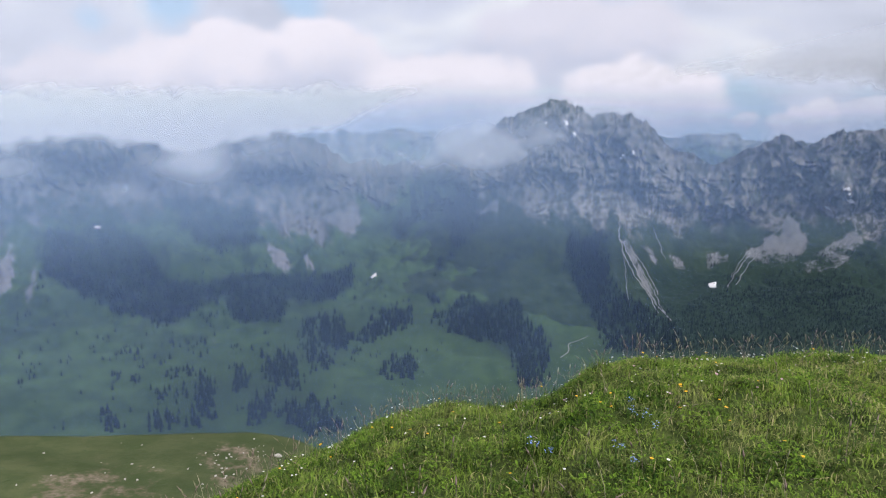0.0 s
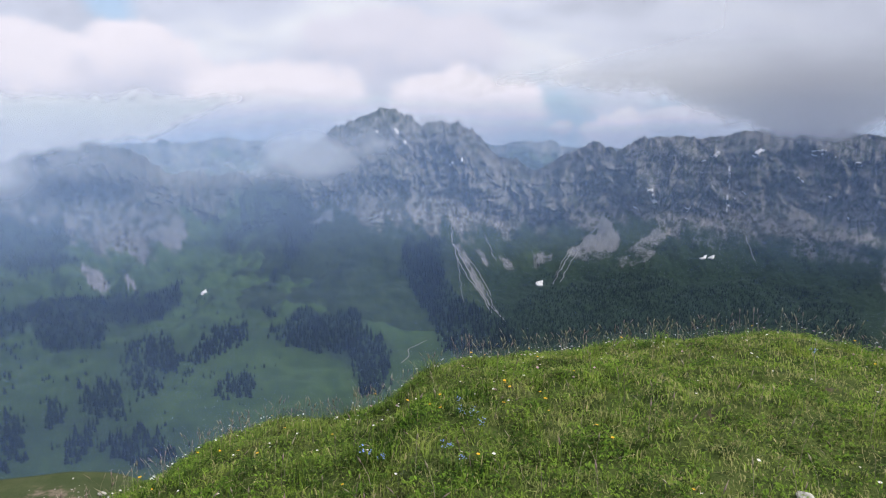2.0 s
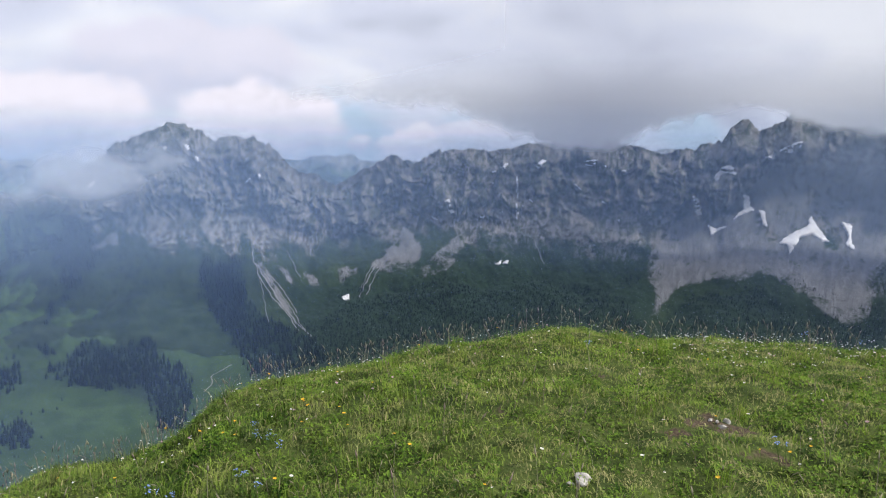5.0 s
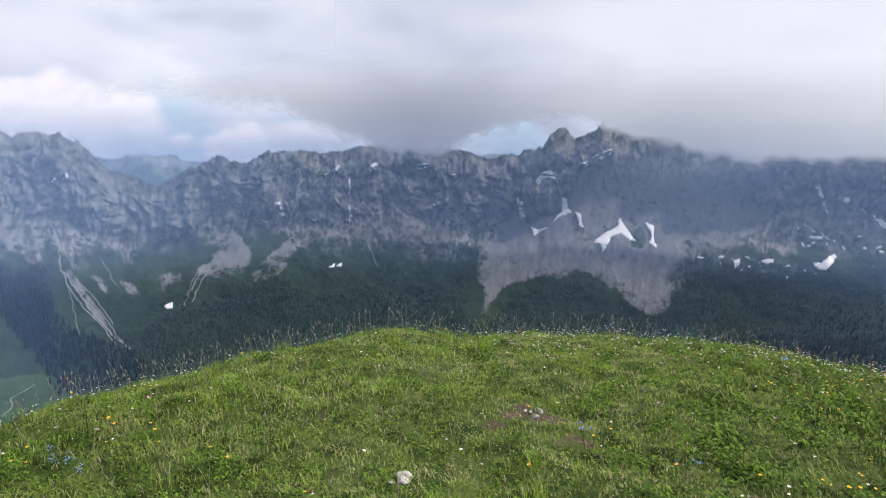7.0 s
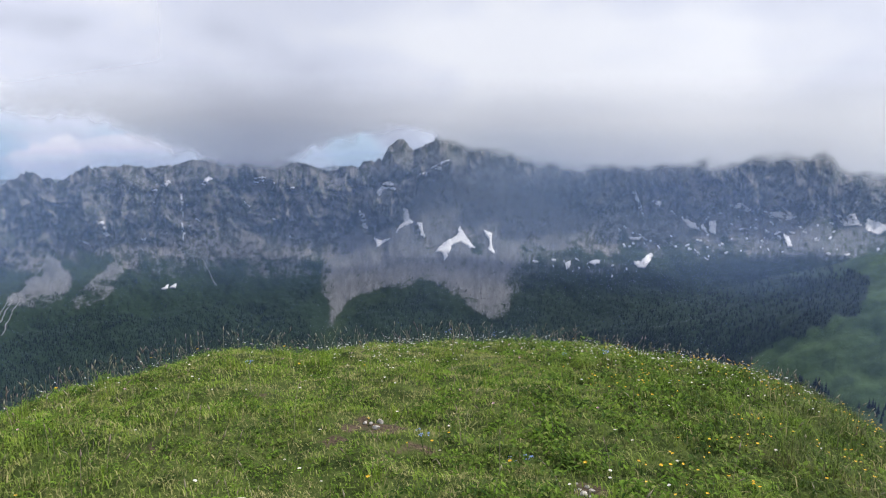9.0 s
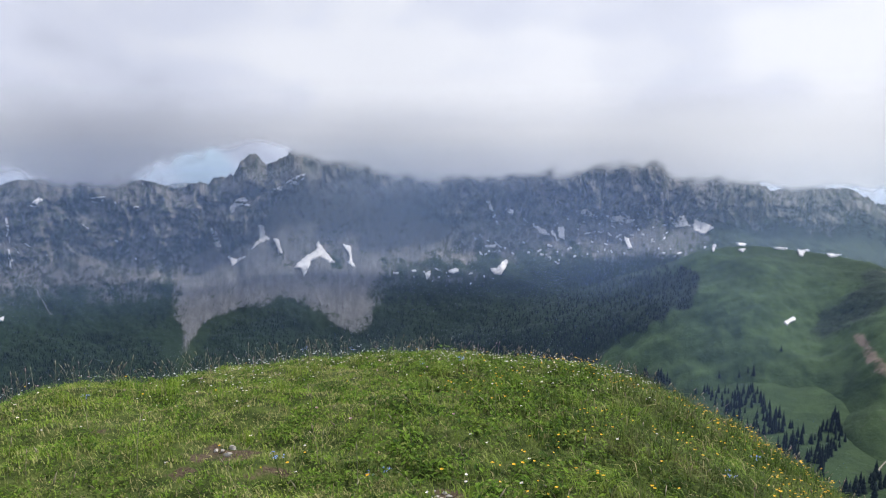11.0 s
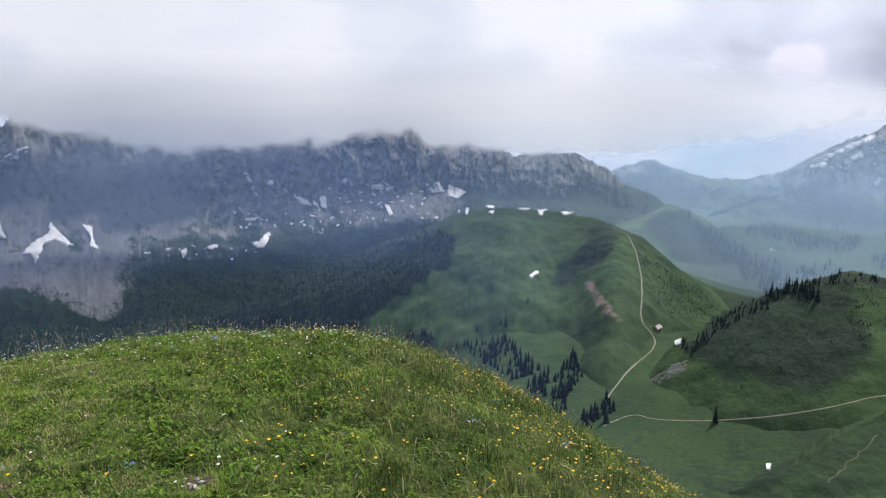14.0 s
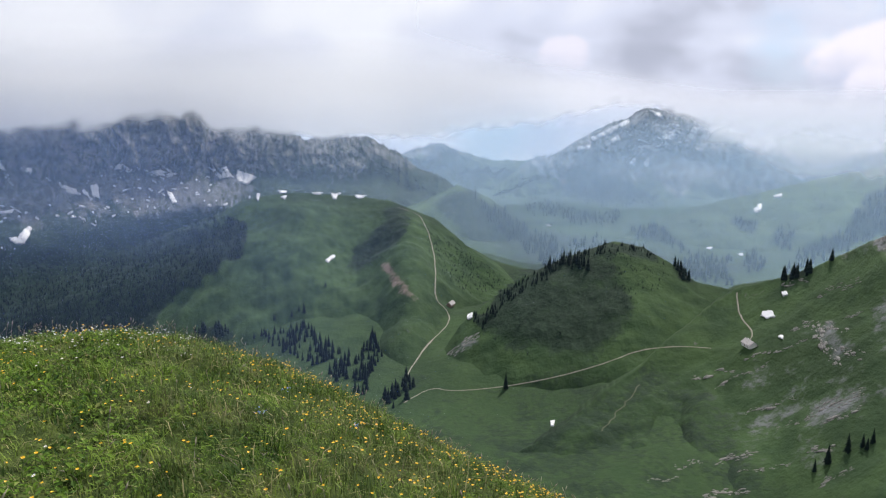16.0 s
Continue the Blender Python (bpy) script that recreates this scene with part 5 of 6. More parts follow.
snow((62.04, -6.06), (62.31, -5.88), (62.58, -6.61), (62.31, -6.43))
snow((62.59, -5.70), (63.14, -5.62), (63.13, -6.62), (62.77, -6.43))
snow((60.59, -5.41), (61.58, -5.88), (62.04, -6.33), (61.22, -6.14))
snow((58.51, -4.29), (59.14, -4.30), (58.95, -4.75))
snow((56.82, -7.17), (57.73, -7.09), (57.63, -7.32), (56.90, -7.30))
snow((75.89, -6.54), (76.67, -6.62), (76.33, -6.89))
snow((76.16, -7.06), (76.67, -6.97), (76.42, -7.23))
snow((78.44, -6.77), (79.44, -6.79), (79.2, -6.90), (78.7, -6.88))
snow((80.02, -6.90), (80.92, -6.86), (80.6, -6.98), (80.45, -7.34), (80.22, -7.28))
snow((81.90, -7.03), (82.86, -7.08), (82.5, -7.22), (82.2, -7.30))
snow((79.44, -12.16), (80.09, -11.70), (80.18, -11.95), (79.69, -12.32))
snow((74.34, -6.75), (74.60, -6.74), (74.44, -7.28), (74.31, -7.19))
snow((52.91, -1.69), (53.34, -2.05), (53.25, -2.23))
snow((-5.29, -1.34), (-5.02, -1.34), (-5.20, -1.69))
snow((-3.86, -1.25), (-3.50, -1.34), (-3.59, -1.69))
snow((-3.14, -2.13), (-2.87, -2.31), (-2.96, -2.66))
snow((-10.60, -4.16), (-10.05, -3.77), (-10.06, -3.99), (-10.51, -4.34))
snow((0.57, -4.17), (0.83, -3.81), (0.84, -4.16))
snow((1.29, -4.07), (1.55, -3.45), (1.56, -3.98))
snow((-19.32, -13.63), (-18.95, -13.30), (-18.88, -13.48), (-19.24, -13.72))
snow((100.7, -2.45), (102.1, -1.72), (103.4, -1.0), (103.45, -1.25), (102.2, -2.02), (100.8, -2.66))
snow((101.7, -2.85), (102.7, -2.2), (102.85, -2.45), (101.9, -3.05))
snow((104.9, -0.35), (105.8, -0.6), (106.0, -1.05), (105.4, -0.75))
snow((104.1, -3.15), (104.6, -2.7), (105.7, -3.0), (106.2, -2.3), (106.45, -2.8), (105.7, -3.45), (104.7, -3.15))
snow((105.9, -2.3), (107.0, -1.65), (107.25, -2.0), (106.2, -2.5))
snow((103.65, -4.3), (104.0, -3.9), (104.15, -4.1), (103.8, -4.5))
snow((104.65, -4.4), (105.0, -3.85), (105.15, -4.1), (105.0, -4.65))
snow((106.5, -0.35), (106.95, -0.25), (107.0, -0.55))
snow((107.7, -2.2), (108.3, -1.5), (108.5, -1.7), (108.0, -2.5))
snow((108.7, -2.3), (109.5, -1.4), (109.8, -1.6), (109.1, -2.5))
snow((99.6, -3.2), (100.6, -3.0), (100.5, -3.2), (99.7, -3.4))
snow((115.0, -4.85), (115.8, -4.98), (116.4, -4.75), (115.8, -5.2))
snow((112.75, -7.5), (113.2, -7.05), (113.35, -7.4), (113.0, -7.75))
snow((114.0, -6.5), (114.6, -6.25), (114.5, -6.5))
snow((112.0, -10.9), (112.3, -10.8), (112.3, -11.0))
snow((109.69, -10.58), (110.16, -10.46), (110.02, -10.64))
snow((114.04, -14.98), (114.64, -14.74), (114.87, -15.13), (114.39, -15.39), (113.98, -15.23))
snow((115.21, -13.36), (115.54, -13.24), (115.64, -13.51), (115.31, -13.63))
snow((115.20, -16.60), (115.57, -16.43), (115.56, -16.72))
snow((98.23, -24.67), (98.56, -24.60), (98.58, -25.03), (98.29, -25.05))
snow((91.03, -16.74), (91.59, -16.46), (91.50, -16.87), (91.12, -17.01))


def snow_specks(count, outline, seed):
    rng = np.random.RandomState(seed)
    for a, e in in_outline(outline, count, rng):
        w, h = 0.05 + 0.26 * rng.rand() ** 2.2, rng.uniform(0.03, 0.085)
        tilt = rng.uniform(-0.9, 0.5)
        ring = [(a + w * math.cos(t) * k, e + h * math.sin(t) * k + tilt * w * math.cos(t) * k)
                for t, k in ((i * math.pi / 4, rng.uniform(0.35, 1.25)) for i in range(8))]
        snow(*ring)


snow_specks(75, [(56, -6.0), (61.9, -4.6), (72.7, -5.0), (74.1, -7.2), (71.4, -8.2), (61.7, -8.6), (56, -7.8)], 5)
snow_specks(14, [(48.5, -9.6), (50, -8.6), (58.6, -9.4), (56, -10.4)], 6)
snow_specks(14, [(13, -4), (31, -3.0), (31, -8), (14, -9.5)], 8)
snow_specks(70, [(99, -3.4), (104, -1.2), (110, -1.6), (110, -3.2), (103, -3.6)], 9)


# ---- limestone outcrops in the pasture ----
def outcrop(start, end, spread):
    """A band of broken limestone slabs lying in the turf between two points."""
    rng = np.random.RandomState(int(start[0] * 50))
    length = math.hypot(end[0] - start[0], end[1] - start[1])
    da, de = (end[0] - start[0]) / length, (end[1] - start[1]) / length
    verts, faces = [], []
    for i in range(int(length * 11 * (0.6 + 0.25 * spread))):
        t = rng.rand()
        gap = 0.12 * math.sin(9 * t + start[0])
        a = start[0] + (end[0] - start[0]) * t + rng.normal() * 0.03 * spread
        e = start[1] + (end[1] - start[1]) * t + rng.normal() * 0.030 * spread + gap
        g, ahead = spot(a, e), spot(a + 0.2 * da, e + 0.2 * de)
        if not g or not ahead or g[2] < 150 or (ahead[0] - g[0]).length > 40:
            continue
        along = (ahead[0] - g[0]).normalized()
        across = g[1].cross(along).normalized()
        size = min(2.6, 0.62 * math.exp(0.55 * rng.normal())) * (0.75 + 0.08 * spread) * g[2] / 700
        reach, b = rng.uniform(1.2, 3.0), len(verts)
        turn = rng.normal() * 0.3
        for z, k in ((-0.5, 1.0), (0.16, 0.92), (0.34, 0.5)):
            for j in range(6):
                w = j * math.pi / 3 + turn
                d = size * k * rng.uniform(0.65, 1.25)
                verts.append(tuple(g[0] + along * (d * reach * math.cos(w)) + across * (0.8 * d * math.sin(w)) + g[1] * (size * z * rng.uniform(0.6, 1.4))))
        for ring in (0, 6):
            faces += [(b + ring + j, b + ring + (j + 1) % 6, b + ring + 6 + (j + 1) % 6, b + ring + 6 + j) for j in range(6)]
        faces.append(tuple(b + 12 + j for j in range(6)))
    if faces:
        tagged(part("rock_outcrop", verts, faces, OUTCROP, None), "band of broken pale limestone in the green pasture", "rocks", kind="stuff")


outcrop((89.4, -19.9), (92.0, -18.3), 5.0)
outcrop((112.88, -18.62), (117.58, -16.41), 1.6)
outcrop((109.58, -20.41), (112.54, -19.28), 2.2)
outcrop((111.06, -20.82), (114.82, -18.53), 1.4)
outcrop((113.24, -22.50), (116.75, -20.79), 2.2)
outcrop((115.84, -23.02), (117.28, -22.25), 2.0)
outcrop((108.42, -27.07), (110.49, -26.15), 3.0)
outcrop((111.74, -26.13), (114.38, -24.96), 4.0)
outcrop((113.22, -26.54), (117.05, -25.37), 1.6)
outcrop((117.61, -21.89), (121.09, -19.46), 5.0)
outcrop((118.91, -22.01), (121.22, -20.56), 3.0)
outcrop((110.70, -28.55), (114.16, -27.70), 3.0)
outcrop((119.04, -26.23), (121.03, -24.72), 3.0)
outcrop((119.35, -14.76), (120.47, -14.01), 2.0)
outcrop((117.61, -13.23), (120.07, -11.94), 4.0)
outcrop((115.03, -12.84), (116.80, -12.24), 3.0)
outcrop((116.25, -15.91), (117.45, -15.14), 5.0)
outcrop((117.46, -15.24), (118.31, -16.49), 6.0)
outcrop((118.18, -15.33), (119.63, -15.69), 6.0)
outcrop((118.15, -16.71), (119.34, -17.88), 6.0)
outcrop((119.24, -16.92), (120.78, -16.84), 6.0)
outcrop((118.04, -24.11), (119.81, -23.52), 3.0)
outcrop((106.31, -28.28), (108.91, -27.69), 2.0)


# ---- footpaths ----
def ribbon(name, label, category, width, line, mat, lift=0.35, wander=0.05):
    for _ in range(2):      # round the bends
        cut = [line[0]]
        for p, q in zip(line, line[1:]):
            cut += [(0.75 * p[0] + 0.25 * q[0], 0.75 * p[1] + 0.25 * q[1]), (0.25 * p[0] + 0.75 * q[0], 0.25 * p[1] + 0.75 * q[1])]
        line = cut + [line[-1]]
    pts = []
    for (a0, e0), (a1, e1) in zip(line, line[1:]):
        n = max(2, int(math.hypot(a1 - a0, e1 - e0) / 0.12))
        for i in range(n):
            t = i / n
            wob = wander * noise.noise((3.1 * (e0 + (e1 - e0) * t), a0 * 0.2, 0.7))
            g = spot(a0 + (a1 - a0) * t + wob, e0 + (e1 - e0) * t)
            if g and (not pts or (g[0] - pts[-1]).length < 120):
                pts.append(g[0])
    verts, faces = [], []
    for i, p in enumerate(pts):
        d = pts[min(i + 1, len(pts) - 1)] - pts[max(i - 1, 0)]
        side = Vector((d.y, -d.x, 0)).normalized() * width * 0.5 * (1 + 0.35 * noise.noise((i * 0.37, 3, 1)))
        for s in (-1, -0.4, 0.4, 1):
            q = p + side * s
            g = ground_under(q.x, q.y)
            z = g.z if g and abs(g.z - p.z) < 6 else p.z
            verts.append((q.x, q.y, max(z, p.z - 1) + (lift if abs(s) < 0.9 else lift * 0.3)))
        if i:
            for k in range(3):
                b = 4 * i + k
                faces.append((b - 4, b - 3, b + 1, b))
    ob = part(name, verts, faces, mat, None, soft=True)
    return tagged(ob, label, category)


ribbon("footpath", "pale gravel footpath zigzagging up the green hill", "path", 1.9,
       [(85.4, -8.0), (87.2, -8.6), (87.4, -9.2), (87.9, -10.0), (88.5, -12.7), (88.3, -15.4), (89.5, -16.3), (89.6, -17.4), (87.9, -18.8), (86.7, -20.3), (86.0, -21.4)], GRAVEL)
ribbon("footpath", "pale gravel footpath crossing the hillside below the wood", "path", 1.4,
       [(85.7, -23.5), (88.1, -22.3), (89.8, -22.7), (94.6, -22.2), (99.3, -21.1), (102.9, -19.8), (105.1, -18.7), (108.1, -18.1), (110.7, -18.0)], GRAVEL)
ribbon("footpath", "pale gravel track climbing to the grassy col", "path", 1.5, [(112.1, -13.7), (112.4, -15.4), (113.6, -16.5), (113.1, -17.3)], GRAVEL)
ribbon("footpath", "faint earthen trail in the green hollow", "path", 1.3, [(105.3, -21.3), (104.7, -22.3), (103.9, -23.4), (103.3, -24.0), (102.5, -25.1)], TRAIL, 0.2, 0.3)
ribbon("stream", "thin white stream in the valley meadow", "stream", 2.0, [(-3.6, -19.9), (-2.8, -19.3), (-3.1, -18.8), (-2.2, -18.5), (-1.4, -18.1)], GRAVEL)


for line, width in (
        ([(-0.5, -3.9), (-0.1, -4.8), (0.1, -5.7), (0.4, -7.2), (0.7, -8.4), (0.8, -10.4)], 5.0),
        ([(0.8, -10.4), (1.2, -10.9), (1.8, -12.1), (2.8, -13.8), (3.9, -15.4), (5.1, -16.5)], 7.0),
        ([(1.3, -10.9), (2.2, -12.2), (3.2, -13.5), (3.7, -14.6), (4.7, -16.2)], 4.0),
        ([(0.8, -10.4), (1.3, -11.9), (2.1, -13.2), (3.3, -14.7), (4.0, -16.0)], 4.0),
        ([(1.7, -11.1), (2.7, -12.4), (3.6, -13.7), (3.9, -14.6)], 4.0),
        ([(1.0, -10.8), (1.4, -12.9), (1.6, -14.9), (1.8, -15.6)], 2.4),
        ([(3.4, -9.6), (3.8, -10.6), (4.3, -11.8)], 3.4),
        ([(12.8, -7.9), (12.5, -8.7), (11.9, -9.6), (11.0, -10.5)], 5.0),
        ([(13.1, -8.0), (13.0, -9.0), (12.5, -9.8)], 4.0),
        ([(10.4, -10.9), (9.9, -11.9), (9.4, -12.7), (9.0, -13.6)], 4.5),
        ([(10.9, -10.9), (10.2, -12.1), (9.6, -13.4)], 3.5),
        ([(10.1, -11.0), (9.5, -12.2), (9.2, -12.9)], 3.0),
        ([(16.6, -7.1), (16.9, -7.7), (17.1, -8.9)], 4.5),
        ([(23.2, -8.9), (23.5, -9.6), (24.1, -11.0)], 3.0),
        ([(57.9, -5.6), (58.2, -6.4), (58.5, -7.2)], 3.0)):
    ribbon("scree_run", "narrow pale scree run down the mountain wall", "scree", 0.65 * width, line, SCREE, 0.6, 0.16)


# ---- alpine huts ----
def hut(bearing, height, long, wide, turn, roof_label, walls):
    g = spot(bearing, height)
    if not g:
        return
    root = tagged(new("alpine_hut"), "long low alpine hut with " + roof_label + " on green pasture", "hut", "alpine huts")
    root.matrix_basis = pose(g[0].x, g[0].y, g[0].z - 1.0, 0, 0, turn)
    l, w, h, t = long / 2, wide / 2, 4.6, 8.4
    v = [(-l, -w, 0), (l, -w, 0), (l, w, 0), (-l, w, 0), (-l, -w, h), (l, -w, h), (l, w, h), (-l, w, h), (-l, 0, t), (l, 0, t)]
    part("wall", v, [(0, 1, 5, 4), (2, 3, 7, 6), (1, 2, 6, 9, 5), (3, 0, 4, 8, 7)], walls, root)
    o, k = 1.1, 0.35
    for s in (-1, 1):
        a = [(-l - o, s * (w + o), h - 0.9), (l + o, s * (w + o), h - 0.9), (l + o, 0, t + 0.15), (-l - o, 0, t + 0.15)]
        v = a + [(x, y, z + k) for x, y, z in a]
        part("roof", v, [(0, 1, 2, 3), (4, 5, 6, 7), (0, 1, 5, 4), (1, 2, 6, 5), (2, 3, 7, 6), (3, 0, 4, 7)], ROOF, root)
    for i, x in enumerate((-0.6, -0.2, 0.25, 0.65)):
        for s in (-1, 1):
            dw, z0, z1 = (0.6, 1.2, 2.6) if i != 2 else (0.8, 1.0, 3.1)
            y0, y1 = s * (w - 0.05), s * (w + 0.08)
            q = [(x * l - dw, y0, z0), (x * l + dw, y0, z0), (x * l + dw, y0, z1), (x * l - dw, y0, z1)]
            v = q + [(a, y1, b) for a, _, b in q]
            part("window" if i != 2 else "door", v, [(4, 5, 6, 7), (0, 1, 5, 4), (1, 2, 6, 5), (2, 3, 7, 6), (3, 0, 4, 7)], TIMBER, root)
    v = [(-0.5 + l * 0.4, -0.5, t - 1), (0.5 + l * 0.4, -0.5, t - 1), (0.5 + l * 0.4, 0.5, t - 1), (-0.5 + l * 0.4, 0.5, t - 1)]
    part("chimney", v + [(x, y, t + 1.4) for x, y, z in v], [(0, 1, 5, 4), (1, 2, 6, 5), (2, 3, 7, 6), (3, 0, 4, 7), (4, 5, 6, 7)], RENDER_WALL, root)


hut(89.7, -15.9, 15, 8, -25, "a pale shingle roof", TIMBER)
hut(113.3, -17.5, 16, 10, 10, "a greyish roof", RENDER_WALL)
hut(-39.6, -8.6, 22, 11, 20, "a weathered roof", TIMBER)
hut(97.6, -9.4, 18, 10, 15, "a pale roof", RENDER_WALL)


# ---- summit meadow: grass, herbs, flowers, stones ----
def on_knoll(x, y):
    r, a = np.hypot(x, y), np.degrees(np.arctan2(x, y))
    return knoll_height(a, r)


def scatter(count, first, last, near, beyond, rng, power=1.0):
    """Places on the knoll between two bearings, from a distance out to past the rim."""
    a = rng.uniform(first, last, count)
    far = np.interp(a, EDGE[:, 0], EDGE[:, 2]) + beyond
    u = rng.rand(count) ** power
    r = np.sqrt(near**2 + u * (far**2 - near**2))
    return r * np.sin(np.radians(a)), r * np.cos(np.radians(a)), a, r


def lushness(x, y, a):
    """How long the grass grows: trodden short ahead, long on the flanks, in tussocks."""
    tuft = 0.5 + 0.5 * fbm(x / 0.55, y / 0.55, 61, 3)
    side = np.interp(a, [-60, -25, 0, 18, 26, 46, 58, 75, 110], [1.0, 1.0, 0.9, 0.62, 0.46, 0.46, 0.9, 1.75, 1.95])
    return np.clip(side * (0.55 + 0.9 * tuft), 0.25, 1.9)


def blades(name, label, x, y, h, w, lean, turn, rng, mat, dry):
    n = len(x)
    z = on_knoll(x, y)
    dx, dy = np.cos(turn), np.sin(turn)
    sx, sy = -dy * w, dx * w
    mid, tip = 0.55 * h, h
    b1, b2 = lean * h * 0.28, lean * h
    V = np.zeros((n, 5, 3))
    V[:, 0] = np.stack([x - sx, y - sy, z - 0.01], -1)
    V[:, 1] = np.stack([x + sx, y + sy, z - 0.01], -1)
    V[:, 2] = np.stack([x + dx * b1 + sx * 0.8, y + dy * b1 + sy * 0.8, z + mid], -1)
    V[:, 3] = np.stack([x + dx * b1 - sx * 0.8, y + dy * b1 - sy * 0.8, z + mid], -1)
    V[:, 4] = np.stack([x + dx * b2, y + dy * b2, z + tip * (1 - 0.32 * lean)], -1)
    k = np.arange(n)[:, None] * 5
    clump = 0.40 * fbm(x / 0.13, y / 0.13, 92, 2) + 0.46 * fbm(x / 0.45, y / 0.45, 93, 3)
    trod = 0.85 * np.exp(-(((np.degrees(np.arctan2(x, y)) - 34) / 16) ** 2))
    b = np.degrees(np.arctan2(x, y))
    trod = trod - 0.40 * smooth(b, 50, 68) - 0.2 * smooth(-b, -14, 0)
    tone = np.repeat(np.clip(rng.normal(0.52, 0.36, n) + clump + trod, 0, 1), 5)
    ob = new(name, mesh_from(name, V.reshape(-1, 3), quads=k + np.array([0, 1, 2, 3]), tris=k + np.array([3, 2, 4]),
                             weights={"tone": tone, "dry": np.repeat(dry, 5)}, mat=mat))
    return tagged(ob, label, "grass", kind="stuff")


def grow_grass():
    rng = np.random.RandomState(21)
    x, y, a, r = scatter(212000, -50, 126, 1.2, 0.8, rng, 1.15)
    keep = rng.rand(len(x)) > 0.88 * bareness(x, y)
    keep &= rng.rand(len(x)) < 0.35 + 0.65 * smooth(fbm(x / 0.22, y / 0.22, 63, 2), -0.5, 0.25)
    x, y, a, r = x[keep], y[keep], a[keep], r[keep]
    lush = lushness(x, y, a)
    h = 0.054 * lush * rng.uniform(0.45, 1.35, len(x))
    w = rng.uniform(0.0014, 0.0038, len(x)) * (1 + 0.08 * np.maximum(r - 3, 0))
    comb = np.radians(60) + 1.5 * fbm(x / 0.8, y / 0.8, 65, 2)
    turn = np.where(rng.rand(len(x)) < 0.3, comb, rng.uniform(0, 2 * np.pi, len(x)))
    lean = np.clip(rng.normal(1.1, 0.45, len(x)), 0, 1.9)
    dry = (rng.rand(len(x)) < np.where((a > 14) & (a < 50), 0.26, 0.06)) * rng.uniform(0.4, 1.0, len(x))
    worn = smooth(fbm(x / 0.24, y / 0.24, 98, 3), -0.1, 0.5) * np.interp(a, [-10, 16, 28, 47, 56, 66], [0.1, 0.6, 1, 1, 0.5, 0.05])
    dry = np.maximum(dry, worn * rng.uniform(0.3, 0.95, len(x)))
    h = h * (1 - 0.45 * worn)
    blades("meadow_grass", "fresh green alpine grass in short uneven tussocks", x, y, h, w, lean, turn, rng, GRASS, dry)
    # fine short turf between the blades
    x, y, a, r = scatter(150000, -48, 124, 1.6, 0.5, rng, 1.15)
    z = on_knoll(x, y)
    n = len(x)
    t, q, w = rng.uniform(0, 2 * np.pi, n), rng.uniform(0.012, 0.04, n), rng.uniform(0.0012, 0.003, n) * (1 + 0.1 * np.maximum(r - 3, 0))
    V = np.zeros((n, 3, 3))
    V[:, 0] = np.stack([x - np.sin(t) * w, y + np.cos(t) * w, z], -1)
    V[:, 1] = np.stack([x + np.sin(t) * w, y - np.cos(t) * w, z], -1)
    V[:, 2] = np.stack([x + np.cos(t) * q, y + np.sin(t) * q, z + q * rng.uniform(0.3, 1.4, n)], -1)
    worn = smooth(fbm(x / 0.24, y / 0.24, 98, 3), -0.1, 0.5) * np.interp(a, [-10, 16, 28, 47, 56, 66], [0.1, 0.6, 1, 1, 0.5, 0.05])
    dry = np.maximum(worn, rng.rand(n) < 0.15) * rng.uniform(0.3, 1.0, n)
    ok = bareness(x, y) < rng.uniform(0.3, 1.0, n)
    V, dry, n = V[ok], dry[ok], int(ok.sum())
    ob = new("short_turf", mesh_from("short_turf", V.reshape(-1, 3), tris=np.arange(3 * n).reshape(-1, 3),
                                     weights={"tone": np.repeat(np.clip(rng.normal(0.62, 0.33, n), 0, 1), 3), "dry": np.repeat(dry, 3)}, mat=GRASS))
    tagged(ob, "short dense turf with worn straw-coloured spots", "grass", kind="stuff")
    # coarser turf all round behind the camera
    x, y, a, r = scatter(16000, 128, 308, 0.8, 1.5, rng)
    h = rng.uniform(0.05, 0.13, len(x))
    blades("meadow_grass", "green alpine grass behind the summit", x, y, h, rng.uniform(0.003, 0.006, len(x)), rng.uniform(0.1, 1, len(x)), rng.uniform(0, 6.28, len(x)), rng, GRASS,
           np.zeros(len(x)))
    # long tufts
    tx, ty, ta, tr = scatter(230, -45, 122, 2.4, 0.3, rng)
    n = 34
    x = np.repeat(tx, n) + rng.normal(0, 0.035, 230 * n)
    y = np.repeat(ty, n) + rng.normal(0, 0.035, 230 * n)
    ok = bareness(x, y) < 0.3
    x, y = x[ok], y[ok]
    h = np.repeat(rng.uniform(0.09, 0.19, 230) * np.interp(ta, [-45, 0, 25, 45, 70, 122], [1, 1, 0.75, 0.75, 1.15, 1.25]), n)[ok] * rng.uniform(0.6, 1.1, len(x))
    blades("grass_tufts", "longer green grass tufts rising from the turf", x, y, h, rng.uniform(0.0014, 0.003, len(x)), np.clip(rng.normal(0.6, 0.3, len(x)), 0.05, 1.3),
           rng.uniform(0, 6.28, len(x)), rng, GRASS, (rng.rand(len(x)) < 0.06) * 0.8)


grow_grass()


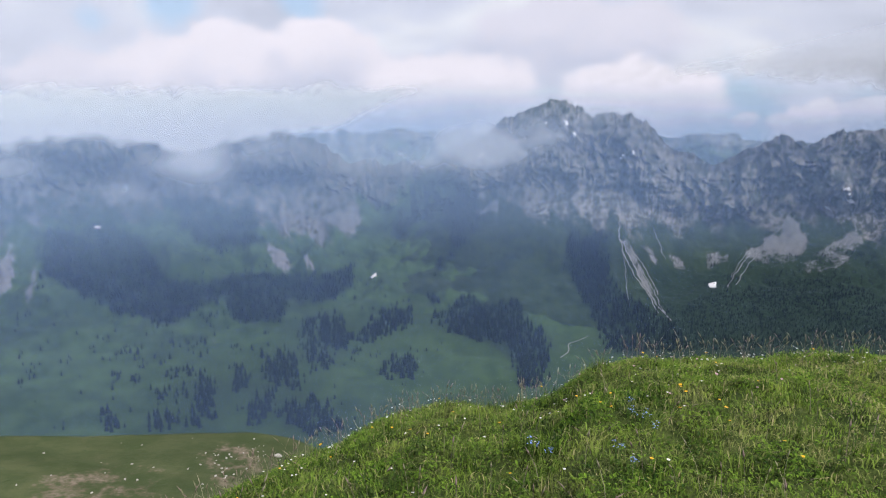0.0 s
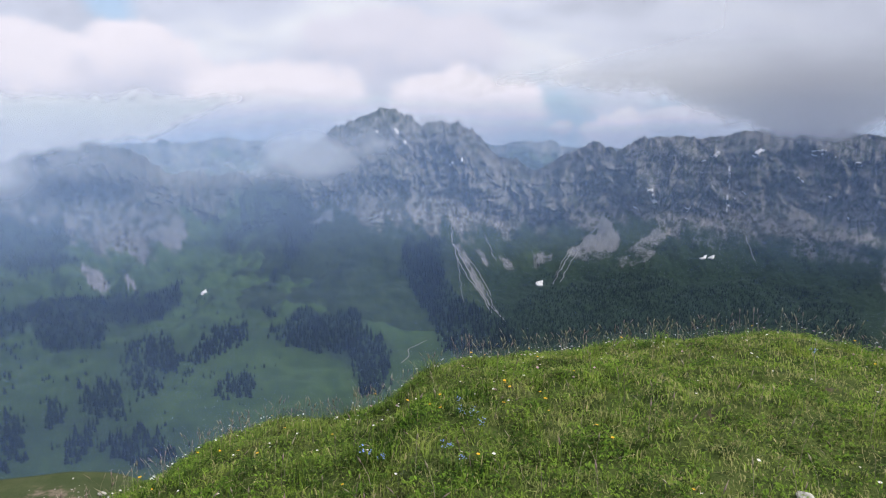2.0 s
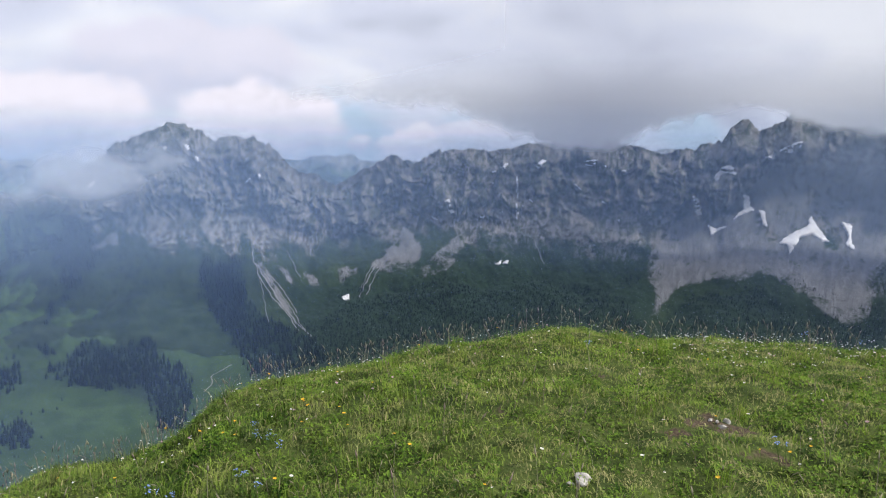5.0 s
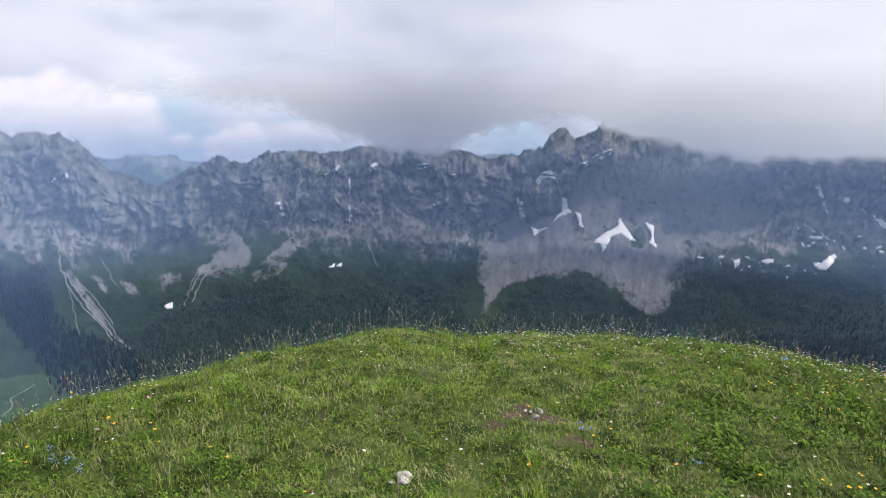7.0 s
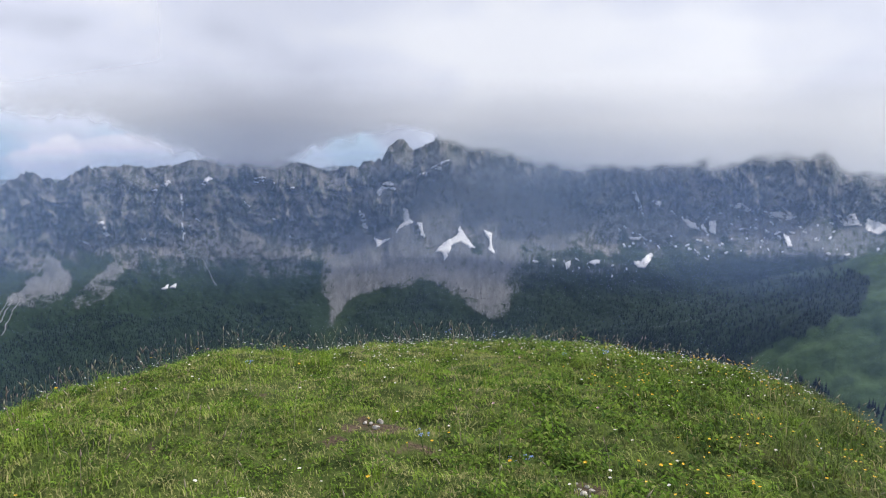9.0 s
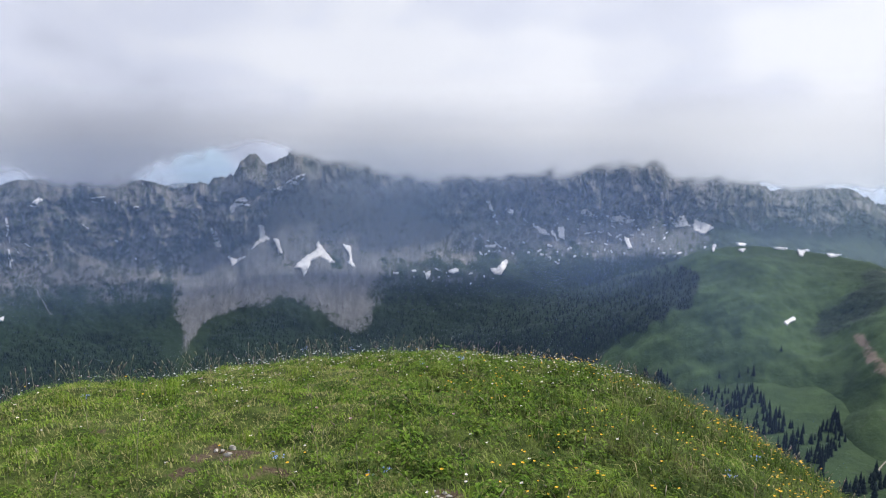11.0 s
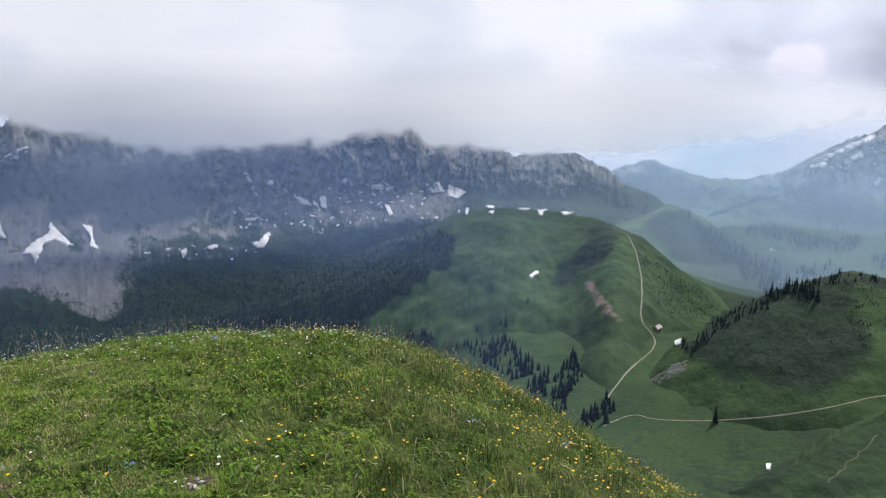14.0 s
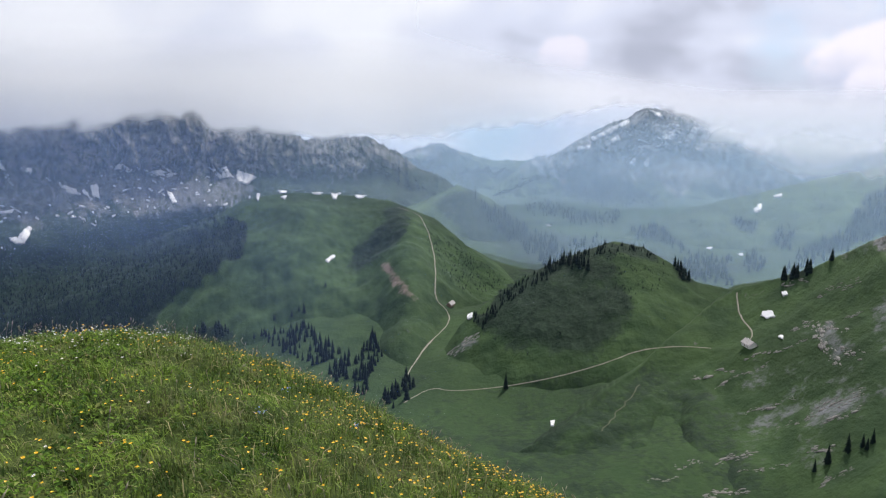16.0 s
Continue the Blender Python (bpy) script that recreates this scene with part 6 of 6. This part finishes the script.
def grow_herbs():
    """Low broad-leaved herbs in patches between the grass."""
    rng = np.random.RandomState(31)
    x, y, a, r = scatter(62000, -50, 126, 1.8, 0.3, rng, 1.15)
    patch = fbm(x / 0.6, y / 0.6, 67, 3) + 0.35 * np.interp(a, [-50, -10, 5, 25, 45, 50, 62, 70, 126], [0.2, 0.2, 0.3, 0.5, 0.3, 1.0, 1.0, 0.0, -0.3])
    keep = (patch > 0.02) & (bareness(x, y) < 0.35)
    x, y, a, r = x[keep], y[keep], a[keep], r[keep]
    n = len(x)
    z = on_knoll(x, y) + rng.uniform(0.01, 0.07, n) * (0.7 + 0.5 * smooth(patch[keep], 0.2, 0.8))
    s = rng.uniform(0.004, 0.012, n) * np.interp(a, [44, 50, 64, 70], [1.0, 1.6, 1.6, 1.0])
    t, tilt = rng.uniform(0, 6.283, n), rng.uniform(-0.5, 0.9, n)
    dx, dy, sz = np.cos(t) * s, np.sin(t) * s, np.sin(tilt) * s
    V = np.zeros((n, 6, 3))
    for i, (u, v, lift) in enumerate(((-1, 0, 0), (-0.2, -0.62, 0.25), (0.6, -0.5, 0.2), (1.05, 0, 0.0), (0.6, 0.5, 0.2), (-0.2, 0.62, 0.25))):
        V[:, i] = np.stack([x + u * dx - v * dy, y + u * dy + v * dx, z + u * sz + lift * s], -1)
    k = np.arange(n)[:, None] * 6
    ob = new("herb_leaves", mesh_from("herb_leaves", V.reshape(-1, 3), quads=np.concatenate([k + np.array([0, 1, 2, 3]), k + np.array([0, 3, 4, 5])]),
                                      weights={"tone": np.repeat(np.clip(rng.normal(0.5, 0.27, n), 0, 1), 6), "dry": np.repeat((rng.rand(n) < 0.05) * 0.7, 6)}, mat=LEAF, soft=False))
    tagged(ob, "low bright green broad-leaved meadow herbs", "herbs", kind="stuff")


grow_herbs()


def grow_cushions():
    """Rounded mounds of leafy herbs, each with its own green, shade painted into the lower leaves."""
    rng = np.random.RandomState(33)
    cx, cy, ca, cr = scatter(2300, -48, 124, 1.7, 0.0, rng, 1.05)
    keep = (bareness(cx, cy) < 0.25) & (fbm(cx / 0.75, cy / 0.75, 88, 3) + np.interp(ca, [-48, 0, 20, 44, 50, 62, 72, 124], [0.05, 0.1, 0.15, 0.1, 0.5, 0.5, -0.1, -0.25]) > -0.12)
    cx, cy, ca = cx[keep], cy[keep], ca[keep]
    m = len(cx)
    big = np.interp(ca, [40, 50, 62, 72], [1.0, 1.5, 1.5, 1.0])
    rad = rng.uniform(0.035, 0.13, m) * big ** 0.5
    tall = rng.uniform(0.03, 0.075, m) * big ** 0.5
    shade = rng.normal(0.42, 0.2, m)
    count = (16 + 3000 * rad**2).astype(int)
    i = np.repeat(np.arange(m), count)
    q, t = np.sqrt(rng.rand(len(i))), rng.uniform(0, 6.283, len(i))
    x, y = cx[i] + rad[i] * q * np.cos(t), cy[i] + rad[i] * q * np.sin(t) * 0.9
    clear_of = bareness(x, y) < 0.3
    i, q, t, x, y = i[clear_of], q[clear_of], t[clear_of], x[clear_of], y[clear_of]
    n = len(i)
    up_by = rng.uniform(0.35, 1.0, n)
    z = on_knoll(x, y) + 0.008 + tall[i] * (1.05 - q * q) * up_by
    s = rng.uniform(0.0055, 0.012, n) * big[i] ** 0.7
    turn = t + rng.normal(0, 0.9, n)
    tilt = rng.normal(-0.25, 0.4, n) - 0.3 * q
    dx, dy, sz = np.cos(turn) * s, np.sin(turn) * s, np.sin(tilt) * s
    V = np.zeros((n, 6, 3))
    for k, (u, v, lift) in enumerate(((-1, 0, 0), (-0.2, -0.6, 0.22), (0.6, -0.45, 0.18), (1.05, 0, -0.1), (0.6, 0.45, 0.18), (-0.2, 0.6, 0.22))):
        V[:, k] = np.stack([x + u * dx - v * dy, y + u * dy + v * dx, z + u * sz + lift * s], -1)
    k = np.arange(n)[:, None] * 6
    # tone drops for low leaves, standing in for shade inside the mound
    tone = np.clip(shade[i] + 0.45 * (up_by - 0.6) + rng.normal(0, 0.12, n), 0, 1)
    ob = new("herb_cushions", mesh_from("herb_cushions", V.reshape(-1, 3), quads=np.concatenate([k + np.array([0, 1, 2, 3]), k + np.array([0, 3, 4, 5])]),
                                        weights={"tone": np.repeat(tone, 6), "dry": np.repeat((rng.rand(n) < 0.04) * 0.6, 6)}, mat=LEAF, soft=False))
    tagged(ob, "low leafy cushions of clover and herbs in the turf", "herbs", kind="stuff")


grow_cushions()


def grow_stalks():
    """Thin seed stalks with drooping heads, most along the rim."""
    rng = np.random.RandomState(41)
    n = 1700
    a = rng.uniform(-40, 118, n)
    rim = np.interp(a, EDGE[:, 0], EDGE[:, 2])
    r = np.where(rng.rand(n) < 0.62, rim + rng.normal(0.0, 0.35, n), rng.uniform(2.6, 1, n) * 0 + 2.6 + rng.rand(n) * (rim - 2.6))
    x, y = r * np.sin(np.radians(a)), r * np.cos(np.radians(a))
    z = on_knoll(x, y)
    h = rng.uniform(0.12, 0.26, n) * np.interp(a, [-40, 20, 45, 60, 118], [1.0, 1.0, 1.0, 0.75, 0.7])
    t, bend, w = rng.uniform(0, 6.283, n), rng.uniform(0.02, 0.12, n), rng.uniform(0.0008, 0.0016, n)
    dx, dy = np.cos(t), np.sin(t)
    V, faces = np.zeros((n, 12, 3)), []
    levels = ((0, 1.0), (0.5, 0.8), (0.84, 0.7))
    for i, (f, k) in enumerate(levels):
        for j, s in enumerate((-1, 1)):
            V[:, 2 * i + j] = np.stack([x + dx * bend * f * f - dy * s * w * k, y + dy * bend * f * f + dx * s * w * k, z + h * f], -1)
    head = rng.uniform(0.0025, 0.006, n)
    for j in range(4):
        c, s = math.cos(j * math.pi / 2), math.sin(j * math.pi / 2)
        V[:, 6 + j] = np.stack([x + dx * bend * 0.9 + c * head, y + dy * bend * 0.9 + s * head, z + h * 0.93], -1)
    V[:, 10] = np.stack([x + dx * bend * 0.75, y + dy * bend * 0.75, z + h * 0.82], -1)
    V[:, 11] = np.stack([x + dx * bend * 1.15, y + dy * bend * 1.15, z + h * 1.05], -1)
    k = np.arange(n)[:, None] * 12
    quads = np.concatenate([k + np.array([0, 1, 3, 2]), k + np.array([2, 3, 5, 4])])
    tris = np.concatenate([k + np.array(f) for j in range(4) for f in ((10, 6 + j, 6 + (j + 1) % 4), (11, 6 + (j + 1) % 4, 6 + j))])
    ob = new("seed_stalks", mesh_from("seed_stalks", V.reshape(-1, 3), quads=quads, tris=tris,
                                      weights={"tone": np.repeat(rng.rand(n), 12), "dry": np.repeat((rng.rand(n) < 0.3) * 1.0, 12)}, mat=STALK))
    tagged(ob, "thin straw-coloured grass seed stalks along the rim", "grass", kind="stuff")


grow_stalks()


def petals(count, inner, outer, wide, cup):
    """Ring of separate petals as corners and faces."""
    v, f = [], []
    for i in range(count):
        t = i * 2 * math.pi / count
        c, s = math.cos(t), math.sin(t)
        b = len(v)
        for u, w, z in ((inner, -wide * 0.4, 0), (outer * 0.7, -wide, cup * 0.6), (outer, 0, cup), (outer * 0.7, wide, cup * 0.6), (inner, wide * 0.4, 0)):
            v.append((u * c - w * s, u * s + w * c, z))
        f.append((b, b + 1, b + 2, b + 3, b + 4))
    return v, f


def tube(points, radius, sides=4):
    v, f = [], []
    for i, (x, y, z) in enumerate(points):
        for j in range(sides):
            t = j * 2 * math.pi / sides
            v.append((x + radius * math.cos(t), y + radius * math.sin(t), z))
        if i:
            for j in range(sides):
                a, b = (i - 1) * sides + j, (i - 1) * sides + (j + 1) % sides
                f.append((a, b, b + sides, a + sides))
    return v, f


def button(radius, height, z):
    v, f = [(0, 0, z + height)], []
    for j in range(7):
        t = j * 2 * math.pi / 7
        v.append((radius * math.cos(t), radius * math.sin(t), z))
        f.append((0, 1 + j, 1 + (j + 1) % 7))
    return v, f


def flower(kind, label, group, height, count, size, wide, petal_mat, centre_mat, cup=0.3):
    root = tagged(new(kind), label, "flower", group)
    root.empty_display_size = 0.03
    part("stem", *tube([(0, 0, -0.01), (0.004, 0.002, height * 0.5), (0, 0, height)], 0.0011), STEM, root)
    v, f = petals(count, size * 0.15, size, size * wide, size * cup)
    part("petals", [(x, y, z + height) for x, y, z in v], f, petal_mat, root)
    part("centre", *button(size * 0.26, size * 0.2, height), centre_mat, root)
    return root


def forget_me_not(seed):
    rng = random.Random(seed)
    root = tagged(new("forget_me_not"), "small clump of sky-blue forget-me-nots in the grass", "flower", "blue flower clumps")
    root.empty_display_size = 0.03
    for i in range(4):
        ex, ey, h = rng.uniform(-0.03, 0.03), rng.uniform(-0.03, 0.03), rng.uniform(0.10, 0.14)
        part("stem", *tube([(ex * 0.3, ey * 0.3, -0.01), (ex * 0.7, ey * 0.7, h * 0.6), (ex, ey, h)], 0.001), STEM, root)
        v, f = [], []
        for k in range(4):
            ox, oy, oz = rng.uniform(-0.011, 0.011), rng.uniform(-0.011, 0.011), rng.uniform(-0.006, 0.004)
            pv, pf = petals(5, 0.0006, 0.0038, 0.0017, 0.001)
            f += [tuple(q + len(v) for q in face) for face in pf]
            v += [(x + ex + ox, y + ey + oy, z + h + oz) for x, y, z in pv]
        part("blossoms", v, f, BLUE, root)
    return root


def set_out(proto, places, rng, first=True):
    """Put a flower and its copies on the knoll."""
    for i, (x, y) in enumerate(places):
        z = float(on_knoll(np.array([x]), np.array([y]))[0])
        m = pose(x, y, z, rng.uniform(-16, 16), rng.uniform(-16, 16), rng.uniform(0, 360))
        made = proto if i == 0 else copy_thing(proto, m)
        made.matrix_basis = m
        k = rng.uniform(0.75, 1.25)
        made.scale = (k, k, k)


def knoll_spot(bearing, height, facing):
    eye = (0.28 * math.sin(radians(facing)), 0.28 * math.cos(radians(facing)), EYE)
    p = KNOLL.ray_cast(Vector(eye), heading(bearing, height))[0]
    return (p.x, p.y) if p is not None else None


def plant_flowers():
    rng = random.Random(51)
    nr = np.random.RandomState(52)
    big = flower("hawkbit", "bright yellow hawkbit flower on a thin stem", "yellow meadow flowers", 0.11, 13, 0.0095, 0.17, YELLOW, ORANGE, 0.15)
    left = [(-27.4, -29.2), (-19.8, -26.5), (-16.1, -27.1), (-14.7, -27.2), (-18.1, -26.2), (-8.8, -26.5), (3.7, -28.6), (6.8, -23.1), (-2.6, -24.2), (-7.3, -30.0), (-5.8, -20.8),
            (15.1, -26.1), (10.1, -24.5), (8.3, -20.2), (6.1, -24.5), (-23.5, -27.6), (-12.5, -25.6)]
    ahead = [(3.3, -22.4), (3.6, -22.7), (6.2, -23.0), (6.2, -24.2), (13.1, -18.4), (-2.0, -23.2), (10.4, -25.7), (5.4, -19.8), (0.6, -20), (43.7, -24.1), (42.4, -24.8), (49.6, -26.3)]
    places = [knoll_spot(a, e, -13) for a, e in left] + [knoll_spot(a, e, 29) for a, e in ahead]
    x, y, a, r = scatter(95, 56, 112, 2.4, 0.1, nr)
    places += list(zip(x.tolist(), y.tolist()))
    set_out(big, [p for p in places if p], rng)
    cup = flower("buttercup", "small glossy yellow buttercup in the long grass", "yellow buttercups", 0.12, 5, 0.0085, 0.42, YELLOW, ORANGE, 0.5)
    x, y, a, r = scatter(60, 50, 108, 3.0, 0.1, nr)
    x2, y2, a2, r2 = scatter(24, -30, 50, 2.6, 0.1, nr)
    set_out(cup, list(zip(x.tolist(), y.tolist())) + list(zip(x2.tolist(), y2.tolist())), rng)
    daisy = flower("daisy", "small white daisy low in the turf", "white daisies", 0.085, 11, 0.0085, 0.2, WHITE, YELLOW, 0.1)
    x, y, a, r = scatter(110, 30, 68, 3.0, 0.0, nr, 0.7)
    x2, y2, a2, r2 = scatter(26, -20, 34, 2.6, 0.0, nr)
    set_out(daisy, list(zip(x.tolist(), y.tolist())) + list(zip(x2.tolist(), y2.tolist())), rng)
    clover = flower("clover", "pale pinkish clover head in the grass", "pink clover heads", 0.07, 14, 0.009, 0.3, PINK, PINK, 1.0)
    x, y, a, r = scatter(34, -10, 60, 2.6, 0.1, nr, 0.6)
    set_out(clover, list(zip(x.tolist(), y.tolist())), rng)
    blue = [(-4.4, -27.9, -13), (2.3, -28.6, -13), (1.4, -28.4, -13), (2.5, -24.4, -13), (3.9, -25.7, -13), (-5.6, -28.0, -13), (3.2, -24.9, -13), (-0.9, -23.9, 29), (-0.2, -25.0, 29),
            (49.2, -26.2, 29), (51.0, -25.9, 29), (41.9, -24.9, 29), (27.0, -17.9, 29), (43.2, -16.0, 29), (46.5, -15.9, 29), (74.5, -25.3, 85), (81.6, -26.0, 85), (76.0, -23.3, 85),
            (52, -17.5, 45), (55.5, -17.2, 45)]
    clump = forget_me_not(3)
    set_out(clump, [p for p in (knoll_spot(*q) for q in blue) if p], rng)


plant_flowers()


def yellow_drift():
    """The many small yellow heads too far off to tell apart, in drifts on the south flank."""
    rng = np.random.RandomState(61)
    x, y, a, r = scatter(1500, 52, 108, 3.0, 0.1, rng, 0.75)
    drift = fbm(x / 0.9, y / 0.9, 69, 2) + np.interp(a, [50, 62, 80, 106], [-0.35, 0.0, 0.25, 0.2])
    keep = drift > 0.02
    x, y = x[keep], y[keep]
    n = len(x)
    z = on_knoll(x, y) + rng.uniform(0.06, 0.13, n)
    s = rng.uniform(0.0045, 0.0095, n)
    k = 6
    V = np.zeros((n, k + 1, 3))
    for i in range(k):
        t = i * 2 * math.pi / k
        V[:, i] = np.stack([x + s * math.cos(t), y + s * math.sin(t), z + s * 0.35 + rng.normal(0, 0.0015, n)], -1)
    V[:, k] = np.stack([x, y, z], -1)
    b = np.arange(n)[:, None] * (k + 1)
    ob = new("yellow_flowers", mesh_from("yellow_flowers", V.reshape(-1, 3), tris=np.concatenate([b + np.array([i, (i + 1) % k, k]) for i in range(k)]), mat=YELLOW, soft=False))
    tagged(ob, "drift of many small yellow meadow flowers", "flowers", kind="stuff")


yellow_drift()


def white_drift():
    """Tiny white and pale heads sprinkled behind the rim."""
    rng = np.random.RandomState(63)
    n = 900
    a = np.concatenate([rng.uniform(34, 70, 640), rng.uniform(-28, 34, 260)])
    r = np.interp(a, EDGE[:, 0], EDGE[:, 2]) - np.abs(rng.normal(0.0, 0.9, n))
    x, y = r * np.sin(np.radians(a)), r * np.cos(np.radians(a))
    z = on_knoll(x, y) + rng.uniform(0.05, 0.12, n)
    s = rng.uniform(0.004, 0.0085, n)
    V = np.zeros((n, 7, 3))
    for i in range(6):
        t = i * math.pi / 3
        V[:, i] = np.stack([x + s * math.cos(t), y + s * math.sin(t), z + s * 0.3 + rng.normal(0, 0.001, n)], -1)
    V[:, 6] = np.stack([x, y, z], -1)
    b = np.arange(n)[:, None] * 7
    ob = new("white_flowers", mesh_from("white_flowers", V.reshape(-1, 3), tris=np.concatenate([b + np.array([i, (i + 1) % 6, 6]) for i in range(6)]), mat=WHITE, soft=False))
    tagged(ob, "sprinkling of tiny white meadow flowers along the rim", "flowers", kind="stuff")


white_drift()


def stone(name, label, x, y, size, seed, sink=0.3, flat=0.6):
    bm = bmesh.new()
    bmesh.ops.create_icosphere(bm, subdivisions=3 if size > 0.03 else 2, radius=1.0)
    off = seed * 7.3
    for v in bm.verts:
        d = 1 + 0.42 * noise.noise(v.co * 1.1 + Vector((off, 0, 0))) + 0.13 * noise.noise(v.co * 3.1 + Vector((0, off, 0)))
        q = v.co * d
        for cut in range(4):
            nrm = Vector((math.sin(seed + cut * 2.1), math.cos(seed * 1.7 + cut), 0.5 * math.sin(cut + seed))).normalized()
            over = q.dot(nrm) - 0.55
            if over > 0:
                q -= nrm * over * 0.85
        v.co = Vector((q.x * size * 1.25, q.y * size * 0.85, q.z * size * flat))
    me = bpy.data.meshes.new(name)
    bm.to_mesh(me)
    bm.free()
    me.materials.append(LIMESTONE)
    ob = new(name, me)
    z = float(on_knoll(np.array([x]), np.array([y]))[0])
    ob.matrix_basis = pose(x, y, z + size * flat * (1 - sink), 0, 0, seed * 77 % 360)
    return tagged(ob, label, "stone", "limestone stones")


def lay_stones():
    p = knoll_spot(26.6, -27.4, 29)
    stone("stone", "pale grey limestone stone half sunk in the turf", p[0], p[1], 0.052, 1, 0.35, 0.36)
    stone("stone", "small pale limestone stone beside a larger one", p[0] - 0.075, p[1] - 0.01, 0.02, 2)
    for i, (a, e) in enumerate(((36.2, -22.3), (36.6, -22.6), (35.7, -22.2), (36.9, -22.1))):
        q = knoll_spot(a, e, 42)
        stone("stone", "small limestone pebble on bare earth", q[0], q[1], 0.016 + 0.007 * (i % 2), 3 + i)
    for i, (a, e) in enumerate(((53.3, -26.6), (53.9, -26.4), (54.3, -26.7), (53.0, -26.2), (54.0, -27.0), (53.6, -26.9), (52.8, -26.8))):
        q = knoll_spot(a, e, 48)
        stone("stone", "small whitish pebble in a bare earth hollow", q[0], q[1], 0.010 + 0.005 * (i % 3), 9 + i)
    q = knoll_spot(48.5, -25.1, 29)
    stone("stone", "small white pebble in the grass", q[0], q[1], 0.014, 21, 0.0)


lay_stones()


def shoulder_stones():
    """Boulders strewn over the bare ground of the near shoulder."""
    rng = np.random.RandomState(71)
    sites = in_outline([(-33, -26.2), (-29.4, -25.3), (-28.0, -26.2), (-29.5, -27.4), (-32.5, -28.2)], 34, rng)
    sites += in_outline([(-47, -23), (-30, -25), (-31, -28.5), (-47, -28)], 26, rng)
    sites += [(-28.6, -27.6), (-28.2, -27.4), (-27.6, -26.8)]
    for i, (a, e) in enumerate(sites):
        g = spot(a, e)
        if not g or g[2] < 30:
            continue
        s = rng.uniform(0.06, 0.2) if i < len(sites) - 3 else 0.55
        ob = stone("boulder", "pale limestone boulder on the grassy shoulder", 0, 3, s, 40 + i, 0.3, 0.6)
        ob["group"] = "boulders on the shoulder"
        ob.matrix_basis = pose(g[0].x, g[0].y, g[0].z + s * 0.25, 0, 0, rng.rand() * 360)


shoulder_stones()
